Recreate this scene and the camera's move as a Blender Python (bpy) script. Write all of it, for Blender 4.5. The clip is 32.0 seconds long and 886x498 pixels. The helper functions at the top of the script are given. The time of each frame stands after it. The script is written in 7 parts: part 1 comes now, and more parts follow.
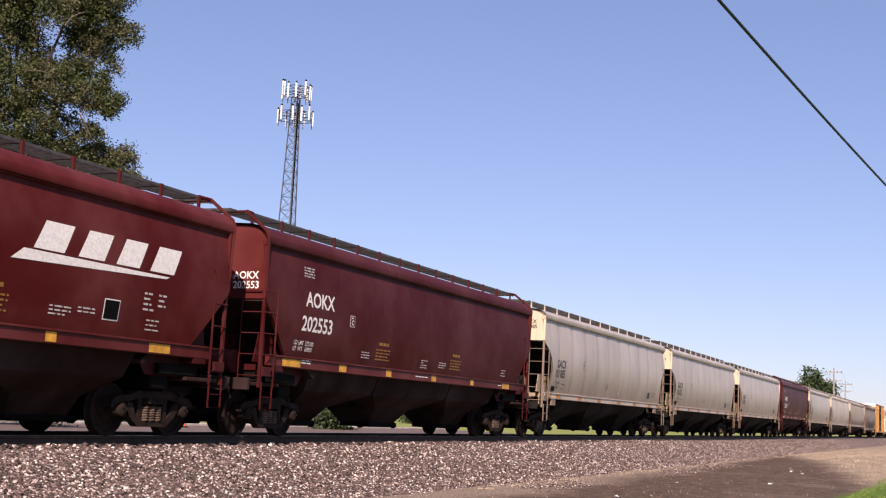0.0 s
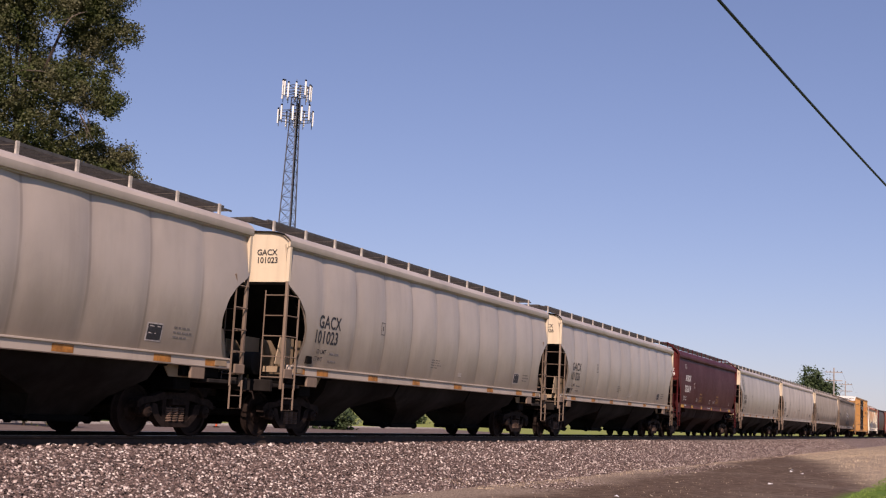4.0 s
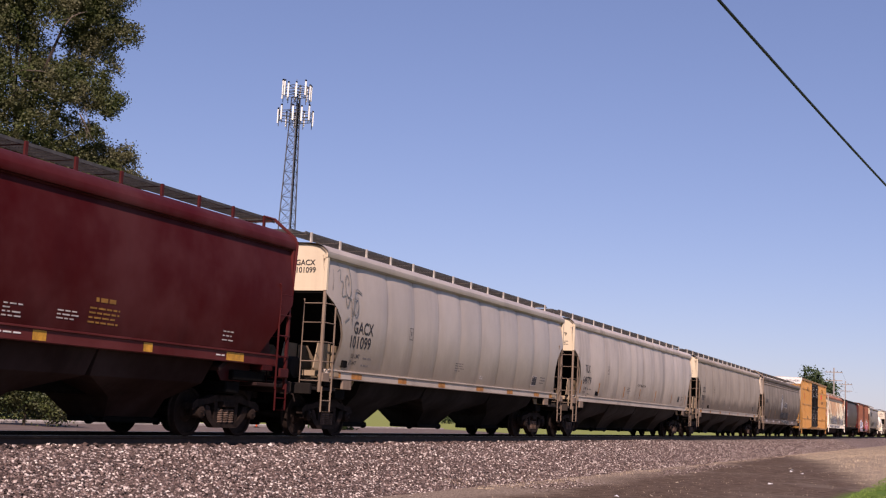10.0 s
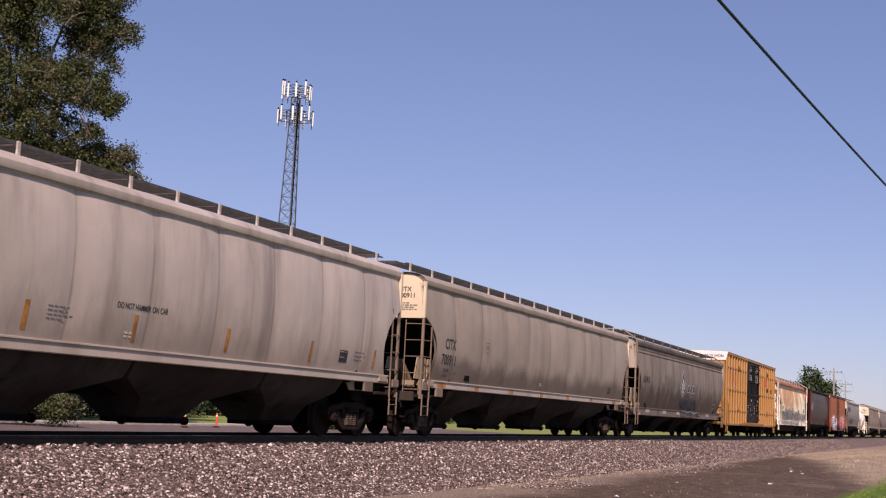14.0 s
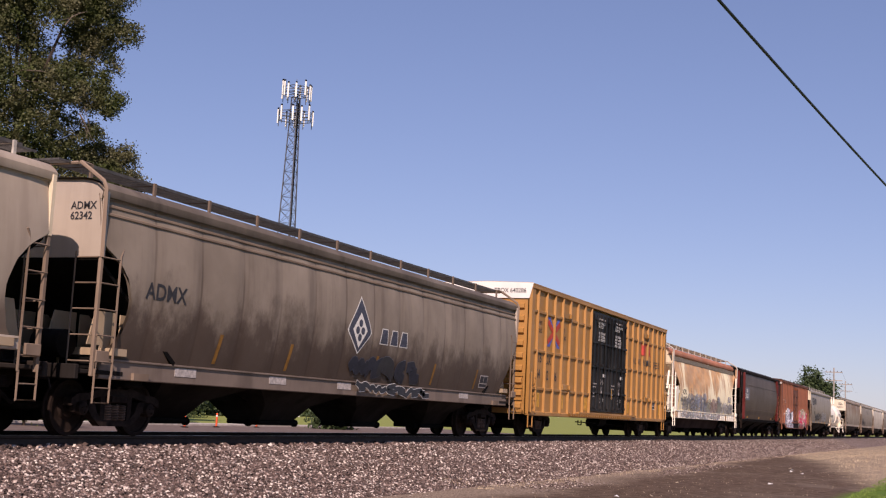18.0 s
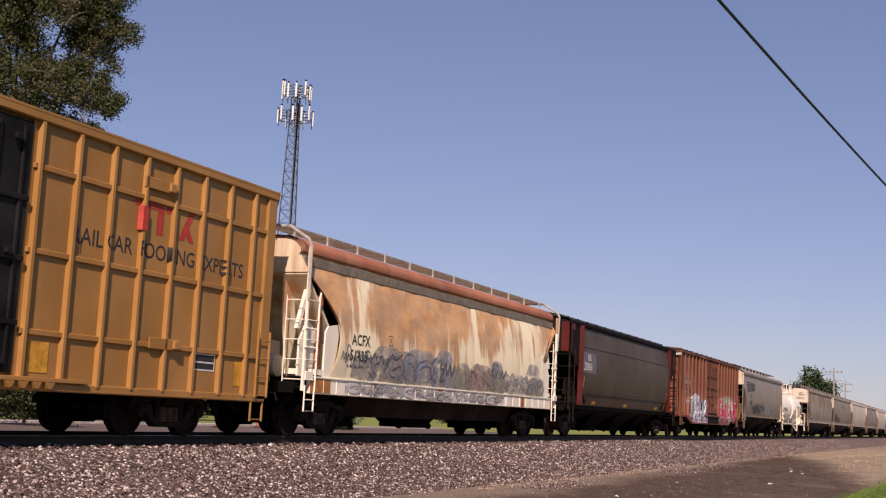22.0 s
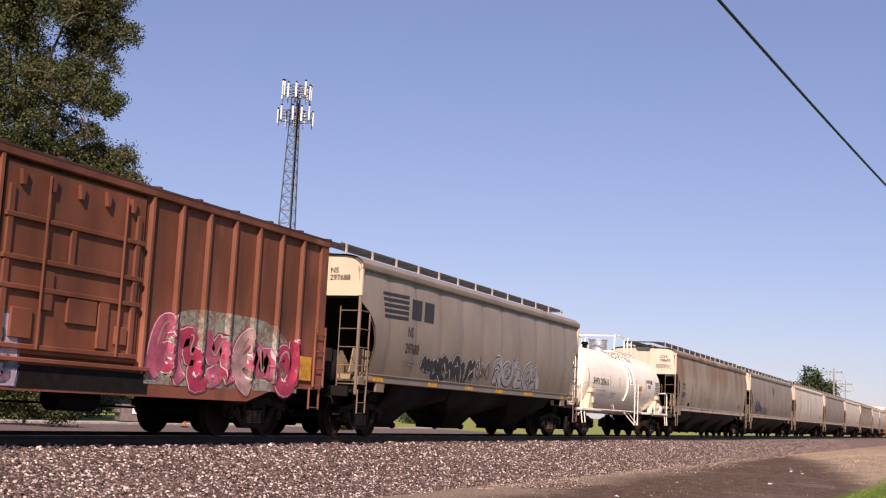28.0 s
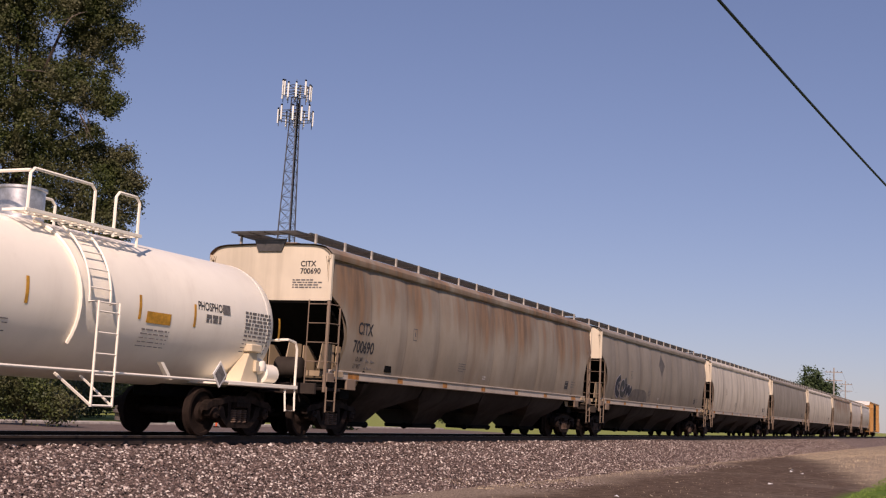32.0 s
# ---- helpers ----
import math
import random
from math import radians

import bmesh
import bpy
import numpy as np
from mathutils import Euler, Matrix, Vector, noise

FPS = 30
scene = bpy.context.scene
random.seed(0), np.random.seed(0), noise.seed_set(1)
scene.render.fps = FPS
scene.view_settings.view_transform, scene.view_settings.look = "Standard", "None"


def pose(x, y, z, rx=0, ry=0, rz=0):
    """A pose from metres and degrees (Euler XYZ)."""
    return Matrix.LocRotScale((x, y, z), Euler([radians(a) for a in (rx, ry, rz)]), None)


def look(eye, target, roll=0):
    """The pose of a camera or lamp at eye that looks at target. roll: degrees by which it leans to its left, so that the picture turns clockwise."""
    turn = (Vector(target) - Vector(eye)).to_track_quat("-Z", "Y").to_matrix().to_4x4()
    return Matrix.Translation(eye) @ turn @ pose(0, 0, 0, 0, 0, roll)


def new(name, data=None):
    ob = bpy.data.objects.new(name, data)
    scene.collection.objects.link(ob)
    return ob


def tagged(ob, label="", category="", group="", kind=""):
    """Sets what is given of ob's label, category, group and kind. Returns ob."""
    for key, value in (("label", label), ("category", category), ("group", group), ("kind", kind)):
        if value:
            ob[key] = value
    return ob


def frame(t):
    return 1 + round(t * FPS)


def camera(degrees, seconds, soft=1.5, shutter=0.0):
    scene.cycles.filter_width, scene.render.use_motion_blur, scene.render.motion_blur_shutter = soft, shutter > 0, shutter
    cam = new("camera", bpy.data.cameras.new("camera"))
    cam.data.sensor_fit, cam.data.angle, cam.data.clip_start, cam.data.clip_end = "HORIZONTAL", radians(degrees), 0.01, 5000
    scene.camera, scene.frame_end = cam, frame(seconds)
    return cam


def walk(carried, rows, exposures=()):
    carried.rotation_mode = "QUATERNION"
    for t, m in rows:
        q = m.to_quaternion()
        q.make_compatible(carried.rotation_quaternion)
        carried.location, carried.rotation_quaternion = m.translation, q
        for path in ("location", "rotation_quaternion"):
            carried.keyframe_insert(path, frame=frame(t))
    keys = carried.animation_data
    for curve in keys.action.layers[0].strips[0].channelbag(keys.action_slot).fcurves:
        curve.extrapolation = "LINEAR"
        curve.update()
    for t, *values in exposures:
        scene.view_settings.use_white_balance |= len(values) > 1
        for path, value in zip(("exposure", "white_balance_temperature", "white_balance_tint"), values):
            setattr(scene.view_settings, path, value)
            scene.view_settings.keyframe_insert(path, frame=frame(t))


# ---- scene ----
# ---- the plan: x runs along the track, y away from the camera, z up ----
TRACK_Y = 14.45
RAIL_TOP = 0.88
EYE = Vector((0.0, 0.0, 1.60))
AHEAD = Vector((0.90771, 0.39830, 0.13200))
cam = camera(40.19, 32.0, 1.2)
walk(cam, [(0.0, look(EYE, EYE + AHEAD, 2.9)), (32.0, look(EYE, EYE + AHEAD, 2.9))],
     exposures=[(t, stops, 6550 if t < 2 else 6700 if t < 5 else 6500 if t < 16 else 6600 if t < 22 else 6850 if t < 25 else 6800, 33 if t < 2 else 35 if t < 5 else 38 if t < 15 else 36) for t, stops in (
         (0, 0.30), (1, 0.23), (2, 0.02), (3, -0.10), (6, -0.10), (7, -0.09), (9, -0.06), (10, -0.06), (11, -0.11), (13, -0.11), (14, -0.12), (17, -0.06), (20, -0.08), (21, -0.10), (22, -0.25), (23, -0.20), (24, -0.13), (27, 0.13), (28, 0.11), (29, -0.05), (30, -0.20), (31, -0.47), (32, -0.35))])

# ---- world and sun ----
TO_SUN = Vector((-0.74, -0.30, 0.60)).normalized()
world = bpy.data.worlds.new("world")
scene.world = world
world.use_nodes = True
wn = world.node_tree.nodes
sky = wn.new("ShaderNodeTexSky")
sky.sky_type = "NISHITA"
sky.sun_disc = False
sky.sun_elevation = math.asin(TO_SUN.z)
sky.sun_rotation = math.atan2(TO_SUN.x, TO_SUN.y)
sky.air_density, sky.dust_density, sky.ozone_density = 1.0, 0.2, 2.4
# hazy summer air: softer fall-off from horizon to zenith than the clear model, a little bluer
haze = wn.new("ShaderNodeGamma")
haze.inputs["Gamma"].default_value = 0.72
hue = wn.new("ShaderNodeMix")
hue.data_type, hue.blend_type = "RGBA", "MULTIPLY"
hue.inputs[0].default_value = 1.0
hue.inputs[7].default_value = (0.87, 1.0, 1.165, 1)
wn["Background"].inputs["Strength"].default_value = 0.14
world.node_tree.links.new(sky.outputs[0], haze.inputs["Color"])
world.node_tree.links.new(haze.outputs[0], hue.inputs[6])
world.node_tree.links.new(hue.outputs[2], wn["Background"].inputs["Color"])
sun = new("sun", bpy.data.lights.new("sun", "SUN"))
sun.data.energy, sun.data.angle, sun.data.color = 6.0, radians(0.53), (1.0, 0.90, 0.70)
sun.matrix_basis = look((0, 0, 60), Vector((0, 0, 60)) - TO_SUN)


# ---- mesh and material tools ----
class Geo:
    """Collects vertices and faces of one part."""

    def __init__(self):
        self.v, self.f = [], []

    def add(self, vs, fs):
        n = len(self.v)
        self.v.extend(tuple(p) for p in vs)
        self.f.extend(tuple(i + n for i in f) for f in fs)
        return self

    def box(self, x0, x1, y0, y1, z0, z1, b=0.0):
        if b <= 0:
            return self.add([(x, y, z) for x in (x0, x1) for y in (y0, y1) for z in (z0, z1)],
                            [(0, 1, 3, 2), (4, 6, 7, 5), (0, 4, 5, 1), (2, 3, 7, 6), (0, 2, 6, 4), (1, 5, 7, 3)])
        oct_ = [(x0 + b, y0), (x1 - b, y0), (x1, y0 + b), (x1, y1 - b), (x1 - b, y1), (x0 + b, y1), (x0, y1 - b), (x0, y0 + b)]
        mx, my = (x0 + x1) / 2, (y0 + y1) / 2
        sx, sy = 1 - 2 * b / max(abs(x1 - x0), 1e-6), 1 - 2 * b / max(abs(y1 - y0), 1e-6)
        ring = lambda z, k: [(mx + (x - mx) * (sx if k else 1), my + (y - my) * (sy if k else 1), z) for x, y in oct_]
        vs = ring(z0, 1) + ring(z0 + b, 0) + ring(z1 - b, 0) + ring(z1, 1)
        fs = [tuple(range(7, -1, -1)), tuple(range(24, 32))]
        for k in range(3):
            for i in range(8):
                j = (i + 1) % 8
                fs.append((8 * k + i, 8 * k + j, 8 * k + 8 + j, 8 * k + 8 + i))
        return self.add(vs, fs)

    def path(self, pts, r, n=6, closed=False):
        pts = [Vector(p) for p in pts]
        vs, fs = [], []
        ref = None
        for i, p in enumerate(pts):
            d = (pts[min(i + 1, len(pts) - 1)] - pts[max(i - 1, 0)]).normalized()
            if ref is None:
                ref = Vector((0, 0, 1)) if abs(d.z) < 0.8 else Vector((1, 0, 0))
            a = d.cross(ref).normalized()
            b = a.cross(d).normalized()
            ref = b
            rr = r[i] if isinstance(r, (list, tuple)) else r
            for k in range(n):
                t = 2 * math.pi * k / n
                vs.append(p + a * (rr * math.cos(t)) + b * (rr * math.sin(t)))
        for i in range(len(pts) - 1):
            for k in range(n):
                j = (k + 1) % n
                fs.append((i * n + k, i * n + j, i * n + n + j, i * n + n + k))
        fs += [tuple(range(n - 1, -1, -1)), tuple(range((len(pts) - 1) * n, len(pts) * n))]
        return self.add(vs, fs)

    def prism(self, poly, axis, a, b):
        """A flat outline drawn out along an axis: x takes (y, z), y takes (x, z), z takes (x, y)."""
        put = {"x": lambda p, c: (c, p[0], p[1]), "y": lambda p, c: (p[0], c, p[1]), "z": lambda p, c: (p[0], p[1], c)}[axis]
        n = len(poly)
        return self.add([put(p, a) for p in poly] + [put(p, b) for p in poly],
                        [tuple(range(n - 1, -1, -1)), tuple(range(n, 2 * n))] + [(i, (i + 1) % n, n + (i + 1) % n, n + i) for i in range(n)])

    def grid(self, fn, us, vs):
        m = len(vs)
        return self.add([fn(u, v) for u in us for v in vs],
                        [(i * m + j, (i + 1) * m + j, (i + 1) * m + j + 1, i * m + j + 1) for i in range(len(us) - 1) for j in range(m - 1)])

    def lathe(self, prof, axis, at, n=24):
        """Turned piece: prof holds (radius, place along the axis)."""
        vs, fs = [], []
        for r, a in prof:
            for k in range(n):
                t = 2 * math.pi * k / n
                c, s = r * math.cos(t), r * math.sin(t)
                p = {"x": (a, c, s), "y": (c, a, s), "z": (c, s, a)}[axis]
                vs.append((p[0] + at[0], p[1] + at[1], p[2] + at[2]))
        for i in range(len(prof) - 1):
            for k in range(n):
                j = (k + 1) % n
                fs.append((i * n + k, i * n + j, (i + 1) * n + j, (i + 1) * n + k))
        fs += [tuple(range(n - 1, -1, -1)), tuple(range((len(prof) - 1) * n, len(prof) * n))]
        return self.add(vs, fs)

    def mesh(self, name, mat, angle=35):
        me = bpy.data.meshes.new(name)
        me.from_pydata(self.v, [], self.f)
        bm = bmesh.new()
        bm.from_mesh(me)
        bmesh.ops.recalc_face_normals(bm, faces=bm.faces)
        bm.to_mesh(me)
        bm.free()
        me.materials.append(mat)
        me.polygons.foreach_set("use_smooth", [True] * len(me.polygons))
        me.set_sharp_from_angle(angle=radians(angle))
        return me


def part(name, geo, mat, parent, label="", at=None):
    """One mesh object under a thing or a part; geo is a Geo or a mesh that alike parts share."""
    me = geo.mesh(name, mat) if isinstance(geo, Geo) else geo
    ob = new(name, me)
    ob.parent = parent
    if at is not None:
        ob.matrix_basis = at
    return tagged(ob, label)


def thing(name, label, category, at=None, group="", kind=""):
    ob = new(name)
    ob.empty_display_size = 0.3
    if at is not None:
        ob.matrix_basis = at
    return tagged(ob, label, category, group, kind)


class Nodes:
    """A short way to write node materials."""

    def __init__(self, name, rough=0.6, metal=0.0):
        self.mat = bpy.data.materials.new(name)
        self.mat.use_nodes = True
        self.t = self.mat.node_tree
        self.b = self.t.nodes["Principled BSDF"]
        self.b.inputs["Roughness"].default_value = rough
        self.b.inputs["Metallic"].default_value = metal
        self.b.inputs["Specular IOR Level"].default_value = 0.3
        self.co = self.t.nodes.new("ShaderNodeTexCoord").outputs["Object"]

    def put(self, a, socket):
        if isinstance(a, bpy.types.NodeSocket):
            self.t.links.new(a, socket)
        else:
            socket.default_value = a

    def noise(self, scale=1.0, size=(1, 1, 1), detail=4, rough=0.55, off=(0, 0, 0)):
        mp = self.t.nodes.new("ShaderNodeMapping")
        mp.inputs["Scale"].default_value = size
        mp.inputs["Location"].default_value = off
        self.put(self.co, mp.inputs[0])
        n = self.t.nodes.new("ShaderNodeTexNoise")
        n.inputs["Scale"].default_value = scale
        n.inputs["Detail"].default_value = detail
        n.inputs["Roughness"].default_value = rough
        self.put(mp.outputs[0], n.inputs["Vector"])
        return n.outputs["Fac"]

    def voronoi(self, scale, out="Color"):
        n = self.t.nodes.new("ShaderNodeTexVoronoi")
        n.inputs["Scale"].default_value = scale
        self.put(self.co, n.inputs["Vector"])
        return n.outputs[out]

    def ramp(self, a, lo, hi):
        n = self.t.nodes.new("ShaderNodeMapRange")
        n.interpolation_type = "SMOOTHSTEP"
        self.put(a, n.inputs["Value"])
        n.inputs["From Min"].default_value, n.inputs["From Max"].default_value = lo, hi
        return n.outputs[0]

    def math(self, op, a, b=0.0):
        n = self.t.nodes.new("ShaderNodeMath")
        n.operation = op
        self.put(a, n.inputs[0])
        self.put(b, n.inputs[1])
        return n.outputs[0]

    def mix(self, fac, a, b):
        n = self.t.nodes.new("ShaderNodeMix")
        n.data_type = "RGBA"
        self.put(fac, n.inputs[0])
        self.put(a if isinstance(a, bpy.types.NodeSocket) else (*a, 1), n.inputs[6])
        self.put(b if isinstance(b, bpy.types.NodeSocket) else (*b, 1), n.inputs[7])
        return n.outputs[2]

    def axis(self, k):
        n = self.t.nodes.new("ShaderNodeSeparateXYZ")
        self.put(self.co, n.inputs[0])
        return n.outputs[k]

    def info(self):
        return self.t.nodes.new("ShaderNodeObjectInfo").outputs["Random"]

    def island(self):
        return self.t.nodes.new("ShaderNodeNewGeometry").outputs["Random Per Island"]

    def done(self, color, rough=None, bump=None, strength=0.3, dist=0.02):
        self.put(color if isinstance(color, bpy.types.NodeSocket) else (*color, 1), self.b.inputs["Base Color"])
        if rough is not None:
            self.put(rough, self.b.inputs["Roughness"])
        if bump is not None:
            n = self.t.nodes.new("ShaderNodeBump")
            n.inputs["Strength"].default_value, n.inputs["Distance"].default_value = strength, dist
            self.put(bump, n.inputs["Height"])
            self.t.links.new(n.outputs[0], self.b.inputs["Normal"])
        return self.mat


def paint(name, base, dirt=(0.12, 0.09, 0.07), streak=0.4, grime_shade=0.0, grime_shade_top=2.0, rust=0.0, rust_col=(0.33, 0.13, 0.05), rust_low=1.5,
          rough=0.5, seed=0.0, fade=0.25,
          seam=None, rust_up=0.12, fine_runs=0.2, splash=(1.3, 1.3, 0.5), coarse=False, spread=2.6, spec=0.3, soft=0.55, panels=False):
    """Weathered wagon paint: sun-faded blotches, runs down the sheet, rust blooms, and a foot of splashed dirt that can
    hold painted shade.
    """
    m = Nodes(name, rough)
    m.b.inputs["Specular IOR Level"].default_value = spec
    blot = m.noise(0.5, (1, 1, 1), 4, 0.6, (seed, 0, 0))
    fine = m.noise(9.0, (1, 1, 1), 5, 0.7, (seed, 3, 0))
    runs = m.noise(1.0, (1.3, 1.3, 0.12), 5, 0.62, (seed, 7, 0))
    thin = m.noise(1.0, (11, 11, 0.35), 4, 0.6, (seed, 11, 0))
    pale = tuple(min(1, c * (1 + fade) + 0.02) for c in base)
    dull = tuple(c * (1 - fade) for c in base)
    col = m.mix(m.ramp(blot, 0.3, 0.7), dull, pale)
    if streak:
        s = m.math("MULTIPLY", m.ramp(runs, 0.47, 0.74), streak)
        col = m.mix(s, col, dirt)
        col = m.mix(m.math("MULTIPLY", m.ramp(thin, 0.52, 0.8), streak * fine_runs), col, dirt)
    if rust:
        r = m.noise(1.0, (0.8, 0.8, 0.45) if not coarse else (0.75, 0.75, 0.16), 6 if not coarse else 4, 0.68 if not coarse else 0.55, (seed + 5, 1, 2))
        q = m.noise(1.0, (6, 6, 0.4) if not coarse else (3.2, 3.2, 0.3), 4, 0.6, (seed + 9, 1, 2))
        up = m.ramp(m.axis(2), rust_low, rust_low + 1.6)
        k = m.ramp(m.math("ADD", m.math("ADD", m.math("MULTIPLY", r, 0.75), m.math("MULTIPLY", q, 0.35)), m.math("MULTIPLY", up, rust_up)), 0.69 - 0.22 * rust, (0.80 if not coarse else 0.90) - 0.16 * rust)
        if panels:
            # broad panels of bloom that end in a ragged line, parted by pale runs
            broad = m.noise(1.0, (0.62, 0.62, 0.20), 3, 0.5, (seed + 5, 1, 2))
            run = m.noise(1.0, (2.6, 2.6, 0.20), 4, 0.6, (seed + 9, 1, 2))
            foot = m.noise(1.0, (1.5, 1.5, 1.1), 4, 0.6, (seed + 13, 1, 2))
            lift = m.math("MULTIPLY", m.math("SUBTRACT", m.math("ADD", m.axis(2), m.math("MULTIPLY", m.math("SUBTRACT", foot, 0.5), 1.2)), 2.15), 0.32)
            lift = m.math("MINIMUM", lift, 0.23)
            k = m.ramp(m.math("ADD", m.math("ADD", m.math("MULTIPLY", m.math("SUBTRACT", broad, 0.5), 1.7), m.math("MULTIPLY", m.math("SUBTRACT", run, 0.5), 1.3)), lift), -0.02, 0.20)
            k = m.math("MULTIPLY", k, m.math("ADD", 0.55, m.math("MULTIPLY", m.noise(1.0, (0.9, 0.9, 2.2), 4, 0.6, (seed, 5, 5)), 0.6)))
            shade = m.noise(1.0, (1.1, 1.1, 1.6), 5, 0.6, (seed, 8, 5))
            col = m.mix(m.math("MULTIPLY", k, 0.88), col, m.mix(m.ramp(shade, 0.35, 0.68), (0.35, 0.112, 0.018), (0.68, 0.275, 0.05)))
            k = 0.0
        col = m.mix(k if panels else m.math("MULTIPLY", k, 0.92), col, m.mix(m.ramp(q if coarse else fine, 0.35, 0.65), tuple(c * 0.6 for c in rust_col), tuple(min(1, c * 1.35) for c in rust_col)))
    if grime_shade:
        g = m.noise(1.0, splash, 6, 0.7, (seed + 2, 4, 1))
        edge = m.math("ADD", m.axis(2), m.math("MULTIPLY", m.math("SUBTRACT", g, 0.5), -spread))
        k = m.math("SUBTRACT", 1.0, m.ramp(edge, grime_shade_top - soft, grime_shade_top + soft))
        col = m.mix(m.math("MULTIPLY", k, grime_shade), col, dirt)
    col = m.mix(m.math("MULTIPLY", m.ramp(fine, 0.6, 0.9), 0.25), col, dirt)
    if seam:
        # dirt held along the upright welds between sheets, wandering a little
        way = m.math("ADD", m.math("ADD", m.axis(0), seam[1]), m.math("MULTIPLY", m.math("SUBTRACT", m.noise(1.0, (0.5, 0.5, 0.9), 3, 0.5, (seed, 2, 9)), 0.5), 0.07))
        d = m.math("PINGPONG", way, seam[0] / 2)
        part_ = m.ramp(m.noise(1.0, (1.1, 1.1, 0.5), 3, 0.6, (seed + 31, 2, 4)), 0.25, 0.62)
        col = m.mix(m.math("MULTIPLY", m.math("MULTIPLY", m.math("SUBTRACT", 1.0, m.ramp(d, 0.012, 0.045)), part_), 0.48), col, dirt)
        col = m.mix(m.math("MULTIPLY", m.math("MULTIPLY", m.math("SUBTRACT", 1.0, m.ramp(d, 0.0, 0.42)), part_), 0.15), col, dirt)
    dents = m.noise(1.1, (1, 1, 0.5), 3, 0.5, (seed + 20, 0, 0))
    return m.done(col, m.ramp(fine, -0.9, 1.6) if rough is None else m.math("ADD", rough - 0.1, m.math("MULTIPLY", fine, 0.2)),
                  m.math("ADD", m.math("MULTIPLY", dents, 1.0), m.math("MULTIPLY", fine, 0.04)), 0.5, 0.03)


def simple(name, base, rough=0.6, metal=0.0, var=0.25, scale=6.0, bump=0.15):
    m = Nodes(name, rough, metal)
    n = m.noise(scale, (1, 1, 1), 5, 0.65)
    if rough >= 0.75:
        m.b.inputs["Specular IOR Level"].default_value = 0.08
    return m.done(m.mix(m.ramp(n, 0.3, 0.7), tuple(c * (1 - var) for c in base), tuple(min(1, c * (1 + var)) for c in base)), None, n, bump, 0.01)

# ---- materials ----
M = {}
M["rail"] = simple("rail_steel", (0.04, 0.028, 0.022), 0.7, 0.2)
M["tie"] = simple("tie_timber", (0.045, 0.036, 0.03), 0.9)
M["tread"] = simple("worn_steel", (0.35, 0.33, 0.31), 0.35, 0.9)
# wheels, trucks and underframe: shade under the wagons put into near-black colours
M["wheel"] = simple("rusty_wheel", (0.024, 0.016, 0.013), 0.75, 0.1)
M["cast"] = simple("cast_truck", (0.021, 0.0145, 0.012), 0.8, 0.0, 0.5)
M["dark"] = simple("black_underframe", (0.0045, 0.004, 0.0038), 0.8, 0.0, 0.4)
M["grating"] = simple("galvanised_grating", (0.085, 0.08, 0.078), 0.6, 0.3)
M["pale_grating"] = simple("dusty_tan_grating", (0.30, 0.25, 0.19), 0.7, 0.1)
M["spring"] = simple("rusty_spring", (0.13, 0.085, 0.062), 0.7, 0.1, 0.4)
M["amber"] = simple("faded_amber_stencil", (0.24, 0.115, 0.02), 0.6, 0, 0.3)
M["yellow"] = simple("yellow_reflector", (0.56, 0.28, 0.03), 0.5, 0, 0.3)
M["orange_strip"] = simple("dirty_amber_reflector", (0.40, 0.165, 0.035), 0.55, 0, 0.35)
M["white"] = simple("white_stencil", (0.72, 0.70, 0.66), 0.6, 0, 0.12, 20)
M["black"] = simple("black_stencil", (0.03, 0.03, 0.035), 0.6, 0, 0.3, 20)
M["fadedblack"] = simple("faded_black_stencil", (0.14, 0.13, 0.125), 0.7, 0, 0.35, 14)
M["fadedwhite"] = simple("faded_white_stencil", (0.42, 0.38, 0.36), 0.7, 0, 0.3, 14)
M["aluminium"] = simple("bare_aluminium", (0.55, 0.55, 0.56), 0.4, 0.8)

# ---- ground ----
FAR_Z = 0.0


def ground_height(x, y):
    def s(a, b):
        t = min(max((y - a) / (b - a), 0), 1)
        return t * t * (3 - 2 * t)
    z = 0.5 * s(11.4, 12.6) - (0.5 - FAR_Z) * s(16.4, 18.5)
    # low grassy bank past the bare soil
    u, v = (x - 66.0) / 17.0, (y - 4.2) / 2.6
    z += 0.42 * math.exp(-u * u - v * v)
    if abs(x) < 140 and y < 12:
        z += 0.04 * min(1.0, max(0.0, 10.5 - y)) * (noise.noise(Vector((x * 0.25, y * 0.5, 0))))
    return z


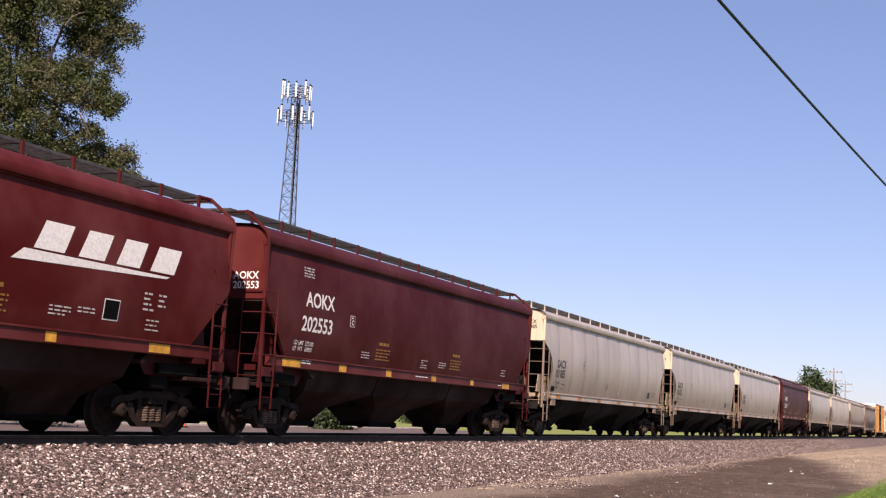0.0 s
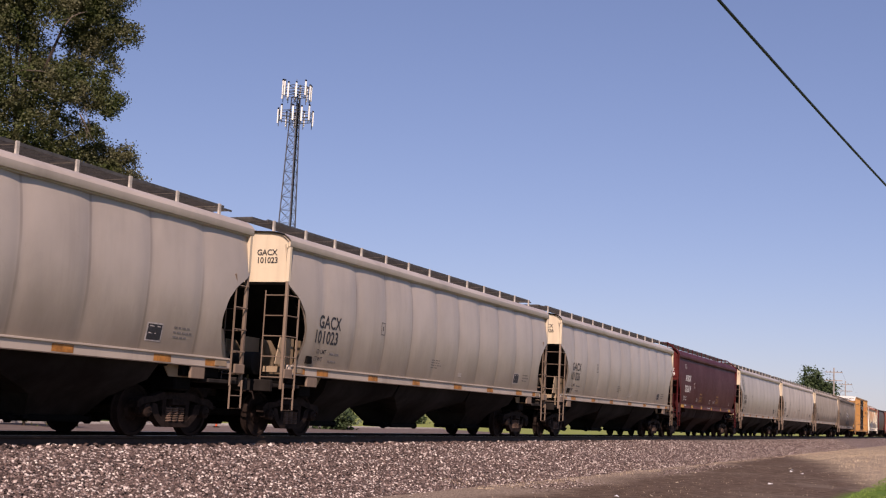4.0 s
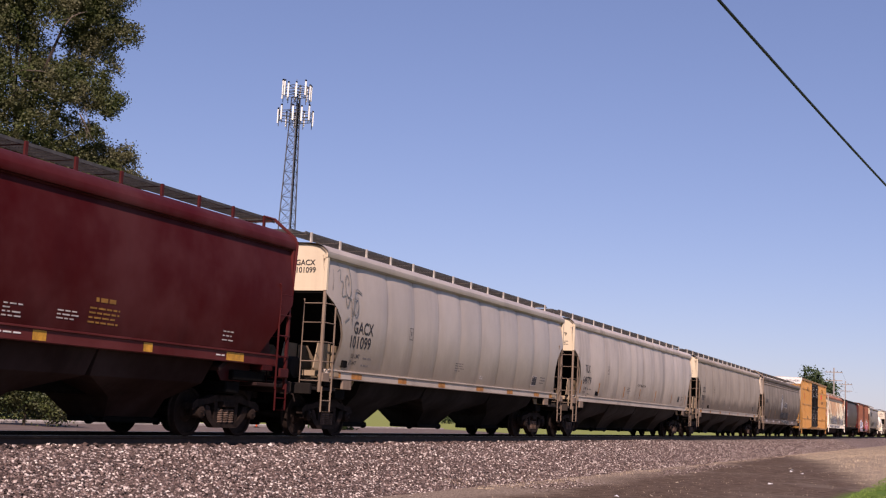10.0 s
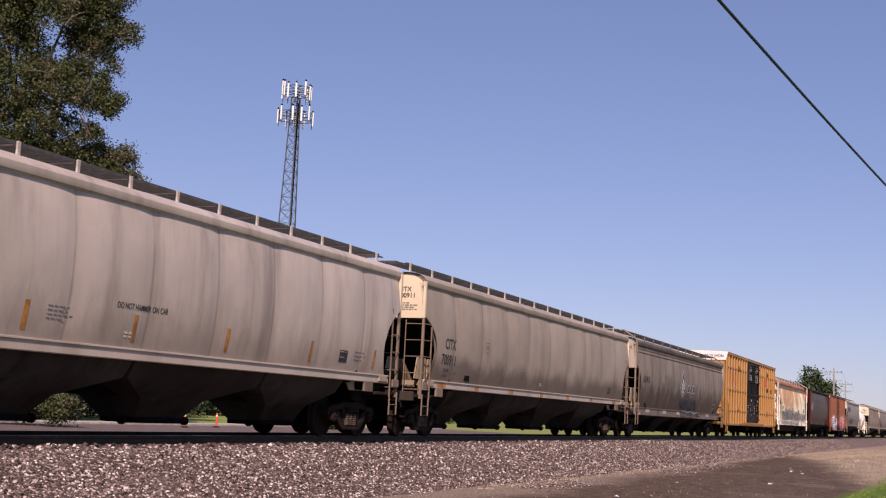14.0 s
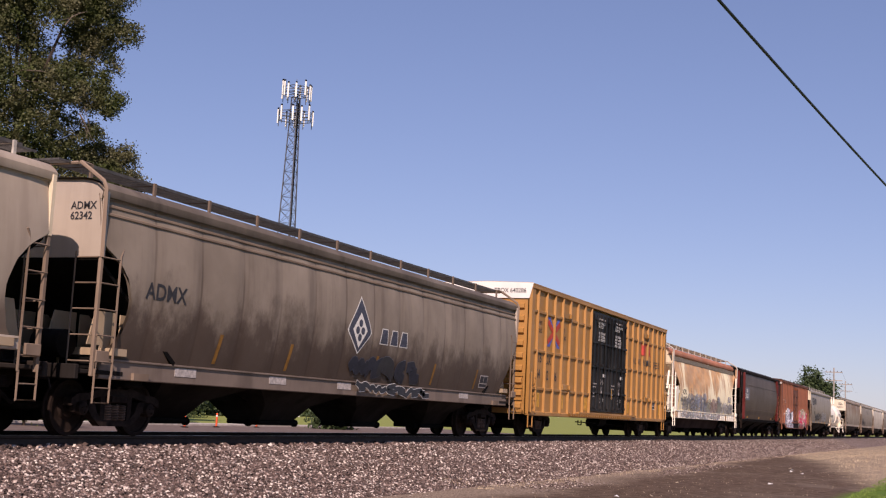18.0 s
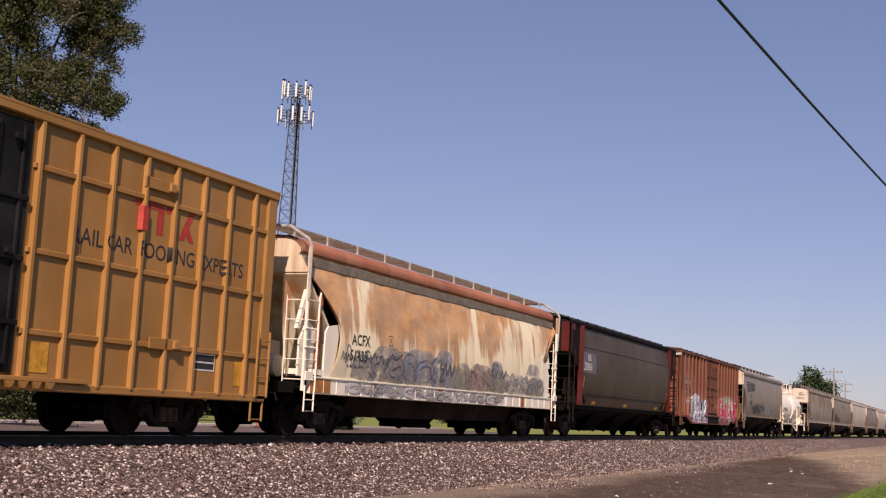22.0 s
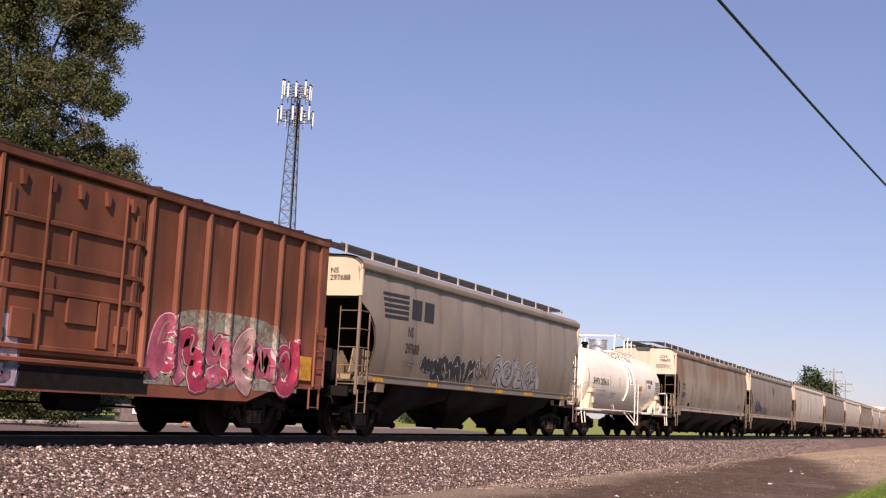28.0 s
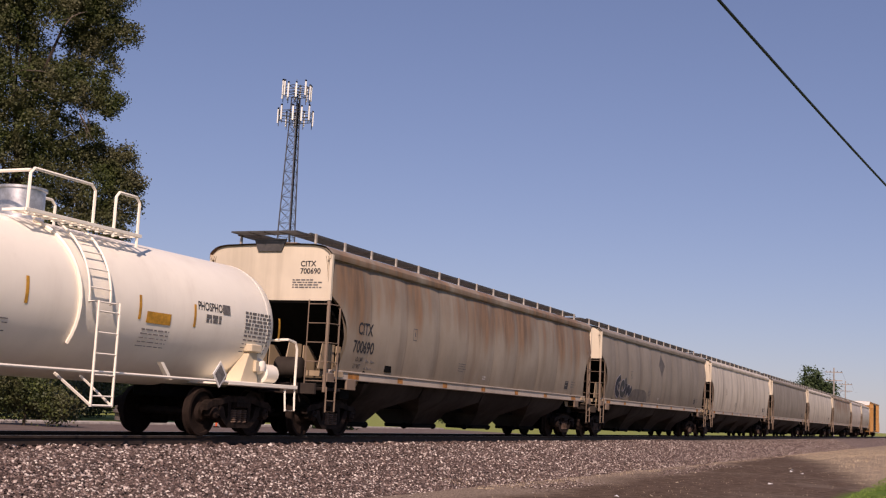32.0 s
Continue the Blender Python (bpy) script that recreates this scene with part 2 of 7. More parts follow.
def ground_material():
    m = Nodes("ground_soil_and_grass", 0.95)
    m.b.inputs["Specular IOR Level"].default_value = 0.06
    x, y = m.axis(0), m.axis(1)
    n1 = m.noise(0.35, (1, 1, 1), 5, 0.6)
    n2 = m.noise(3.0, (1, 1, 1), 6, 0.7)
    n3 = m.noise(28.0, (1, 1, 1), 4, 0.7)
    jag = m.math("ADD", m.math("MULTIPLY", m.math("SUBTRACT", n1, 0.5), 3.0), m.math("MULTIPLY", m.math("SUBTRACT", n2, 0.5), 1.2))
    yy = m.math("ADD", y, jag)
    soil = m.mix(m.ramp(n2, 0.3, 0.7), (0.052, 0.035, 0.026), (0.145, 0.102, 0.075))
    soil = m.mix(m.ramp(n1, 0.5, 0.75), soil, (0.15, 0.115, 0.09))
    soil = m.mix(m.ramp(n3, 0.55, 0.75), soil, (0.24, 0.185, 0.15))
    dry = m.mix(m.ramp(n3, 0.3, 0.7), (0.12, 0.090, 0.064), (0.46, 0.365, 0.265))
    foot = m.mix(m.ramp(n3, 0.3, 0.7), (0.075, 0.055, 0.042), (0.40, 0.315, 0.245))
    green = m.mix(n3, (0.035, 0.075, 0.012), (0.14, 0.22, 0.04))
    lawn = m.mix(n2, (0.16, 0.19, 0.05), (0.29, 0.32, 0.10))
    stony = m.mix(n3, (0.06, 0.045, 0.036), (0.30, 0.24, 0.20))
    # bare soil lies between the lawn edge and the foot of the ballast and peters out along the track
    slant = m.math("SUBTRACT", x, m.math("MULTIPLY", y, 5.2))
    far = m.ramp(m.math("ADD", slant, m.math("MULTIPLY", jag, 3.0)), 19.0, 30.0)
    edge = m.math("ADD", m.math("ADD", y, m.math("MULTIPLY", x, 0.055)), m.math("MULTIPLY", jag, 0.25))
    col = m.mix(m.ramp(edge, 4.35, 4.9), green, m.mix(far, soil, dry))
    col = m.mix(m.ramp(m.math("SUBTRACT", yy, m.math("MULTIPLY", x, 0.045)), 6.2, 7.9), col, m.mix(far, foot, dry))
    col = m.mix(m.ramp(yy, 10.1, 10.9), col, stony)
    col = m.mix(m.ramp(yy, 18.5, 20.5), col, lawn)
    return m.done(col, None, m.math("ADD", n2, m.math("MULTIPLY", n3, 0.4)), 0.6, 0.05)


g = Geo()
xs = [-900, -300, -120, -60, -30] + [-20 + 2.0 * i for i in range(60)] + [110, 130, 160, 200, 300, 500, 900, 1800, 3500]
ys = [-900, -300, -100, -40, -15, -5, 0, 1, 2, 3, 4, 5, 6, 7, 8, 8.6, 9.2, 9.6, 10, 10.4, 10.8, 11.2, 11.6, 12.0, 12.3, 13, 14.5, 16, 17, 17.6, 18.2, 19, 20, 22, 30, 45, 70, 120, 250, 600, 1500, 3500]
g.grid(lambda x, y: (x, y, ground_height(x, y)), xs, ys)
ground = tagged(new("ground", g.mesh("ground", ground_material())), "soil, dry grass and lawn on both sides of the track", "ground", kind="structure")

# track bed of crushed stone
g = Geo()
BED = [(9.75, -0.02), (10.0, 0.05), (10.3, 0.14), (11.0, 0.36), (11.7, 0.60), (12.05, 0.685), (12.4, 0.70), (16.5, 0.70), (17.2, 0.62), (19.4, -0.06)]
bx = [-120, -60] + [-20 + 1.0 * i for i in range(141)] + [140, 170, 220, 300, 500, 900, 1800]


def bed_point(x, k):
    y, z = BED[int(k)]
    w = noise.noise(Vector((x * 0.6, y * 1.3, 4))) if abs(x) < 125 else 0
    return (x, y + (0.16 * w if k < 5 else 0), z + (0.025 * w if k < 7 else 0))


g.grid(bed_point, bx, list(range(len(BED))))
m = Nodes("crushed_stone_bed", 0.95)
st = m.voronoi(24.0)
n3 = m.noise(30.0, (1, 1, 1), 4, 0.7)
bw = m.t.nodes.new("ShaderNodeRGBToBW")
m.put(st, bw.inputs[0])
col = m.mix(m.ramp(bw.outputs[0], 0.15, 0.85), (0.045, 0.030, 0.026), (0.34, 0.255, 0.225))
mat_bed = m.done(col, None, m.voronoi(24.0, "Distance"), 1.0, 0.05)
tagged(new("ballast_bed", g.mesh("ballast_bed", mat_bed)), "raised bed of pinkish-grey crushed stone under the track", "track bed", kind="structure")

# loose stones, nearest stretch dense
rng = np.random.default_rng(5)
STONES = [np.array([(math.cos(a) * r, math.sin(a) * r, z) for z, r, o in ((-0.35, 1.0, 0.0), (0.5, 0.62, 0.5)) for a in [o + 2 * math.pi * k / 5 for k in range(5)]]) for _ in range(1)]
base_v = STONES[0]
base_f = []
for lv in range(1):
    for k in range(5):
        base_f.append((lv * 5 + k, lv * 5 + (k + 1) % 5, lv * 5 + 5 + (k + 1) % 5, lv * 5 + 5 + k))
base_f.append((5, 6, 7, 8, 9))


def bed_z(y):
    return np.interp(y, [p[0] for p in BED], [p[1] for p in BED])


def stones(name, count, x0, x1, power, ymin, ymax, s0, s1, mat, label, lift=0.0):
    u = rng.random(count)
    px = x0 + (x1 - x0) * u ** power
    py = ymin + (ymax - ymin) * rng.random(count)
    pz = bed_z(py) + lift
    size = s0 + (s1 - s0) * rng.random(count) ** 1.8
    sc = size[:, None] * (0.7 + 0.6 * rng.random((count, 3)))
    jit = 1 + 0.36 * (rng.random((count, len(base_v), 3)) - 0.5) * 2
    v = base_v[None] * jit * sc[:, None, :]
    a, b, c = (rng.random(count) * 6.283 for _ in range(3))
    b = (b - 3.14) * 0.28
    c = (c - 3.14) * 0.28
    ca, sa, cb, sb, cc, sn = np.cos(a), np.sin(a), np.cos(b), np.sin(b), np.cos(c), np.sin(c)
    x, y, z = v[..., 0], v[..., 1], v[..., 2]
    x, y = x * ca[:, None] - y * sa[:, None], x * sa[:, None] + y * ca[:, None]
    x, z = x * cb[:, None] + z * sb[:, None], -x * sb[:, None] + z * cb[:, None]
    y, z = y * cc[:, None] - z * sn[:, None], y * sn[:, None] + z * cc[:, None]
    v = np.stack([x + px[:, None], y + py[:, None], z + (pz + size * 0.3)[:, None]], -1).reshape(-1, 3)
    nb = len(base_v)
    f4 = np.array(base_f[:-1])
    faces = (f4[None] + (np.arange(count) * nb)[:, None, None]).reshape(-1, 4)
    tops = (np.array(base_f[-1])[None] + (np.arange(count) * nb)[:, None])
    me = bpy.data.meshes.new(name)
    me.vertices.add(len(v))
    me.vertices.foreach_set("co", v.ravel())
    loops = np.concatenate([faces.ravel(), tops.ravel()])
    me.loops.add(len(loops))
    me.loops.foreach_set("vertex_index", loops)
    starts = np.concatenate([np.arange(len(faces)) * 4, len(faces) * 4 + np.arange(count) * 5])
    me.polygons.add(len(starts))
    me.polygons.foreach_set("loop_start", starts)
    me.update(calc_edges=True)
    me.validate()
    me.materials.append(mat)
    return tagged(new(name, me), label, "ballast", kind="stuff")


m = Nodes("ballast_stone", 0.9)
r = m.island()
n = m.noise(60, (1, 1, 1), 3)
ra = m.t.nodes.new("ShaderNodeValToRGB")
m.put(r, ra.inputs[0])
els = ra.color_ramp.elements
els[0].position, els[0].color = 0.0, (0.035, 0.024, 0.02, 1)
els[1].position, els[1].color = 1.0, (0.82, 0.74, 0.66, 1)
for p, c in ((0.25, (0.062, 0.041, 0.036, 1)), (0.55, (0.12, 0.081, 0.071, 1)), (0.78, (0.23, 0.165, 0.147, 1)), (0.9, (0.52, 0.43, 0.39, 1))):
    e = els.new(p)
    e.color = c
M["stone"] = m.done(m.mix(m.math("MULTIPLY", n, 0.35), ra.outputs[0], (0.12, 0.09, 0.08)), None, n, 0.3, 0.01)
stones("ballast", 165000, 9.0, 125.0, 2.2, 9.75, 12.75, 0.0135, 0.034, M["stone"], "loose crushed pinkish-grey ballast stones on the shoulder")
stones("ballast", 9000, 8.0, 60.0, 1.4, 12.7, 16.4, 0.028, 0.06, M["stone"], "loose crushed ballast stones between the ties", 0.0)
stones("ballast", 20000, 10.0, 70.0, 1.5, 8.3, 10.0, 0.010, 0.030, M["stone"], "scattered stones at the foot of the ballast", 0.0)

# track: two rails on timber ties
track = thing("railway_track", "steel rails spiked to dark timber ties in ballast", "railway track", pose(0, TRACK_Y, 0), kind="structure")
RAIL = [(-0.075, 0), (0.075, 0), (0.075, 0.012), (0.02, 0.03), (0.009, 0.05), (0.009, 0.125), (0.036, 0.14), (0.036, 0.17), (0.028, 0.178), (-0.028, 0.178),
        (-0.036, 0.17), (-0.036, 0.14), (-0.009, 0.125), (-0.009, 0.05), (-0.02, 0.03), (-0.075, 0.012)]
for sy in (-0.753, 0.753):
    part("rail", Geo().prism([(sy + y, RAIL_TOP - 0.178 + z) for y, z in RAIL], "x", -300, 1800), M["rail"], track)
    part("railhead", Geo().box(-300, 1800, sy - 0.026, sy + 0.026, RAIL_TOP - 0.002, RAIL_TOP + 0.002), M["tread"], track, "rail top polished bright by wheels")
tie_me = Geo().box(-0.115, 0.115, -1.3, 1.3, RAIL_TOP - 0.36, RAIL_TOP - 0.18, 0.015).mesh("tie", M["tie"])
plate_me = Geo().box(-0.09, 0.09, -0.17, 0.17, RAIL_TOP - 0.181, RAIL_TOP - 0.166, 0.005).mesh("tie_plate", M["rail"])
for i in range(150):
    tie = part("tie", tie_me, None, track, "", pose(5 + 0.51 * i, random.uniform(-0.04, 0.04), 0, 0, 0, random.uniform(-0.8, 0.8)))
    if i < 60:
        part("tie_plate", plate_me, None, tie, "", pose(0, -0.753, 0))

# ---- trucks (bogies), couplers, ladders: meshes that alike wagons share ----
WHEEL_R = 0.457


def wheelset_mesh():
    g = Geo()
    for s in (-1, 1):
        y0 = 0.70 * s
        prof = [(0.10, y0 - 0.05 * s), (0.10, y0 + 0.0 * s), (0.34, y0 + 0.02 * s), (0.40, y0 - 0.012 * s), (0.487, y0 - 0.015 * s), (0.487, y0 + 0.012 * s), (0.462, y0 + 0.03 * s),
                (0.457, y0 + 0.12 * s), (0.40, y0 + 0.122 * s), (0.385, y0 + 0.085 * s), (0.20, y0 + 0.06 * s), (0.15, y0 + 0.115 * s), (0.09, y0 + 0.12 * s)]
        g.lathe(prof, "y", (0, 0, 0), 32)
        g.lathe([(0.07, y0 + 0.1 * s), (0.07, 0.95 * s), (0.115, 0.955 * s), (0.115, 1.13 * s), (0.085, 1.15 * s), (0.03, 1.155 * s)], "y", (0, 0, 0), 14)
        for k in range(3):
            a = 2.094 * k
            g.lathe([(0.018, 1.14 * s), (0.018, 1.175 * s)], "y", (0.055 * math.cos(a), 0, 0.055 * math.sin(a)), 6)
    g.lathe([(0.08, -0.7), (0.075, 0), (0.08, 0.7)], "y", (0, 0, 0), 12)
    return g.mesh("wheelset", M["wheel"])


def side_frame_mesh():
    g = Geo()
    # upper and lower members and columns round the bolster opening
    g.prism([(-1.16, 0.50), (-1.16, 0.62), (-1.02, 0.70), (-0.72, 0.72), (-0.42, 0.80), (0.42, 0.80), (0.72, 0.72), (1.02, 0.70), (1.16, 0.62), (1.16, 0.50),
             (0.95, 0.58), (0.70, 0.61), (0.40, 0.67), (-0.40, 0.67), (-0.70, 0.61), (-0.95, 0.58)], "y", 0.93, 1.10)
    g.prism([(-0.74, 0.46), (-0.62, 0.32), (-0.40, 0.17), (0.40, 0.17), (0.62, 0.32), (0.74, 0.46), (0.70, 0.60), (0.58, 0.58), (0.50, 0.40), (0.34, 0.27), (-0.34, 0.27), (-0.50, 0.40), (-0.58, 0.58), (-0.70, 0.60)], "y", 0.94, 1.09)
    for s in (-1, 1):
        g.prism([(s * 0.30, 0.25), (s * 0.40, 0.27), (s * 0.42, 0.70), (s * 0.30, 0.70)], "y", 0.95, 1.08)
        g.prism([(s * 0.74, 0.40), (s * 1.05, 0.40), (s * 1.05, 0.62), (s * 0.74, 0.62)], "y", 0.97, 1.06)
    return g.mesh("side_frame", M["cast"])


def spring_mesh():
    g = Geo()
    for cx in (-0.19, 0.0, 0.19):
        pts = []
        for k in range(61):
            a = 2 * math.pi * k / 10
            pts.append((cx + 0.085 * math.cos(a), 1.02 + 0.085 * math.sin(a), 0.28 + 0.26 * k / 60))
        g.path(pts, 0.017, 5)
    return g.mesh("spring", M["spring"])


def bolster_mesh():
    g = Geo()
    g.prism([(-1.15, 0.58), (-1.15, 0.68), (-0.4, 0.72), (0.4, 0.72), (1.15, 0.68), (1.15, 0.58), (0.5, 0.42), (-0.5, 0.42)], "x", -0.2, 0.2)
    g.lathe([(0.2, 0.70), (0.2, 0.8)], "z", (0, 0, 0), 16)
    for s in (-1, 1):
        g.box(s * 0.46 - 0.05, s * 0.46 + 0.05, -0.8, 0.8, 0.24, 0.42, 0.02)
        g.path([(s * 0.46, -0.62, 0.33), (s * 0.50, -0.74, 0.42)], 0.05, 6)
    return g.mesh("bogie", M["cast"])


ME_WHEEL, ME_FRAME, ME_SPRING, ME_BOLSTER = wheelset_mesh(), side_frame_mesh(), spring_mesh(), bolster_mesh()
wheelsets = []


def bogie(car, x):
    b = part("bogie", ME_BOLSTER, None, car, "cast steel three-piece truck", pose(x, 0, 0))
    for s in (1, -1):
        part("side_frame", ME_FRAME, None, b, "", pose(0, 0, 0, 0, 0, 0 if s > 0 else 180))
        part("spring", ME_SPRING, None, b, "rusty coil springs", pose(0, 0, 0, 0, 0, 0 if s > 0 else 180))
    for dx in (-0.89, 0.89):
        w = part("wheelset", ME_WHEEL, None, b, "steel wheels with worn treads", pose(dx, 0, WHEEL_R))
        wheelsets.append((w, dx))


g = Geo()
g.box(-0.62, 0.1, -0.12, 0.12, 0.78, 1.0, 0.03)
g.prism([(-0.62, -0.06), (-0.95, -0.20), (-1.0, -0.05), (-0.86, 0.0), (-0.9, 0.14), (-0.72, 0.17), (-0.62, 0.1)], "z", 0.74, 1.04)
g.path([(-0.55, -0.3, 0.98), (-0.58, -1.0, 0.92), (-0.58, -1.35, 0.9), (-0.58, -1.4, 0.75)], 0.018, 5)
g.path([(-0.4, 0.3, 0.75), (-0.75, 0.32, 0.5), (-0.98, 0.28, 0.55)], 0.035, 6)
ME_COUPLER = g.mesh("coupler", M["cast"])

LADDERS = {}


def ladder_mesh(key, mat, z0, z1, width, pitch, stile=0.028, kind="x"):
    """A ladder in the xz plane (kind x) or yz plane (kind y), origin at its lower left."""
    if (key, mat.name) not in LADDERS:
        g = Geo()
        put = (lambda a, z, o=0.0: (a, o, z)) if kind == "x" else (lambda a, z, o=0.0: (o, a, z))
        for a in (0, width):
            c = put(a, 0)
            g.box(c[0] - stile, c[0] + stile, c[1] - stile, c[1] + stile, z0, z1, 0.006)
        z = z0 + 0.04
        while z < z1:
            g.path([put(0, z), put(width, z)], 0.013, 6)
            z += pitch
        LADDERS[(key, mat.name)] = g.mesh("ladder", mat)
    return LADDERS[(key, mat.name)]


def lettering(parent, text, x, z, height, mat, surface, name="lettering", label="", bold=0.026, squeeze=1.0, end=False, shear=0.0):
    """Stencilled writing laid on a wall; surface(x, z) gives how far out the wall is. The x is where the text begins."""
    cu = bpy.data.curves.new(name, "FONT")
    cu.body, cu.size, cu.offset, cu.shear, cu.resolution_u = text, height * 1.38, bold * height, shear, 3
    cu.space_line = 0.95
    tmp = bpy.data.objects.new("tmp", cu)
    scene.collection.objects.link(tmp)
    me = bpy.data.meshes.new_from_object(tmp.evaluated_get(bpy.context.evaluated_depsgraph_get()))
    bpy.data.objects.remove(tmp)
    bpy.data.curves.remove(cu)
    for v in me.vertices:
        a, b = v.co.x * squeeze, v.co.y
        if end:
            v.co = (surface - 0.006, x - a, z + b)
        else:
            v.co = (x + a, -surface(x + a, z + b) - 0.006, z + b)
    me.materials.clear()
    me.materials.append(mat)
    ob = new(name, me)
    ob.parent = parent
    return tagged(ob, label)


def bars(parent, x, z, rows, mat, surface, name="stencil", label="", h=0.035, gap=0.075, seed=1):
    """Small unreadable stencilling: rows of short bars; rows holds the length of each."""
    r = random.Random(seed)
    g = Geo()
    for i, length in enumerate(rows):
        a = x
        zz = z - i * gap
        while a < x + length:
            w = min(r.uniform(0.06, 0.2), x + length - a)
            if w > 0.03:
                y = -surface(a + w / 2, zz) - 0.006
                g.add([(a, y, zz), (a + w, y, zz), (a + w, y, zz + h), (a, y, zz + h)], [(0, 1, 2, 3)])
            a += w + 0.035
    return tagged(part(name, g, mat, parent, label), kind="stuff")


def patch(parent, outline, mat, surface, name, label="", lift=0.006):
    """A flat painted shape on the wagon side, outline in (x, z)."""
    g = Geo()
    xs_ = sorted({p[0] for p in outline})
    if len(outline) == 4 and xs_[-1] - xs_[0] > 0.5:
        # long shapes follow the bowed sheets
        (a, za), (b, zb), (c, zc), (d, zd) = outline
        n = int((xs_[-1] - xs_[0]) / 0.12) + 1
        row = lambda t, s: (a + (b - a) * t) * (1 - s) + (d + (c - d) * t) * s
        col = lambda t, s: (za + (zb - za) * t) * (1 - s) + (zd + (zc - zd) * t) * s
        g.grid(lambda t, s: (row(t, s), -surface(row(t, s), col(t, s)) - lift, col(t, s)), [k / n for k in range(n + 1)], [0, 0.5, 1])
    elif max(p[1] for p in outline) - min(p[1] for p in outline) > 0.2:
        # tall shapes are cut into level strips that follow the curved side
        z0, z1 = min(p[1] for p in outline), max(p[1] for p in outline)
        n = int((z1 - z0) / 0.08) + 2
        def span(z):
            hit = []
            for (xa, za), (xb, zb) in zip(outline, outline[1:] + outline[:1]):
                if min(za, zb) <= z <= max(za, zb):
                    hit += [xa, xb] if za == zb else [xa + (xb - xa) * (z - za) / (zb - za)]
            return min(hit), max(hit)
        levels_ = [z0 + (z1 - z0) * (0.001 + 0.998 * k / n) for k in range(n + 1)]
        g.grid(lambda z, s: (span(z)[0] * (1 - s) + span(z)[1] * s, -surface(span(z)[0] * (1 - s) + span(z)[1] * s, z) - lift, z), levels_, [0, 0.25, 0.5, 0.75, 1])
    else:
        g.add([(x, -surface(x, z) - lift, z) for x, z in outline], [tuple(range(len(outline)))])
    return part(name, g, mat, parent, label)


def rect(x0, x1, z0, z1):
    return [(x0, z0), (x1, z0), (x1, z1), (x0, z1)]


ROOF = [(1.60, -0.11), (1.655, -0.108), (1.66, -0.10), (1.66, 0.035), (1.65, 0.055), (1.60, 0.14), (1.50, 0.25), (1.38, 0.31), (1.2, 0.35), (0.6, 0.38), (0.0, 0.39)]
ROOF = ROOF + [(-y, z) for y, z in ROOF[-2::-1]]


def end_bars(parent, y, z, rows, mat, x, h=0.03, gap=0.055, seed=1):
    """Small unreadable stencilling on an end sheet."""
    r = random.Random(seed)
    g = Geo()
    for i, length in enumerate(rows):
        a, zz = 0.0, z - i * gap
        while a < length:
            w = min(r.uniform(0.04, 0.13), length - a)
            if w > 0.02:
                g.add([(x - 0.006, y - a, zz), (x - 0.006, y - a - w, zz), (x - 0.006, y - a - w, zz + h), (x - 0.006, y - a, zz + h)], [(0, 1, 2, 3)])
            a += w + 0.025
    return tagged(part("stencil", g, mat, parent), kind="stuff")


CURVED = [(0.0, 3.12), (0.45, 2.88), (0.72, 2.6), (0.86, 2.25), (0.84, 2.0), (0.70, 1.62), (0.55, 1.45)]
CHAMFER = [(0.0, 2.72), (1.0, 1.66), (1.1, 1.45)]
FLOW = [(0.06, 3.62), (0.52, 3.30), (1.00, 2.95), (1.46, 2.55), (1.55, 2.2), (1.48, 1.85), (1.32, 1.5), (1.18, 1.25)]


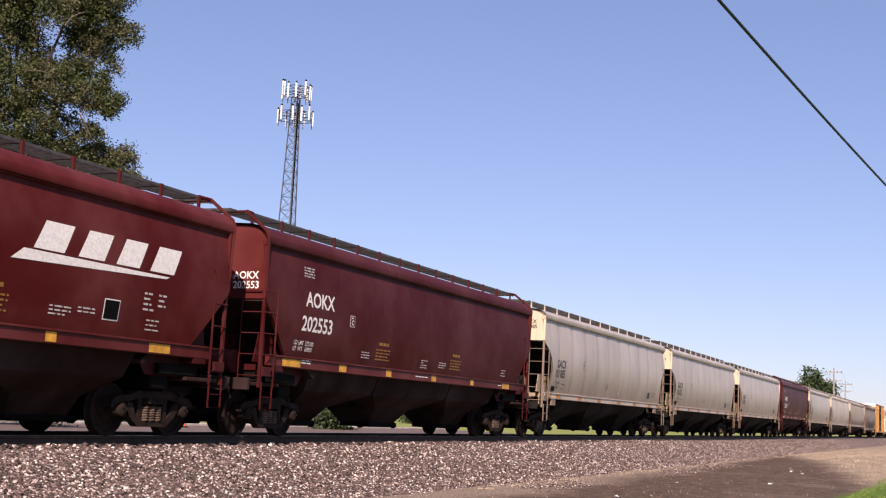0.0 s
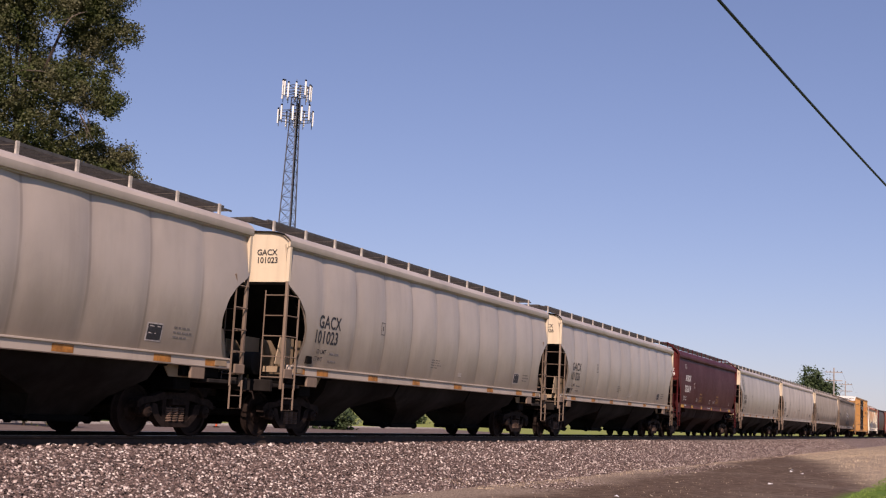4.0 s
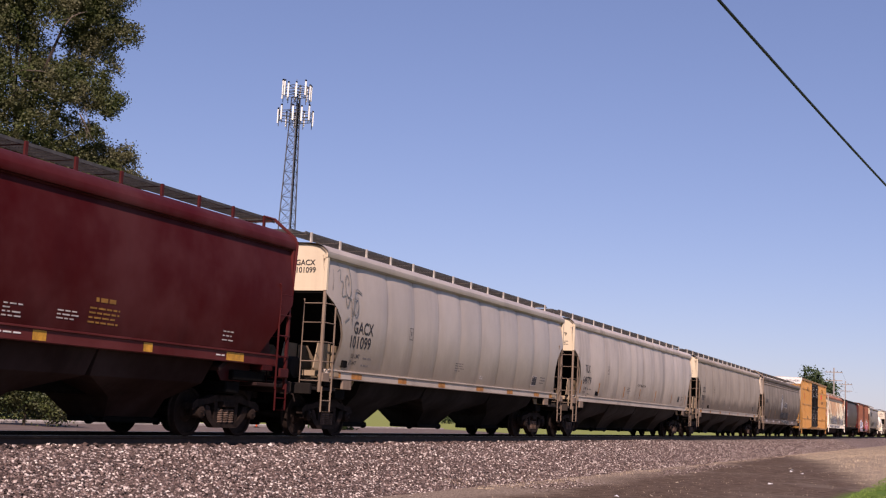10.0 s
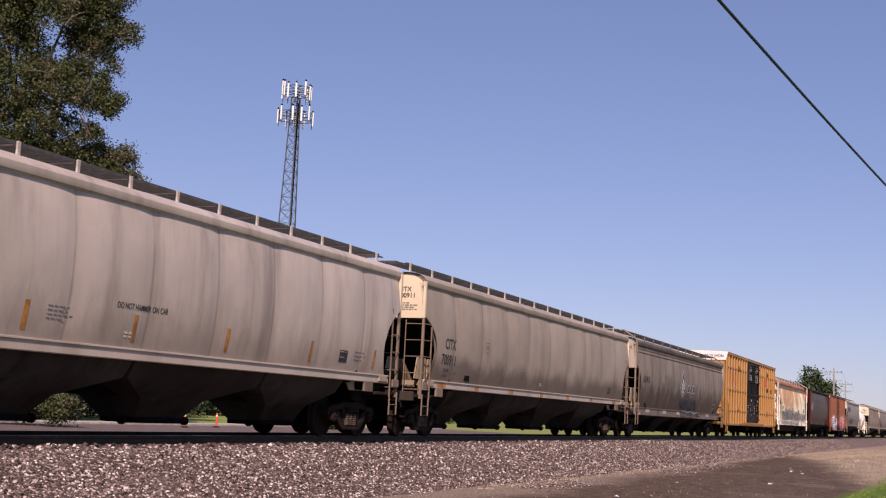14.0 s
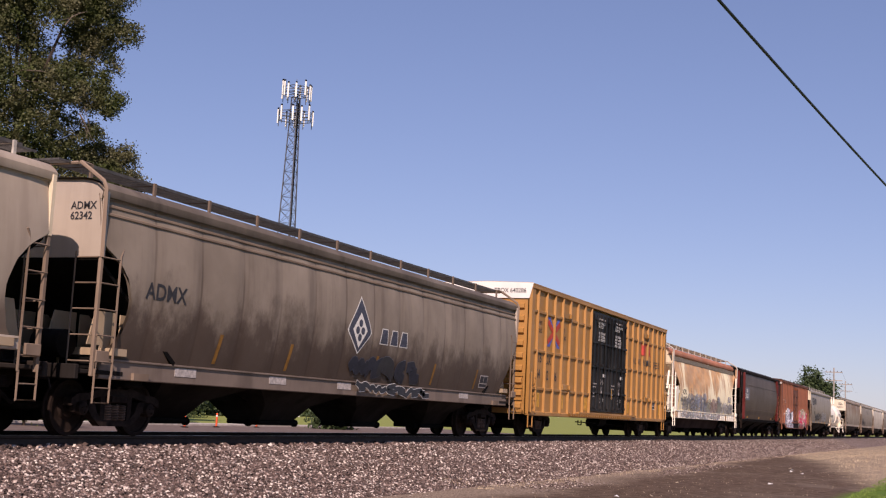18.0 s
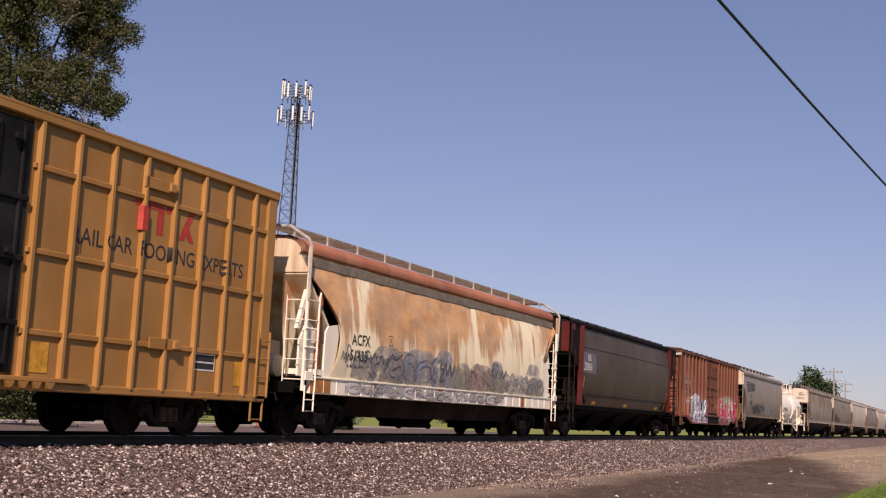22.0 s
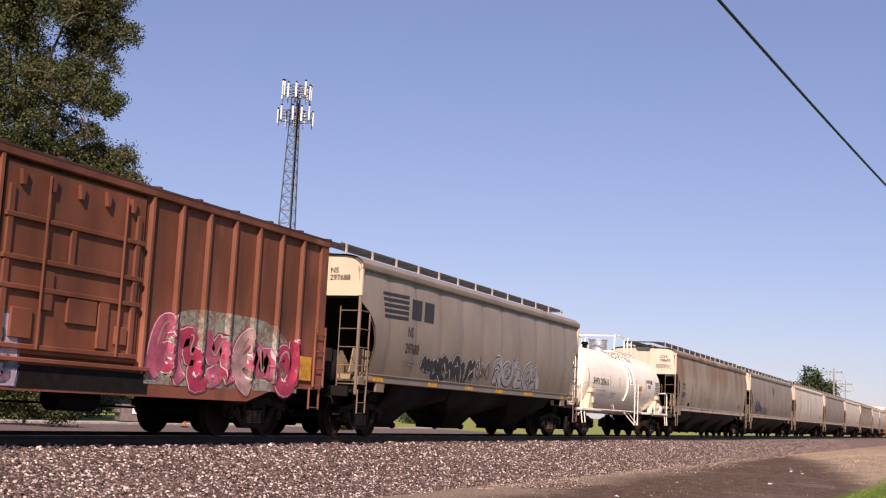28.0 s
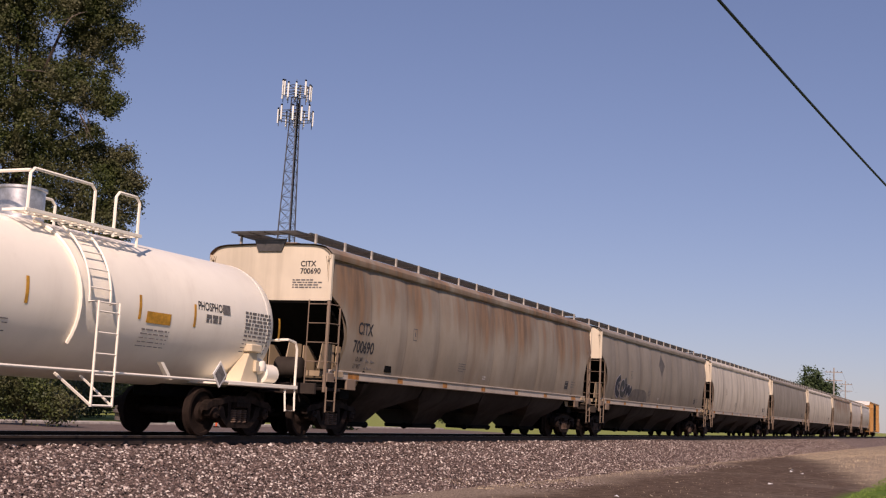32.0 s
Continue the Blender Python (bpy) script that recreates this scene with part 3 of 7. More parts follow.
def hopper(label, q0, q1, side, end, sill, frame_mat, cut=CURVED, eave=4.02, sill_z=(1.29, 1.49), sheet_z=3.15, pockets=3, seams=10, bulge=0.026, posts=12,
           post_mat=None, black_ends=True, loops=False, roof_mat=None, board=4.50, board_mat=None, yellow=True, group="covered hopper wagons", bulk=False, reflectors=None, gear=None, tc=1.35, shape=(1.62, 2.7, 0.080, 0.090), slope=None, dome=0.62, strip=None, cut2=None):
    """A covered hopper wagon; q0 and q1 are where its leading and trailing ends stand along the train."""
    L = q1 - q0
    H = L / 2
    car = thing("covered_hopper", label, "freight wagon", group=group)
    zs, ze = sill_z
    plain = side
    if callable(side):
        plain, side = side(), side((L / seams, H))
    if callable(sill):
        sill = sill()
    if callable(roof_mat):
        roof_mat = roof_mat()
    roof_mat = roof_mat or plain
    post_mat = post_mat or M["postgrey"]
    gear = gear or M["gear"]

    def inset(z, line=cut):
        return float(np.interp(z, [c[1] for c in line][::-1], [c[0] for c in line][::-1], left=line[-1][0], right=line[0][0]))

    back = cut2 or cut

    def surface(x, z):
        wide, zm, up, down = shape
        w = wide - (up if z > zm else down) * (z - zm) ** 2
        if seams:
            u = (x + H) / L * seams
            w += bulge * (1 - (2 * (u - math.floor(u)) - 1) ** 4)
        return w

    wide_roof = (surface(0, eave - 0.05) + 0.10) / 1.66
    # shell: both sides, closed by slope sheets
    rows = [ze] + [ze + (eave - 0.05 - ze) * k / 24 for k in range(1, 25)]
    nc = 13 * seams if seams else 60
    cols = [-H + L * k / nc for k in range(nc + 1)]
    held = lambda x, z: min(max(x, -H + inset(z)), H - inset(z, back))
    for s in (-1, 1):
        g = Geo()
        g.grid(lambda x, z: (held(x, z), s * surface(held(x, z), z), z), cols, rows)
        g.grid(lambda u, z: (-H + inset(z) + (L - inset(z) - inset(z, back)) * u, s * (surface(0, z) - 0.05), z), [0, 0.5, 1], rows)
        part("side_sheet", g, side, car)
    # end sheets, slope sheets and floor of the hold
    slope_mat = slope or (M["dark"] if black_ends else frame_mat)
    for s in (-1, 1):
        g = Geo()
        g.prism([(-1.56, sheet_z), (1.56, sheet_z)] + [(0.975 * y * wide_roof, eave + z * (dome if z > 0 else 1) - 0.03) for y, z in ROOF], "x", s * H - 0.02 * s, s * H - 0.06 * s)
        part("end_sheet", g, end, car)
        g = Geo()
        g.prism([(s * (H - 0.05), sheet_z + 0.02), (s * (H - 0.05), sheet_z - 0.05), (s * (H - 2.3), 1.25), (s * (H - 2.35), 1.32)], "y", -1.5, 1.5)
        part("slope_sheet", g, slope_mat, car)
    # roof
    g = Geo()
    g.grid(lambda x, k: (x, ROOF[k][0] * wide_roof, eave + ROOF[k][1] * (dome if ROOF[k][1] > 0 else 1)), [-H - 0.03, -H / 2, 0, H / 2, H + 0.03], range(len(ROOF)))
    g.grid(lambda x, k: (x, ROOF[k][0] * wide_roof * 0.97, eave + ROOF[k][1] * (dome if ROOF[k][1] > 0 else 1) - 0.03), [-H - 0.03, H + 0.03], range(len(ROOF)))
    part("roof", g, roof_mat, car)
    n_hatch = 8
    for k in range(n_hatch):
        x0 = -H + 0.6 + (L - 1.2) * k / n_hatch
        g = Geo()
        g.box(x0, x0 + (L - 1.2) / n_hatch - 0.06, -0.36, 0.36, eave + 0.36 * dome, eave + 0.36 * dome + 0.13, 0.04)
        part("hatch_cover", g, roof_mat, car)
    # running boards on posts
    for s in (-1, 1):
        g = Geo()
        for k in range(9):
            y = s * (0.38 + 0.066 * k)
            g.box(-H + 0.12, H - 0.12, y - 0.007, y + 0.007, board - 0.03, board)
        nb = int(L / 0.22)
        for k in range(nb + 1):
            x = -H + 0.12 + (L - 0.24) * k / nb
            g.box(x - 0.006, x + 0.006, s * 0.38 if s > 0 else -0.93, 0.93 if s > 0 else s * 0.38, board - 0.026, board - 0.006)
        g.box(-H + 0.1, H - 0.1, s * 0.945 - 0.012, s * 0.945 + 0.012, board - 0.045, board + 0.01)
        part("running_board", g, board_mat or M["grating"], car, "galvanised grating walkway")
        zr = eave + 0.355 * dome
        pm = Geo().box(-0.035, 0.035, s * 0.985 - 0.02, s * 0.985 + 0.02, zr - 0.06, board + 0.012, 0.004).add(
            [(-0.035, s * 0.40, board - 0.035), (0.035, s * 0.40, board - 0.035), (0.035, s * 0.95, board - 0.035), (-0.035, s * 0.95, board - 0.035)], [(0, 1, 2, 3)]).mesh("board_post", post_mat)
        for k in range(posts):
            part("board_post", pm, None, car, "", pose(-H + 0.30 + (L - 0.6) * k / (posts - 1), 0, 0))
    for s in (-1, 1):
        g = Geo()
        for k in range(8):
            x = s * (H - 0.12 + 0.06 * k)
            g.box(x - 0.008, x + 0.008, -0.84, 0.84, board - 0.03, board)
        for y in (-0.84, -0.4, 0, 0.4, 0.84):
            g.box(min(s * (H - 0.16), s * (H + 0.34)), max(s * (H - 0.16), s * (H + 0.34)), y - 0.01, y + 0.01, board - 0.04, board - 0.006)
        tagged(part("end_walkway", g, M["grating"], car), kind="stuff")
    # side sills
    for s in (-1, 1):
        g = Geo()
        y1 = s * (surface(0, ze) + 0.03) if not bulk else s * 1.58
        g.box(-H + 0.35, H - 0.35, min(y1, y1 - s * 0.10), max(y1, y1 - s * 0.10), zs, ze, 0.015)
        g.box(-H + 0.40, H - 0.40, min(y1 + s * 0.03, y1), max(y1 + s * 0.03, y1), ze - 0.03, ze + 0.004, 0.004)
        part("side_sill", g, sill, car)
    # hopper pockets under the sill: sheets that slope in to narrow outlets, the centre sill showing between them
    step_ = L * (0.214 if pockets == 4 else 0.28)
    for k in range(pockets):
        c = (k - (pockets - 1) / 2) * step_
        first, last = k == 0, k == pockets - 1
        low, mid, up = 0.70, 0.98, step_ / 2
        g = Geo()
        rings = []
        for half, out, y, z in ((up, H - 2.3, 1.47, ze - 0.02), (up * 0.97, H - 2.45, 1.22, 1.00), (mid, H - 2.85, 0.70, 0.66), (low, 0, 0.40, 0.30)):
            xa = -out if first and out else c - half
            xb = out if last and out else c + half
            rings += [(xa, -y, z), (xb, -y, z), (xb, y, z), (xa, y, z)]
        g.add(rings, [(4 * j + i, 4 * j + (i + 1) % 4, 4 * j + 4 + (i + 1) % 4, 4 * j + 4 + i) for j in range(3) for i in range(4)] + [(12, 13, 14, 15)])
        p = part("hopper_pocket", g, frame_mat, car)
        g = Geo()
        g.box(c - 0.66, c + 0.66, -0.46, 0.46, 0.21, 0.32, 0.02)
        g.box(c - 0.80, c + 0.80, -0.47, -0.40, 0.25, 0.31)
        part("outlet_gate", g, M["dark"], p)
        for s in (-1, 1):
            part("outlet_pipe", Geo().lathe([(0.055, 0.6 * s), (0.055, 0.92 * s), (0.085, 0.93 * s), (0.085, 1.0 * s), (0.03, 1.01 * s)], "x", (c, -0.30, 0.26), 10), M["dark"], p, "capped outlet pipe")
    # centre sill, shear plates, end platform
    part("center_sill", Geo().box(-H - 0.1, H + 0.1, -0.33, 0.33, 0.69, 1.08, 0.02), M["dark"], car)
    for s in (-1, 1):
        g = Geo()
        xa, xb = sorted((s * (H - 0.95), s * (H + 0.28)))
        g.box(xa, xb, -1.48, 1.48, 1.02, 1.09, 0.01)
        xa, xb = sorted((s * (H + 0.20), s * (H + 0.30)))
        g.box(xa, xb, -1.52, 1.52, 0.92, 1.16, 0.015)
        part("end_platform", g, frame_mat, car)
        tan = M["tan"] if cut is CURVED else gear
        for y in (-1.30, -0.45, 0.45, 1.30):
            part("shear_plate", Geo().prism([(s * (H - 0.18), 1.50), (s * (H - 0.34), 2.06), (s * (H - 0.88), 2.06), (s * (H - 0.88), 1.10), (s * (H - 0.50), 1.10), (s * (H - 0.50), 1.50)], "y", y - 0.012, y + 0.012), tan, car)
            part("shear_plate", Geo().prism([(s * (H - 0.98), 2.04), (s * (H - 1.75), 2.04), (s * (H - 2.15), 1.30), (s * (H - 1.95), 1.08), (s * (H - 0.98), 1.08)], "y", y - 0.012, y + 0.012), tan, car)
        part("gusset", Geo().prism([(s * (H - 0.52), 1.34), (s * (H - 0.90), 1.34), (s * (H - 0.90), 1.46), (s * (H - 0.52), 1.46)], "y", -1.56, 1.56), tan, car)
        g = Geo()
        xa, xb = sorted((s * (H - 1.7), s * (H - 0.55)))
        g.box(xa, xb, -1.42, 1.42, 1.10, 1.30, 0.02)
        xa, xb = sorted((s * (H - 1.75), s * (H - 1.25)))
        g.box(xa, xb, -1.30, 1.30, 0.84, 1.10, 0.03)
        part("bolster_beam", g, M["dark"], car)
    # corner posts, ladders, steps
    key = ("rungs", "%.2f" % zs, gear.name)
    if key not in LADDERS:
        g = Geo()
        for k in range(5):
            z = 1.22 + 0.42 * k
            g.path([(0, 0, z), (0.44, 0, z)], 0.014, 6)
        g.path([(0.44, 0, 0.98), (0.44, 0, 2.96), (0.52, 0.02, 3.10)], 0.021, 6)
        g.path([(0.02, 0, 1.1), (0.02, 0, 0.56), (0.42, 0, 0.56), (0.42, 0, 1.0)], 0.020, 6)
        g.path([(0.02, 0, 0.80), (0.42, 0, 0.80)], 0.013, 6)
        g.box(0.03, 0.36, 0.0, 0.05, 1.22, 1.40, 0.01)
        LADDERS[key] = g.mesh("ladder", gear)
    lad = LADDERS[key]
    key = ("end rungs", gear.name)
    if key not in LADDERS:
        g = Geo()
        for k in range(5):
            g.path([(0, 0, 1.22 + 0.42 * k), (0, 0.46, 1.22 + 0.42 * k)], 0.013, 6)
        g.path([(0, 0.46, 1.1), (0, 0.46, 3.0)], 0.014, 6)
        LADDERS[key] = g.mesh("end_ladder", gear)
    endl = LADDERS[key]
    for sx in (-1, 1):
        for sy in (-1, 1):
            g = Geo()
            x, y = sx * (H - 0.035), sy * 1.57
            g.box(x - 0.034, x + 0.034, y - 0.03, y + 0.03, 0.98, sheet_z, 0.006)
            part("corner_post", g, gear, car)
            g = Geo()
            g.box(x - 0.045, x + 0.045, y - 0.04, y + 0.035, sheet_z, eave - 0.02, 0.008)
            part("corner_plate", g, end, car)
            if cut is CURVED:
                xa, xb = sorted((sx * (H - 1.17), sx * (H - 1.60)))
                part("jacking_pad", Geo().box(xa, xb, sy * 1.50 - 0.03, sy * 1.50 + 0.03, 1.07, zs + 0.02, 0.01), gear, car)
            part("ladder", lad, None, car, "", pose(sx * (H - 0.03), sy * 1.62, 0, 0, 0, 0 if sx < 0 else 180))
        part("end_ladder", endl, None, car, "", pose(sx * (H + 0.02), -1.56, 0))
        part("coupler", ME_COUPLER, None, car, "", pose(sx * (H + 0.1) , 0, 0, 0, 0, 0 if sx < 0 else 180))
        bogie(car, sx * (H - tc))
        if loops:
            g = Geo()
            for sy in (-1, 1):
                g.path([(sx * (H - 0.02), sy * 1.60, 2.9), (sx * (H + 0.04), sy * 1.62, eave + 0.02), (sx * (H + 0.04), sy * 1.56, eave + 0.14), (sx * (H + 0.02), sy * 1.04, board - 0.02), (sx * (H - 0.3), sy * 0.97, board - 0.01)], 0.035, 6)
            g.path([(sx * (H + 0.03), -1.0, board - 0.03), (sx * (H + 0.03), 1.0, board - 0.03)], 0.03, 6)
            part("handrail", g, post_mat, car)
    # brake gear on the leading platform
    g = Geo()
    g.lathe([(0.26, 0), (0.28, 0.02), (0.26, 0.04), (0.24, 0.02)], "x", (-H - 0.14, 0.75, 1.95), 18)
    for k in range(4):
        a = 0.785 * k
        g.path([(-H - 0.12, 0.75 - 0.25 * math.cos(a), 1.95 - 0.25 * math.sin(a)), (-H - 0.12, 0.75 + 0.25 * math.cos(a), 1.95 + 0.25 * math.sin(a))], 0.012, 4)
    part("brake_wheel", g, frame_mat, car)
    g = Geo()
    g.lathe([(0.20, -0.3), (0.24, -0.28), (0.24, 0.28), (0.20, 0.3)], "y", (-H + 0.25, -0.55, 1.50), 14)
    part("valve_box", Geo().box(-H - 0.05, -H + 0.12, 0.1, 0.5, 1.1, 1.6, 0.03), frame_mat, car)
    part("brake_cylinder", g, end if not black_ends else frame_mat, car)
    # yellow reflector strips along the sill
    if yellow:
        for k, (f0, w) in enumerate(reflectors or [(0.06, 0.55), (0.19, 0.3), (0.33, 0.3), (0.47, 0.3), (0.61, 0.3), (0.75, 0.3), (0.90, 0.5)]):
            x0 = -H + L * f0
            y = -(surface(0, ze) + (0.03 if not bulk else 0)) - 0.004 if not bulk else -1.587
            g = Geo().add([(x0, y, zs + 0.03), (x0 + w, y, zs + 0.03), (x0 + w, y, ze - 0.045), (x0, y, ze - 0.045)], [(0, 1, 2, 3)])
            part("reflector", g, strip or M["orange_strip"], car, "amber reflective strip")
    cars.append((car, (q0 + q1) / 2))
    return car, H, surface


cars = []

# ---- wagon paints ----
maroon = paint("maroon_paint", (0.0602, 0.0034, 0.0034), (0.028, 0.006, 0.006), 0.12, grime_shade=0.4, grime_shade_top=1.7, fade=0.12, rough=0.46, seed=1, spec=0.060)
red = paint("mineral_red_paint", (0.092, 0.0092, 0.0076), (0.045, 0.012, 0.010), 0.2, fade=0.2, rough=0.48, seed=4, spec=0.12)
cream = paint("cream_paint", (0.62, 0.52, 0.37), (0.25, 0.18, 0.12), 0.22, fade=0.06, rough=0.5, seed=2)


def sheets(name, base, dirt, seed, **kw):
    """A paint whose weld lines suit each wagon; called with the sheet width and half length, or plain."""
    made = {}

    def give(seam=None):
        if seam not in made:
            made[seam] = paint(name, base, dirt, seed=seed + len(made) * 3.7, seam=seam, **kw)
        return made[seam]
    return give


# grey foot tone: part dirt, part painted shade of the side curving inward
grey = [sheets("light_grey_paint", (0.425, 0.357, 0.293), (0.13, 0.098, 0.075), s, streak=0.25, grime_shade=0.6, grime_shade_top=2.1, spread=1.6, soft=0.9, fade=0.07, rough=0.38, spec=0.85) for s in (11, 15, 19)]
soiled = [sheets("soiled_grey_paint", (0.50, 0.418, 0.345), (0.15, 0.108, 0.083), s, streak=0.6, grime_shade=0.42, grime_shade_top=2.0, fade=0.1, rough=0.45, fine_runs=0.35, spec=0.7) for s in (23, 27, 31, 35)]
adm_side = sheets("sooty_grey_paint", (0.245, 0.198, 0.152), (0.042, 0.0225, 0.015), 41, streak=0.45, grime_shade=0.8, grime_shade_top=2.25, spread=2.8, soft=0.5, splash=(1.3, 1.3, 0.9), fade=0.15, rough=0.6)
ns_side = sheets("dusty_grey_paint", (0.25, 0.202, 0.153), (0.11, 0.083, 0.064), 45, streak=0.3, grime_shade=0.5, grime_shade_top=1.9, soft=0.8, fade=0.08, rough=0.45, spec=0.45)
rusty_white = paint("rusting_white_paint", (0.95, 0.84, 0.58), (0.42, 0.33, 0.25), 0.2, grime_shade=0.15, grime_shade_top=1.6, rust=0.74, rust_col=(0.47, 0.19, 0.055), rust_low=1.65, rust_up=0.21, coarse=True, panels=True, fade=0.05, rough=0.6, seed=51, seam=(17.05 / 9, 8.525))
rust_roof = paint("rusted_roof_paint", (0.36, 0.13, 0.065), (0.5, 0.36, 0.25), 0.3, fade=0.25, rough=0.7, seed=55)
white_sill = paint("white_sill_paint", (0.86, 0.80, 0.67), (0.3, 0.22, 0.16), 0.3, fade=0.06, rough=0.5, seed=57)
rusty_cream = paint("rusty_cream_paint", (0.82, 0.73, 0.53), (0.3, 0.2, 0.12), 0.3, rust=0.55, rust_col=(0.40, 0.17, 0.06), rust_low=1.6, rust_up=0.2, coarse=True, fade=0.06, rough=0.6, seed=58)
dim = sheets("dim_grey_paint", (0.25, 0.208, 0.163), (0.10, 0.075, 0.057), 33, streak=0.5, grime_shade=0.4, grime_shade_top=2.0, fade=0.1, rough=0.55)
bright = sheets("pale_streaked_paint", (0.56, 0.49, 0.40), (0.16, 0.12, 0.09), 37, streak=0.75, grime_shade=0.25, grime_shade_top=1.9, fade=0.08, rough=0.5, fine_runs=0.5)
muddy = sheets("muddy_grey_paint", (0.355, 0.290, 0.225), (0.105, 0.072, 0.054), 29, streak=0.35, grime_shade=0.75, grime_shade_top=2.05, spread=1.5, soft=0.3, splash=(0.8, 0.8, 0.5), fade=0.1, rough=0.55)
citx_side = sheets("rust_stained_grey_paint", (0.31, 0.258, 0.198), (0.15, 0.11, 0.08), 61, streak=0.5, grime_shade=0.35, grime_shade_top=1.9, rust=0.42, rust_col=(0.20, 0.115, 0.06), rust_low=1.9, coarse=True, rust_up=0.2, fade=0.1, rough=0.55)
# soiled end gear; shade between wagon ends is put into its colour too
M["gear"] = paint("soiled_shaded_end_gear", (0.19, 0.135, 0.095), (0.07, 0.05, 0.04), 0.6, fade=0.2, rough=0.7, seed=67)
greyed_cream = paint("greyed_cream_paint", (0.62, 0.535, 0.41), (0.2, 0.16, 0.11), 0.3, fade=0.08, rough=0.55, seed=70)
M["tan"] = paint("tan_end_plate_paint", (0.36, 0.27, 0.175), (0.12, 0.08, 0.05), 0.5, fade=0.15, rough=0.65, seed=69)
M["postgrey"] = simple("grey_post_paint", (0.40, 0.37, 0.33), 0.6)
# pocket and platform paint: dirt, plus shade beneath the wagon put into colour
under_shade_red = paint("shaded_red_underframe", (0.024, 0.010, 0.008), (0.008, 0.005, 0.004), 0.5, fade=0.2, rough=0.8, seed=63, spec=0.06)
under_shade = paint("soiled_shaded_underframe", (0.012, 0.0086, 0.007), (0.005, 0.004, 0.0036), 0.6, fade=0.2, rough=0.85, seed=65, spec=0.06)

pale_sill = paint("pale_sill_paint", (0.46, 0.385, 0.315), (0.20, 0.15, 0.115), 0.35, fade=0.08, rough=0.5, seed=14)
sooty_sill = paint("sooty_sill_paint", (0.17, 0.128, 0.100), (0.045, 0.030, 0.022), 0.6, fade=0.2, rough=0.6, seed=44)
# light grey pockets, also darkened in colour by the shade under the sill
under_shade_grey = paint("shaded_grey_underframe", (0.036, 0.027, 0.022), (0.010, 0.0075, 0.006), 0.7, fade=0.2, rough=0.8, seed=66, spec=0.06)

# ---- the train, from its leading wagon ----
R_AOK = [(0.055, 0.75), (0.21, 0.35), (0.36, 0.3), (0.53, 0.3), (0.70, 0.25), (0.86, 0.6)]
# gear is maroon, not the end's red: ladder shade put into the colour
AOK = dict(cut=CHAMFER, eave=3.97, sill_z=(1.43, 1.66), sheet_z=2.75, pockets=3, seams=0, posts=14, post_mat=maroon, black_ends=False, loops=True, board=4.54, reflectors=R_AOK, gear=maroon, dome=0.85, strip=M["yellow"], shape=(1.63, 2.75, 0.08, 0.08))


def red_hopper(label, q0, q1, paint_mat, number):
    car, H, sf = hopper(label, q0, q1, paint_mat, red, red, under_shade_red, **AOK)
    if number:
        lettering(car, "AOKX", -H + 1.6, 2.76, 0.32, M["white"], sf, squeeze=0.98, label="white reporting mark")
        lettering(car, number, -H + 1.48, 2.24, 0.32, M["white"], sf, squeeze=1.02, label="white wagon number")
        lettering(car, "LD LMT  225000\nLT  WT   61000" if number == "202619" else "LD LMT  225100\nLT  WT   60900", -H + 1.26, 1.93, 0.095, M["white"], sf, squeeze=0.9, bold=0.005)
        bars(car, -H + 1.5, 3.55, [0.45, 0.45, 0.45, 0.45], M["fadedwhite"], sf, h=0.03, gap=0.06)
        lettering(car, "AOKX\n" + number, -0.82, 3.15, 0.15, M["white"], -H + 0.018, end=True)
        part("plate_mark", Geo().box(-H + 3.62, -H + 3.84, -sf(0, 2.6) - 0.008, -sf(0, 2.6) - 0.004, 2.48, 2.74), M["fadedwhite"], car, "small framed clearance mark")
        part("plate_mark", Geo().box(-H + 3.64, -H + 3.82, -sf(0, 2.6) - 0.011, -sf(0, 2.6) - 0.007, 2.50, 2.72), paint_mat, car)
        lettering(car, "C", -H + 3.68, 2.53, 0.11, M["white"], lambda x, z: sf(x, z) + 0.008)
        bars(car, -H + 3.67, 2.67, [0.12], M["white"], lambda x, z: sf(x, z) + 0.008, h=0.025)
        for x, z, w in ((0.05 * 2 * H + 0.85, 1.60, 0.42), (0.53 * 2 * H - 1.0, 1.53, 0.75), (0.86 * 2 * H - 0.35, 1.53, 0.28)):
            bars(car, -H + x, z, [w, w] if z > 1.55 else [w], M["white"], lambda x, z: sf(0, 1.66) + 0.032, h=0.025, gap=0.05, seed=5)
    for k, x in enumerate((5.2, 9.7)):
        bars(car, -H + x, 2.17, [0.55], M["amber"], sf, h=0.07, seed=k)
        bars(car, -H + x - 0.12, 2.05, [0.75, 0.75, 0.7, 0.75], M["amber"], sf, h=0.03, gap=0.075, seed=k + 5)
        bars(car, -H + x - 0.85, 1.95, [0.45, 0.5, 0.4], M["fadedwhite"], sf, h=0.022, gap=0.06, seed=k + 9)
    bars(car, -H + 7.7, 1.95, [0.4, 0.2, 0.4, 0.4], M["fadedwhite"], sf, h=0.022, gap=0.06, seed=3)
    bars(car, H - 2.4, 1.98, [0.4, 0.3, 0.4], M["fadedwhite"], sf, h=0.025, gap=0.08, seed=4)
    return car, H, sf


deep_red = paint("dull_red_paint", (0.086, 0.0068, 0.0054), (0.040, 0.011, 0.009), 0.2, fade=0.2, rough=0.48, seed=5, spec=0.075)
bnsf, H, sf = red_hopper("red covered hopper wagon with a broad white emblem", 3.3, 19.3, deep_red, "")
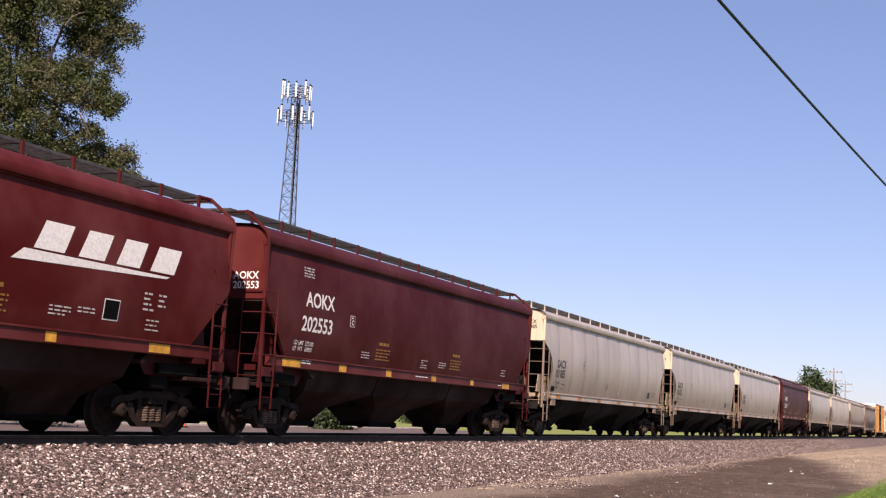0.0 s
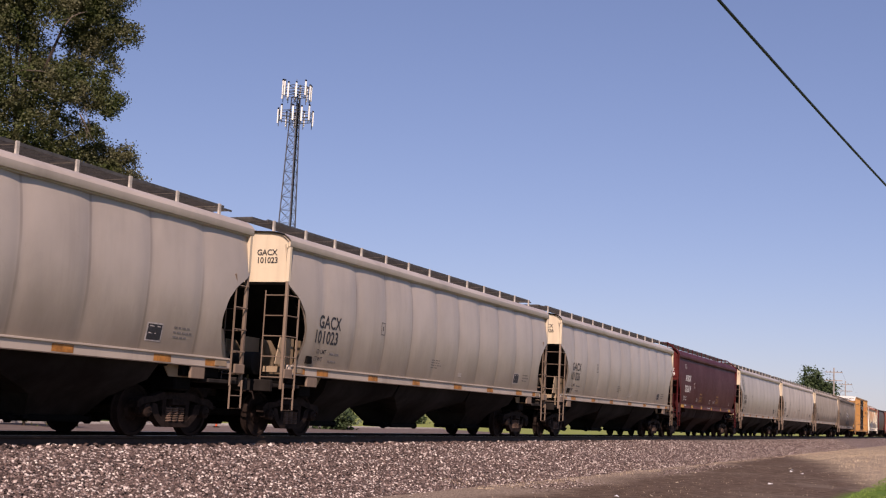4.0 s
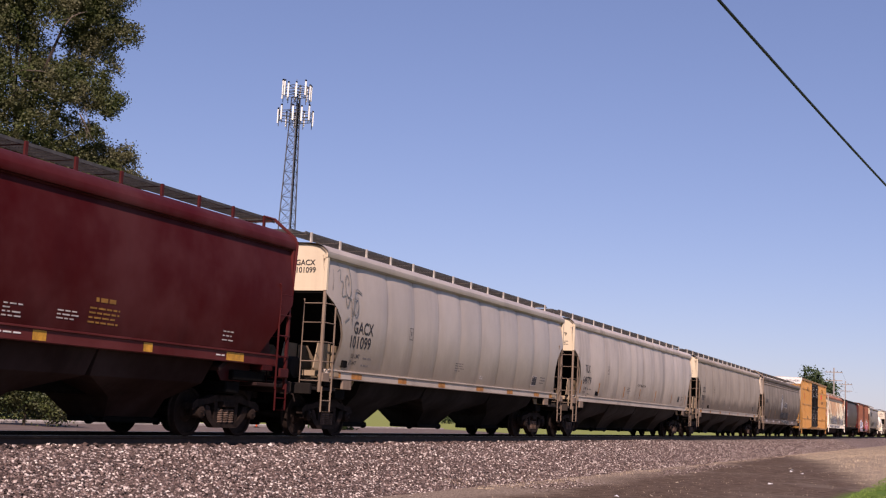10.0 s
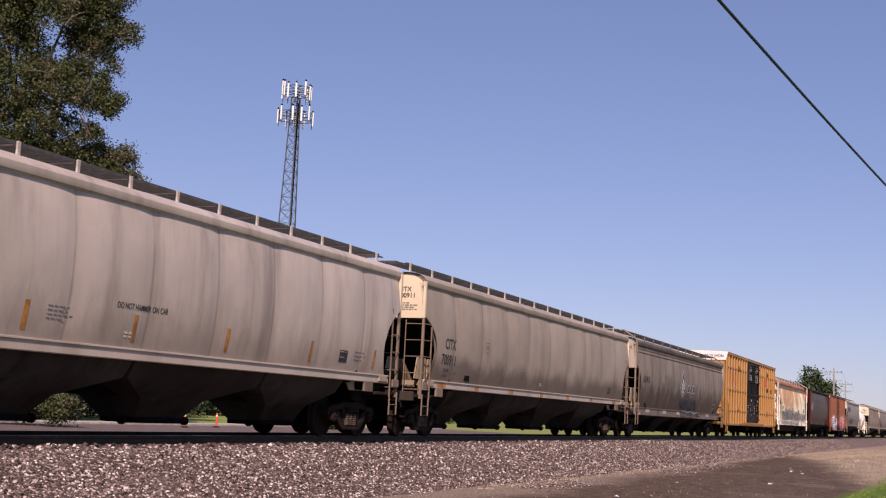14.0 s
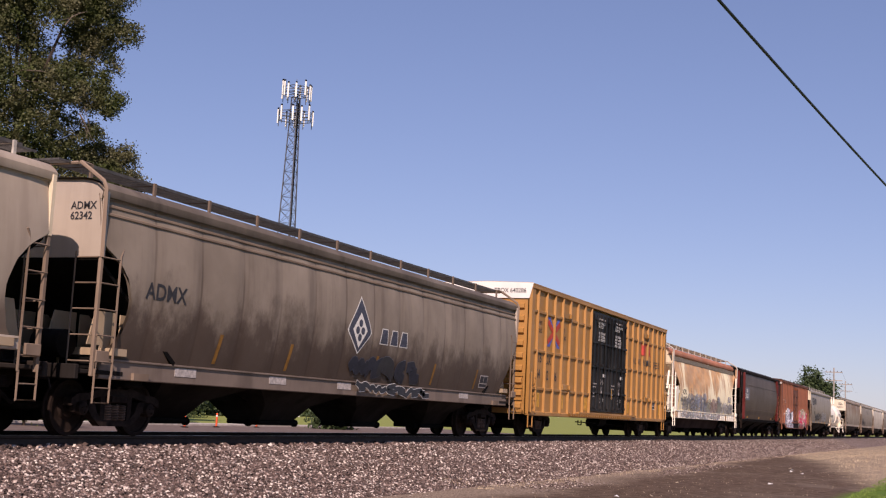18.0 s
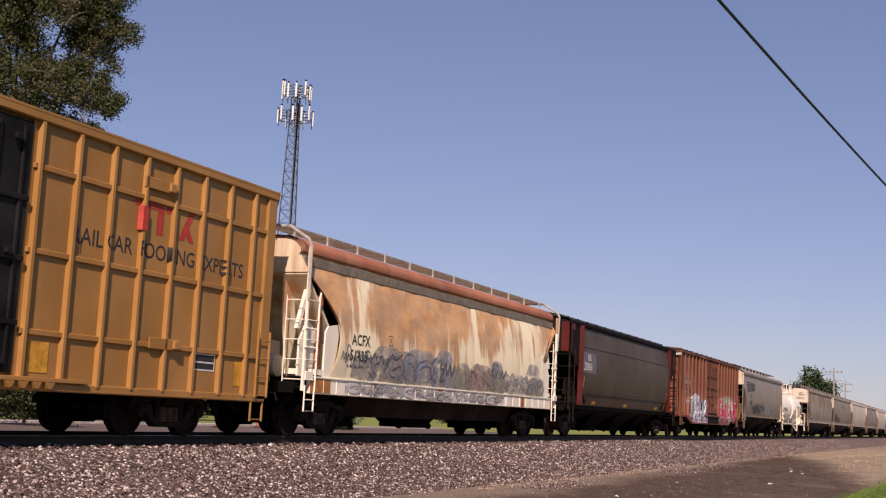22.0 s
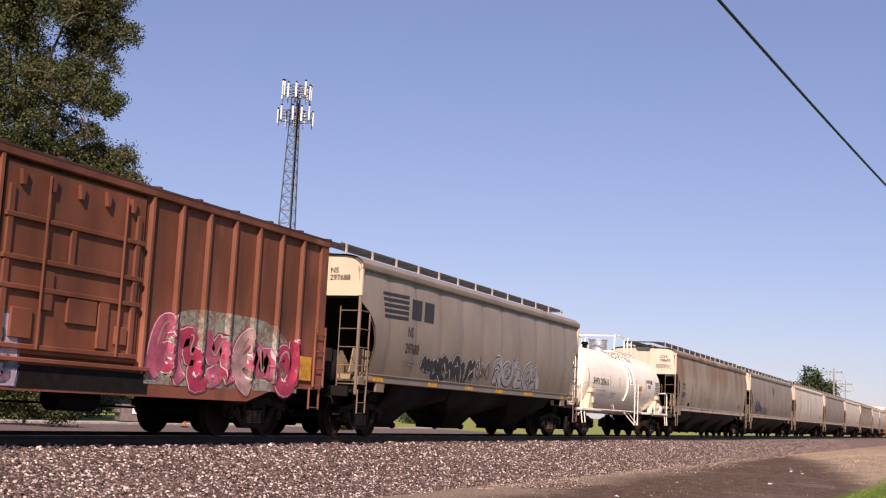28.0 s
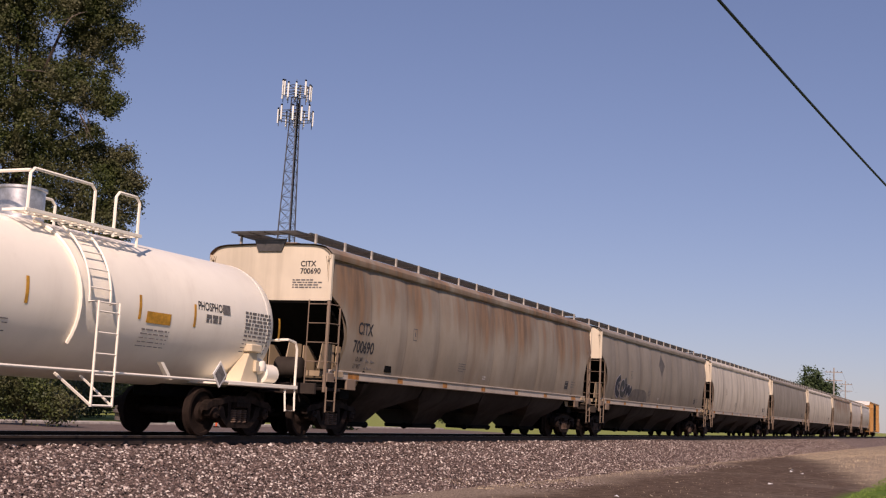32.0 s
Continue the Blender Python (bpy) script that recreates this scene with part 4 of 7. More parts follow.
# emblem drawn as plain slanted blocks over a wedge
for k, (x, w) in enumerate(((10.75, 0.85), (11.75, 0.80), (12.68, 0.78), (13.58, 0.85))):
    patch(bnsf, [(-8 + x - 0.05, 2.83), (-8 + x + w - 0.22, 2.83), (-8 + x + w, 3.28), (-8 + x + 0.2, 3.28)], M["white"], sf, "emblem_block", "white slanted emblem block")
patch(bnsf, [(-8 + 10.25, 2.62), (-8 + 14.0, 2.74), (-8 + 14.1, 2.78), (-8 + 10.5, 2.80)], M["white"], sf, "emblem_wedge", "white tapering wedge under the emblem")
patch(bnsf, rect(4.45, 4.85, 1.90, 2.25), M["white"], sf, "data_panel")
patch(bnsf, rect(4.47, 4.83, 1.92, 2.23), M["dark"], sf, "data_panel", "", 0.010)
bars(bnsf, 3.2, 2.0, [0.5, 0.5, 0.4], M["fadedwhite"], sf, h=0.025, gap=0.06)
bars(bnsf, 3.85, 2.03, [0.4, 0.45], M["fadedwhite"], sf, h=0.025, gap=0.06)
bars(bnsf, 5.45, 2.42, [0.22, 0.22, 0.22, 0.3], M["fadedwhite"], sf, h=0.035, gap=0.09)
bars(bnsf, 5.85, 2.42, [0.22, 0.22, 0.22], M["fadedwhite"], sf, h=0.035, gap=0.09)

red_hopper("dark maroon covered hopper wagon with white lettering", 20.6, 36.5, maroon, "202553")


def grey_hopper(label, q0, q1, side, mark, number, **kw):
    args = dict(side=side, end=cream, sill=pale_sill, frame_mat=under_shade, seams=11, pockets=3, posts=13)
    args.update(kw)
    car, H, sf = hopper(label, q0, q1, **args)
    if mark:
        lettering(car, mark, -H + 1.36, 2.36, 0.28, M["black"], sf, squeeze=0.88, label="black reporting mark")
    if number:
        lettering(car, number, -H + 1.20, 2.03 if H < 9.2 else 1.94, 0.28, M["black"], sf, squeeze=0.92, label="black wagon number")
        lettering(car, (mark or "") + "\n" + number, -0.80, 3.74, 0.125, M["black"], -H + 0.018, end=True)
    if mark:
        lettering(car, "LD LMT", -H + 1.42, 1.80 if H < 9.2 else 1.74, 0.10, M["black"], sf, squeeze=0.85, bold=0.005)
        bars(car, -H + 1.98, 1.80 if H < 9.2 else 1.74, [0.42], M["fadedblack"], sf, h=0.09, seed=2)
        lettering(car, "LT WT", -H + 1.36, 1.64 if H < 9.2 else 1.58, 0.10, M["black"], sf, squeeze=0.85, bold=0.005)
        bars(car, -H + 1.95, 1.64 if H < 9.2 else 1.58, [0.36], M["fadedblack"], sf, h=0.09, seed=3)
        part("tag_holder", Geo().box(-H + (1.0 if H < 9.2 else 3.0), -H + (1.22 if H < 9.2 else 3.35), -sf(0, 1.62) - 0.05, -sf(0, 1.62) + 0.02, 1.56, 1.72, 0.01), M["dark"], car, "small dark card holder")
    bars(car, H - 2.3, 1.92, [0.5, 0.55, 0.4], M["fadedblack"], sf, h=0.03, gap=0.085, seed=4)
    if H < 9.2:
        patch(car, rect(H - 3.05, H - 2.62, 1.65, 1.97), M["fadedwhite"], sf, "data_panel", "framed data panel", 0.005)
    patch(car, rect(H - 3.02, H - 2.65, 1.675, 1.945), M["black"], sf, "data_panel", "", 0.008)
    bars(car, H - 2.99, 1.90, [0.3, 0.2], M["fadedwhite"], lambda x, z: sf(x, z) + 0.004, h=0.02, gap=0.12, seed=6)
    xm = -H + 4.35
    for a, b, c, d in ((0, 0.24, 2.42, 2.44), (0, 0.24, 2.70, 2.72), (0, 0.02, 2.42, 2.72), (0.22, 0.24, 2.42, 2.72), (0.09, 0.15, 2.52, 2.63)):
        patch(car, rect(xm + a, xm + b, c, d), M["fadedblack"], sf, "plate_mark", "small framed clearance mark")
    bars(car, -H + 7.5, 2.0, [0.55, 0.5, 0.6, 0.45], M["fadedblack"], sf, h=0.02, gap=0.065, seed=7)
    bars(car, -H + 9.4, 1.72, [0.22, 0.22], M["fadedwhite"], sf, h=0.05, gap=0.06, seed=8)
    if mark and H > 9.2:
        end_bars(car, -0.62, 3.42, [0.55, 0.75, 0.7, 0.75], M["fadedblack"], -H + 0.018)
    return car, H, sf


GAC = dict(sheet_z=3.18, posts=13, pockets=3, reflectors=[(0.036, 0.41), (0.091, 0.51), (0.237, 0.49), (0.384, 0.44), (0.544, 0.55), (0.692, 0.5), (0.84, 0.5), (0.93, 0.45)])
grey_hopper("light grey covered hopper wagon with amber sill marks", 38.0, 55.25, grey[0], "GACX", "101085", **GAC)
grey_hopper("pale grey covered hopper wagon with cream ends", 56.7, 73.55, grey[1], "GACX", "101023", **GAC)
grey_hopper("light grey covered hopper wagon with cream ends", 75.0, 92.25, grey[2], "GACX", "101026", **GAC)
red_hopper("dark maroon covered hopper wagon with amber notices", 93.4, 109.2, maroon, "202619")
gac7, H, sf = grey_hopper("light grey covered hopper wagon with a scribbled end panel", 110.6, 127.55, grey[0], "GACX", "101099", **GAC)
tilx, H, sf = grey_hopper("long grey covered hopper wagon with dirty streaks", 128.8, 148.75, soiled[0], "TILX", "649779", pockets=4, posts=15, seams=10, frame_mat=under_shade_grey, yellow=False, sheet_z=3.05)
for x in (1.0, 3.35, 7.0, 9.6, 12.4, 15.6, 18.6):
    patch(tilx, rect(-H + x, -H + x + 0.1, 1.60, 2.05), M["orange_strip"], sf, "reflector", "upright amber strip")
lettering(tilx, "DO NOT HAMMER ON CAR", -H + 9.1, 2.13, 0.105, M["black"], sf, squeeze=0.76, bold=0.01)
grey_hopper("long grey covered hopper wagon with dirt along its foot", 150.15, 170.7, muddy, "CITX", "700911", pockets=4, posts=15, seams=10, frame_mat=under_shade_grey, sheet_z=3.05)

# sooty hopper with a diamond emblem
sooty_roof = paint("sooty_roof_paint", (0.115, 0.090, 0.068), (0.03, 0.022, 0.016), 0.6, fade=0.25, rough=0.65, seed=43)
adm, H, sf = hopper("sooty grey covered hopper wagon with a diamond emblem", 171.9, 191.6, adm_side, grey[1](), sooty_sill, under_shade, cut=CURVED, cut2=[(0.0, 2.9), (0.55, 2.1), (1.15, 1.30), (1.2, 1.0)], eave=4.0, sill_z=(0.95, 1.28),
                    sheet_z=2.9, pockets=4, seams=14, bulge=0.01, posts=12, loops=True, yellow=False, roof_mat=sooty_roof, post_mat=M["gear"])
for z in (3.62, 3.76, 3.88):
    part("eave_rib", Geo().box(-H + 0.02, H - 0.02, -sf(0, z) - 0.035, -sf(0, z) + 0.03, z - 0.025, z + 0.025, 0.008), M["gear"], adm, "soiled rib below the eave")
M["navy"] = simple("faded_navy", (0.055, 0.06, 0.085), 0.6, 0, 0.3, 12)
lettering(adm, "ADMX", -H + 1.2, 2.36, 0.29, M["black"], sf)
lettering(adm, "ADMX\n62342", -0.88, 3.7, 0.13, M["black"], -H + 0.018, end=True)
dx, dz = -0.70, 2.50
diamond = lambda k: [(dx, dz + 0.61 * k), (dx + 0.43 * k, dz + 0.06 * k), (dx + 0.51 * k, dz - 0.08 * k), (dx, dz - 0.50 * k), (dx - 0.51 * k, dz - 0.08 * k), (dx - 0.43 * k, dz + 0.06 * k)]
patch(adm, diamond(1.2), M["white"], sf, "emblem", "pale outlined diamond emblem", 0.006)
patch(adm, diamond(1.12), M["navy"], sf, "emblem", "", 0.009)
patch(adm, [(dx, dz + 0.36), (dx + 0.36, dz - 0.05), (dx, dz - 0.46), (dx - 0.36, dz - 0.05)], M["white"], sf, "emblem", "", 0.012)
for ox, oz in ((0, 0.13), (0.13, -0.04), (0, -0.20), (-0.13, -0.04)):
    patch(adm, [(dx + ox + 0.095 * math.cos(a * 0.6283), dz + oz - 0.02 + 0.09 * math.sin(a * 0.6283)) for a in range(10)], M["navy"], sf, "emblem", "", 0.015)
for k in range(3):
    x = 0.38 + 0.55 * k
    patch(adm, [(x - 0.03, 2.20), (x + 0.43, 2.20), (x + 0.38, 2.58), (x + 0.06, 2.58)], M["white"], sf, "emblem_block", "pale outlined letter block", 0.006)
    patch(adm, [(x, 2.22), (x + 0.40, 2.22), (x + 0.35, 2.56), (x + 0.09, 2.56)], M["navy"], sf, "emblem_block", "", 0.009)
for x in (3.5, 6.1, 10.1, 13.5, 16.5):
    patch(adm, [(-H + x, 1.36), (-H + x + 0.11, 1.36), (-H + x + 0.2, 1.92), (-H + x + 0.09, 1.92)], M["amber"], sf, "reflector", "upright dirty amber strip")
patch(adm, rect(H - 2.75, H - 2.15, 1.42, 1.78), M["fadedwhite"], sf, "data_panel", "framed data panel", 0.005)
for a, b, c, d in ((2.72, 2.48, 1.56, 1.75), (2.45, 2.18, 1.56, 1.75), (2.72, 2.18, 1.45, 1.53)):
    patch(adm, rect(H - a, H - b, c, d), M["black"], sf, "data_panel", "", 0.008)
for x in (2.4, 5.6, 8.5, 12.2, 15.6):
    part("sill_patch", Geo().box(-H + x, -H + x + 0.65, -(sf(0, 1.29) + 0.035), -(sf(0, 1.29) + 0.02), 1.08, 1.23), M["fadedwhite"], adm, "repainted patch on the sill")


# ---- boxcars ----
def boxcar(label, q0, q1, side, end, top_z, low_z, door0, door1, rib_xs, rail_zs, door_mat, roof_mat, tc=2.0, end_top=None, fish=None, sliding=False):
    L = q1 - q0
    H = L / 2
    car = thing("boxcar", label, "freight wagon", group="boxcars")
    sf = lambda x, z: 1.50
    for s in (-1, 1):
        g = Geo()
        d0, d1 = -H + door0, -H + door1
        g.box(-H, d0, min(s * 1.42, s * 1.50), max(s * 1.42, s * 1.50), low_z, top_z - 0.12)
        w = part("side_wall", g, side, car)
        part("side_wall", Geo().box(d1, H, min(s * 1.42, s * 1.50), max(s * 1.42, s * 1.50), low_z, top_z - 0.12), side, car)
        part("door_backing", Geo().box(d0, d1, min(s * 1.36, s * 1.44), max(s * 1.36, s * 1.44), low_z, top_z - 0.12), side, car)
        rib = Geo().prism([(-0.05, 0), (-0.03, -0.085), (0.03, -0.085), (0.05, 0)], "z", low_z + 0.06, top_z - 0.15).mesh("rib", side)
        for x in rib_xs:
            part("rib", rib, None, w, "", pose(-H + x, -1.495, 0) if s < 0 else pose(-H + x, 1.495, 0, 0, 0, 180))
        for z in rail_zs:
            for a, b in ((0.1, door0 - 0.05), (door1 + 0.05, L - 0.1)):
                part("stiffener", Geo().box(-H + a, -H + b, min(s * 1.49, s * 1.55), max(s * 1.49, s * 1.55), z - 0.045, z + 0.045, 0.01), side, w)
        g = Geo()
        g.box(-H - 0.01, H + 0.01, min(s * 1.45, s * 1.585), max(s * 1.45, s * 1.585), top_z - 0.15, top_z, 0.02)
        part("top_plate", g, side, car)
        g = Geo()
        if fish:
            a, b, c, d, zf = fish
            g.prism([(-H, low_z), (-H, low_z + 0.1), (H, low_z + 0.1), (H, low_z), (-H + d, low_z), (-H + c, zf), (-H + b, zf), (-H + a, low_z)], "y", s * 1.44, s * 1.54)
        else:
            g.box(-H, H, min(s * 1.44, s * 1.56), max(s * 1.44, s * 1.56), low_z - 0.04, low_z + 0.10, 0.02)
        part("side_sill", g, side, car)
        for e in (-1, 1):
            g = Geo()
            xa, xb = sorted((e * (H + 0.006), e * (H - 0.32)))
            g.box(xa, xb, min(s * 1.44, s * 1.56), max(s * 1.44, s * 1.56), low_z, top_z - 0.1, 0.02)
            part("corner_post", g, side, car)
    # corrugated ends
    for e in (-1, 1):
        g = Geo()
        xa, xb = sorted((e * (H - 0.06), e * H))
        g.box(xa, xb, -1.48, 1.48, low_z, top_z - 0.02)
        wall = part("end_wall", g, end, car)
        zc = low_z + 0.25
        ribm = Geo().prism([(0, -0.11), (-e * -0.09, -0.06), (-e * -0.09, 0.06), (0, 0.11)], "y", -1.32, 1.32).mesh("corrugation", end)
        while zc < top_z - 0.35:
            if not (end_top and zc > top_z - 0.65):
                part("corrugation", ribm, None, wall, "", pose(e * H, 0, zc))
            zc += 0.40
        if end_top:
            xa, xb = sorted((e * H, e * (H + 0.012)))
            part("end_panel", Geo().prism([(-1.47, top_z - 0.48), (1.47, top_z - 0.48), (1.60, top_z + 0.02), (0, top_z + 0.06), (-1.60, top_z + 0.02)], "x", xa + e * 0.04, xb + e * 0.04), end_top, wall, "white upper end panel")
    # roof with a shallow ridge
    g = Geo()
    ridge = 0.04 if end_top else 0.14
    g.prism([(-1.59, top_z - 0.02), (-1.59, top_z + 0.02), (0, top_z + ridge), (1.59, top_z + 0.02), (1.59, top_z - 0.02)], "x", -H - 0.03, H + 0.03)
    n = int(L / 1.2)
    for k in range(n + 1):
        x = -H + L * k / n
        g.prism([(-1.58, top_z + 0.02), (-1.58, top_z + ridge * 0.25 + 0.02), (0, top_z + ridge + 0.035), (1.58, top_z + ridge * 0.25 + 0.02), (1.58, top_z + 0.02)], "x", x - 0.04, x + 0.04)
    part("roof", g, roof_mat, car)
    # doors
    for s in (-1, 1):
        half = (door1 - door0) / 2
        for k in range(1 if sliding else 2):
            a = -H + door0 + 0.04 + k * half
            b = a + half - 0.06 if not sliding else -H + door1 - 0.04
            g = Geo()
            y0, y1 = sorted((s * 1.45, s * 1.53))
            g.box(a, b, y0, y1, low_z + 0.22, top_z - 0.2, 0.015)
            d = part("door", g, door_mat, car)
            for j in range(0 if sliding else 5):
                x = a + 0.2 + (b - a - 0.4) * j / 4
                part("door_rib", Geo().box(x - 0.03, x + 0.03, min(s * 1.525, s * 1.57), max(s * 1.525, s * 1.57), low_z + 0.3, top_z - 0.3, 0.01), door_mat, d)
            for z in (low_z + 0.95, low_z + 1.9, low_z + 2.8) if not sliding else (low_z + 0.33, low_z + 1.20, low_z + 1.63, low_z + 2.25):
                if z < top_z - 0.4:
                    part("door_beam", Geo().box(a + 0.02, b - 0.02, min(s * 1.525, s * 1.585), max(s * 1.525, s * 1.585), z - 0.04, z + 0.04, 0.01), door_mat, d)
            if s < 0:
                for j in (0.35, 0.65) if not sliding else (0.26, 0.82):
                    x = a + (b - a) * j
                    part("lock_rod", Geo().path([(x, -1.60, low_z + 0.3), (x, -1.60, top_z - 0.3)], 0.02, 6), door_mat, d)
        if sliding:
            # latches, gussets and repair plates over the lower door
            for a, b, z0, z1 in ((1.5, 1.62, 1.63, 2.25), (0.1, 0.22, 0.3, 2.7), (3.1, 3.22, 0.3, 2.7), (1.55, 2.25, 0.75, 1.15), (0.35, 0.8, 0.45, 0.9), (2.3, 2.55, 0.4, 1.2), (0.95, 1.2, 0.9, 1.5), (2.75, 3.05, 0.5, 0.8)):
                part("door_plate", Geo().box(-H + door0 + a, -H + door0 + b, min(s * 1.525, s * 1.575), max(s * 1.525, s * 1.575), low_z + z0, low_z + z1, 0.01), door_mat, car)
            for k in range(5):
                x = -H + door0 + 0.35 + 0.65 * k
                part("door_gusset", Geo().prism([(x - 0.06, low_z + 2.95), (x + 0.06, low_z + 2.95), (x + 0.03, low_z + 2.72), (x - 0.03, low_z + 2.72)], "y", s * 1.525, s * 1.60), door_mat, car)
        g = Geo()
        y0, y1 = sorted((s * 1.50, s * 1.62))
        g.box(-H + door0 - (0.3 if sliding else 1.6), -H + door1 + (0.3 if sliding else 1.6), y0, y1, low_z + 0.10, low_z + 0.17, 0.01)
        part("door_track", g, side, car)
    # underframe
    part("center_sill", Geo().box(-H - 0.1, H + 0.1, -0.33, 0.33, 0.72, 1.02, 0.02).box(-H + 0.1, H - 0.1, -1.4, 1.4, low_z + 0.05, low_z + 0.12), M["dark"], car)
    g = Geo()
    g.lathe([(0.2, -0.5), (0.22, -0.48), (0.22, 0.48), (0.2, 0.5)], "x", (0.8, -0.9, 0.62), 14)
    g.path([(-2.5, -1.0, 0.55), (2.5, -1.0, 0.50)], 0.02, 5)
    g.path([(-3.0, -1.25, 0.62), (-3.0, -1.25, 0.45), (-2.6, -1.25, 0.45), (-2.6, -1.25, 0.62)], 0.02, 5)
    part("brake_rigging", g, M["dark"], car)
    lad = ladder_mesh("box%.2f" % low_z, side, low_z + 0.05, low_z + 1.35, 0.42, 0.36, 0.02)
    step = ladder_mesh("bstep%.2f" % low_z, side, low_z - 0.42, low_z + 0.05, 0.42, 0.5, 0.018)
    endl = ladder_mesh("bend%.2f" % low_z, side, low_z + 0.1, low_z + 1.3, 0.46, 0.38, 0.018, "y")
    for e in (-1, 1):
        for s in (-1, 1):
            x0 = -H + 0.06 if e < 0 else H - 0.48
            part("ladder", lad, None, car, "", pose(x0, s * 1.62, 0))
            part("step", step, None, car, "", pose(x0, s * 1.54, 0))
        part("end_ladder", endl, None, car, "", pose(e * (H + 0.13), -1.42, 0))
        part("coupler", ME_COUPLER, None, car, "", pose(e * (H + 0.1), 0, 0, 0, 0, 0 if e < 0 else 180))
        bogie(car, e * (H - tc))
    cars.append((car, (q0 + q1) / 2))
    return car, H, sf


mustard = paint("mustard_yellow_paint", (0.355, 0.172, 0.040), (0.22, 0.12, 0.05), 0.35, fade=0.1, rough=0.5, seed=71)
black_door = paint("black_door_paint", (0.0075, 0.0068, 0.0072), (0.03, 0.024, 0.022), 0.25, fade=0.2, rough=0.5, seed=73, spec=0.09)
white_roof = paint("white_roof_paint", (0.72, 0.70, 0.66), (0.4, 0.35, 0.3), 0.2, fade=0.05, rough=0.5, seed=75)
TB_RIBS = [0.68, 1.57, 2.45, 3.33, 4.20, 5.08, 5.96, 6.80] + [12.05 + 0.865 * k for k in range(8)]


def yellow_box(q0, q1, marked):
    car, H, sf = boxcar("mustard yellow ribbed boxcar with black plug doors" if marked else "mustard yellow boxcar far back in the train", q0, q1, mustard, mustard, 4.92, 0.74, 6.93, 11.90,
                        TB_RIBS, [4.08, 2.80, 1.58], black_door, mustard, 2.45, white_roof)
    if marked:
        flat = lambda x, z: 1.503
        for t, x, z in (("TB", 0.86, 2.45), ("OX", 1.70, 2.42), ("64", 0.82, 1.93), ("02", 1.68, 1.91), ("86", 2.57, 1.90)):
            lettering(car, t, -H + x, z, 0.31, M["black"], flat, squeeze=0.85, label="black wagon number")
        lettering(car, "next\nload", -H + 0.84, 3.68, 0.2, M["black"], flat, squeeze=0.75, bold=0.0)
        lettering(car, "any\nroad", -H + 3.45, 3.62, 0.2, M["black"], flat, squeeze=0.75, bold=0.0)
        lettering(car, "TBOX 640286", -0.25, 4.62, 0.15, M["black"], -H - 0.056, end=True, bold=0.01, squeeze=0.9)
        lettering(car, "RAILCAR POOLING EXPERTS", -H + 12.92, 3.06, 0.28, M["black"], lambda x, z: 1.578 if min(abs(x + H - b) for b in TB_RIBS) < 0.075 else 1.497, squeeze=1.0, bold=0.008)
        M["blue"] = simple("faded_blue", (0.09, 0.12, 0.42), 0.6, 0, 0.2)
        M["scarlet"] = simple("faded_scarlet", (0.46, 0.05, 0.035), 0.6, 0, 0.2)
        cx, cz = -H + 2.47, 3.45
        for k, (mat, pts) in enumerate(((M["blue"], [(-0.68, 0.62), (-0.40, 0.62), (0.68, -0.62), (0.40, -0.62)]), (M["blue"], [(0.40, 0.62), (0.68, 0.62), (-0.40, -0.62), (-0.68, -0.62)]),
                                        (M["scarlet"], [(-0.70, 0.34), (-0.56, 0.52), (0.70, -0.34), (0.56, -0.52)]), (M["scarlet"], [(0.56, 0.52), (0.70, 0.34), (-0.56, -0.52), (-0.70, -0.34)]))):
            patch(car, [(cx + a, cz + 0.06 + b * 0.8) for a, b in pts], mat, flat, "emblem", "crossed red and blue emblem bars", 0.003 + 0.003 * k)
        door = lambda x, z: 1.588
        bars(car, -1.80, 4.42, [0.95], M["fadedwhite"], door, h=0.06, seed=7)
        lettering(car, "BEFORE CLOSING\nMAIN DOOR\n\nCIERRE ESTA PUERTA\nANTES DE CERRAR\nLA PUERTA PRINCIPAL", -1.86, 4.24, 0.095, M["white"], door, squeeze=0.80, label="white door notice", bold=0.02)
        bars(car, 0.56, 4.44, [0.95], M["fadedwhite"], door, h=0.06, seed=9)
        lettering(car, "BOTH DOORS BEFORE\nMOVING CAR\n\nCIERRE Y PONGA\nSEGURO EN AMBAS\nPUERTAS ANTES DE\nMOVER EL CARRO", 0.50, 4.28, 0.095, M["white"], door, squeeze=0.80, label="white door notice", bold=0.02)
        for a in (-1.45, 1.05):
            patch(car, rect(a + 0.32, a + 0.66, 2.28, 2.40), M["white"], door, "notice", "small white notice")
            for t in (-0.9, 0.9):
                for w in (-0.045, 0.045):
                    pts = [(a + 0.22 + t * 0.13 + 0.022 * u + 0.05 * t * v + w * 0.6, 2.08 - w * t + 0.055 * v) for u, v in ((-1, -1), (1, -1), (1, 1), (-1, 1))]
                    patch(car, pts, M["fadedwhite"], door, "latch_mark", "white slanted latch mark")
            patch(car, rect(a + 0.12, a + 0.27, 1.66, 1.88), M["fadedwhite"], door, "notice", "small white notice")
            patch(car, rect(a + 0.16, a + 0.28, 1.76, 1.86), M["black"], door, "notice", "", 0.009)
            bars(car, a - 0.95, 1.98, [0.5, 0.4, 0.0, 0.25, 0.25], M["fadedwhite"], door, h=0.04, gap=0.12, seed=int(9 * a))
            bars(car, a + 0.02, 1.42, [0.05, 0.06], M["fadedwhite"], door, h=0.06, gap=0.13, seed=3)
            bars(car, a + 0.42, 1.36, [0.05], M["white"], door, h=0.12, seed=4)
        patch(car, rect(0.16, 0.26, 1.46, 1.90), M["yellow"], door, "reflector", "upright yellow strip")
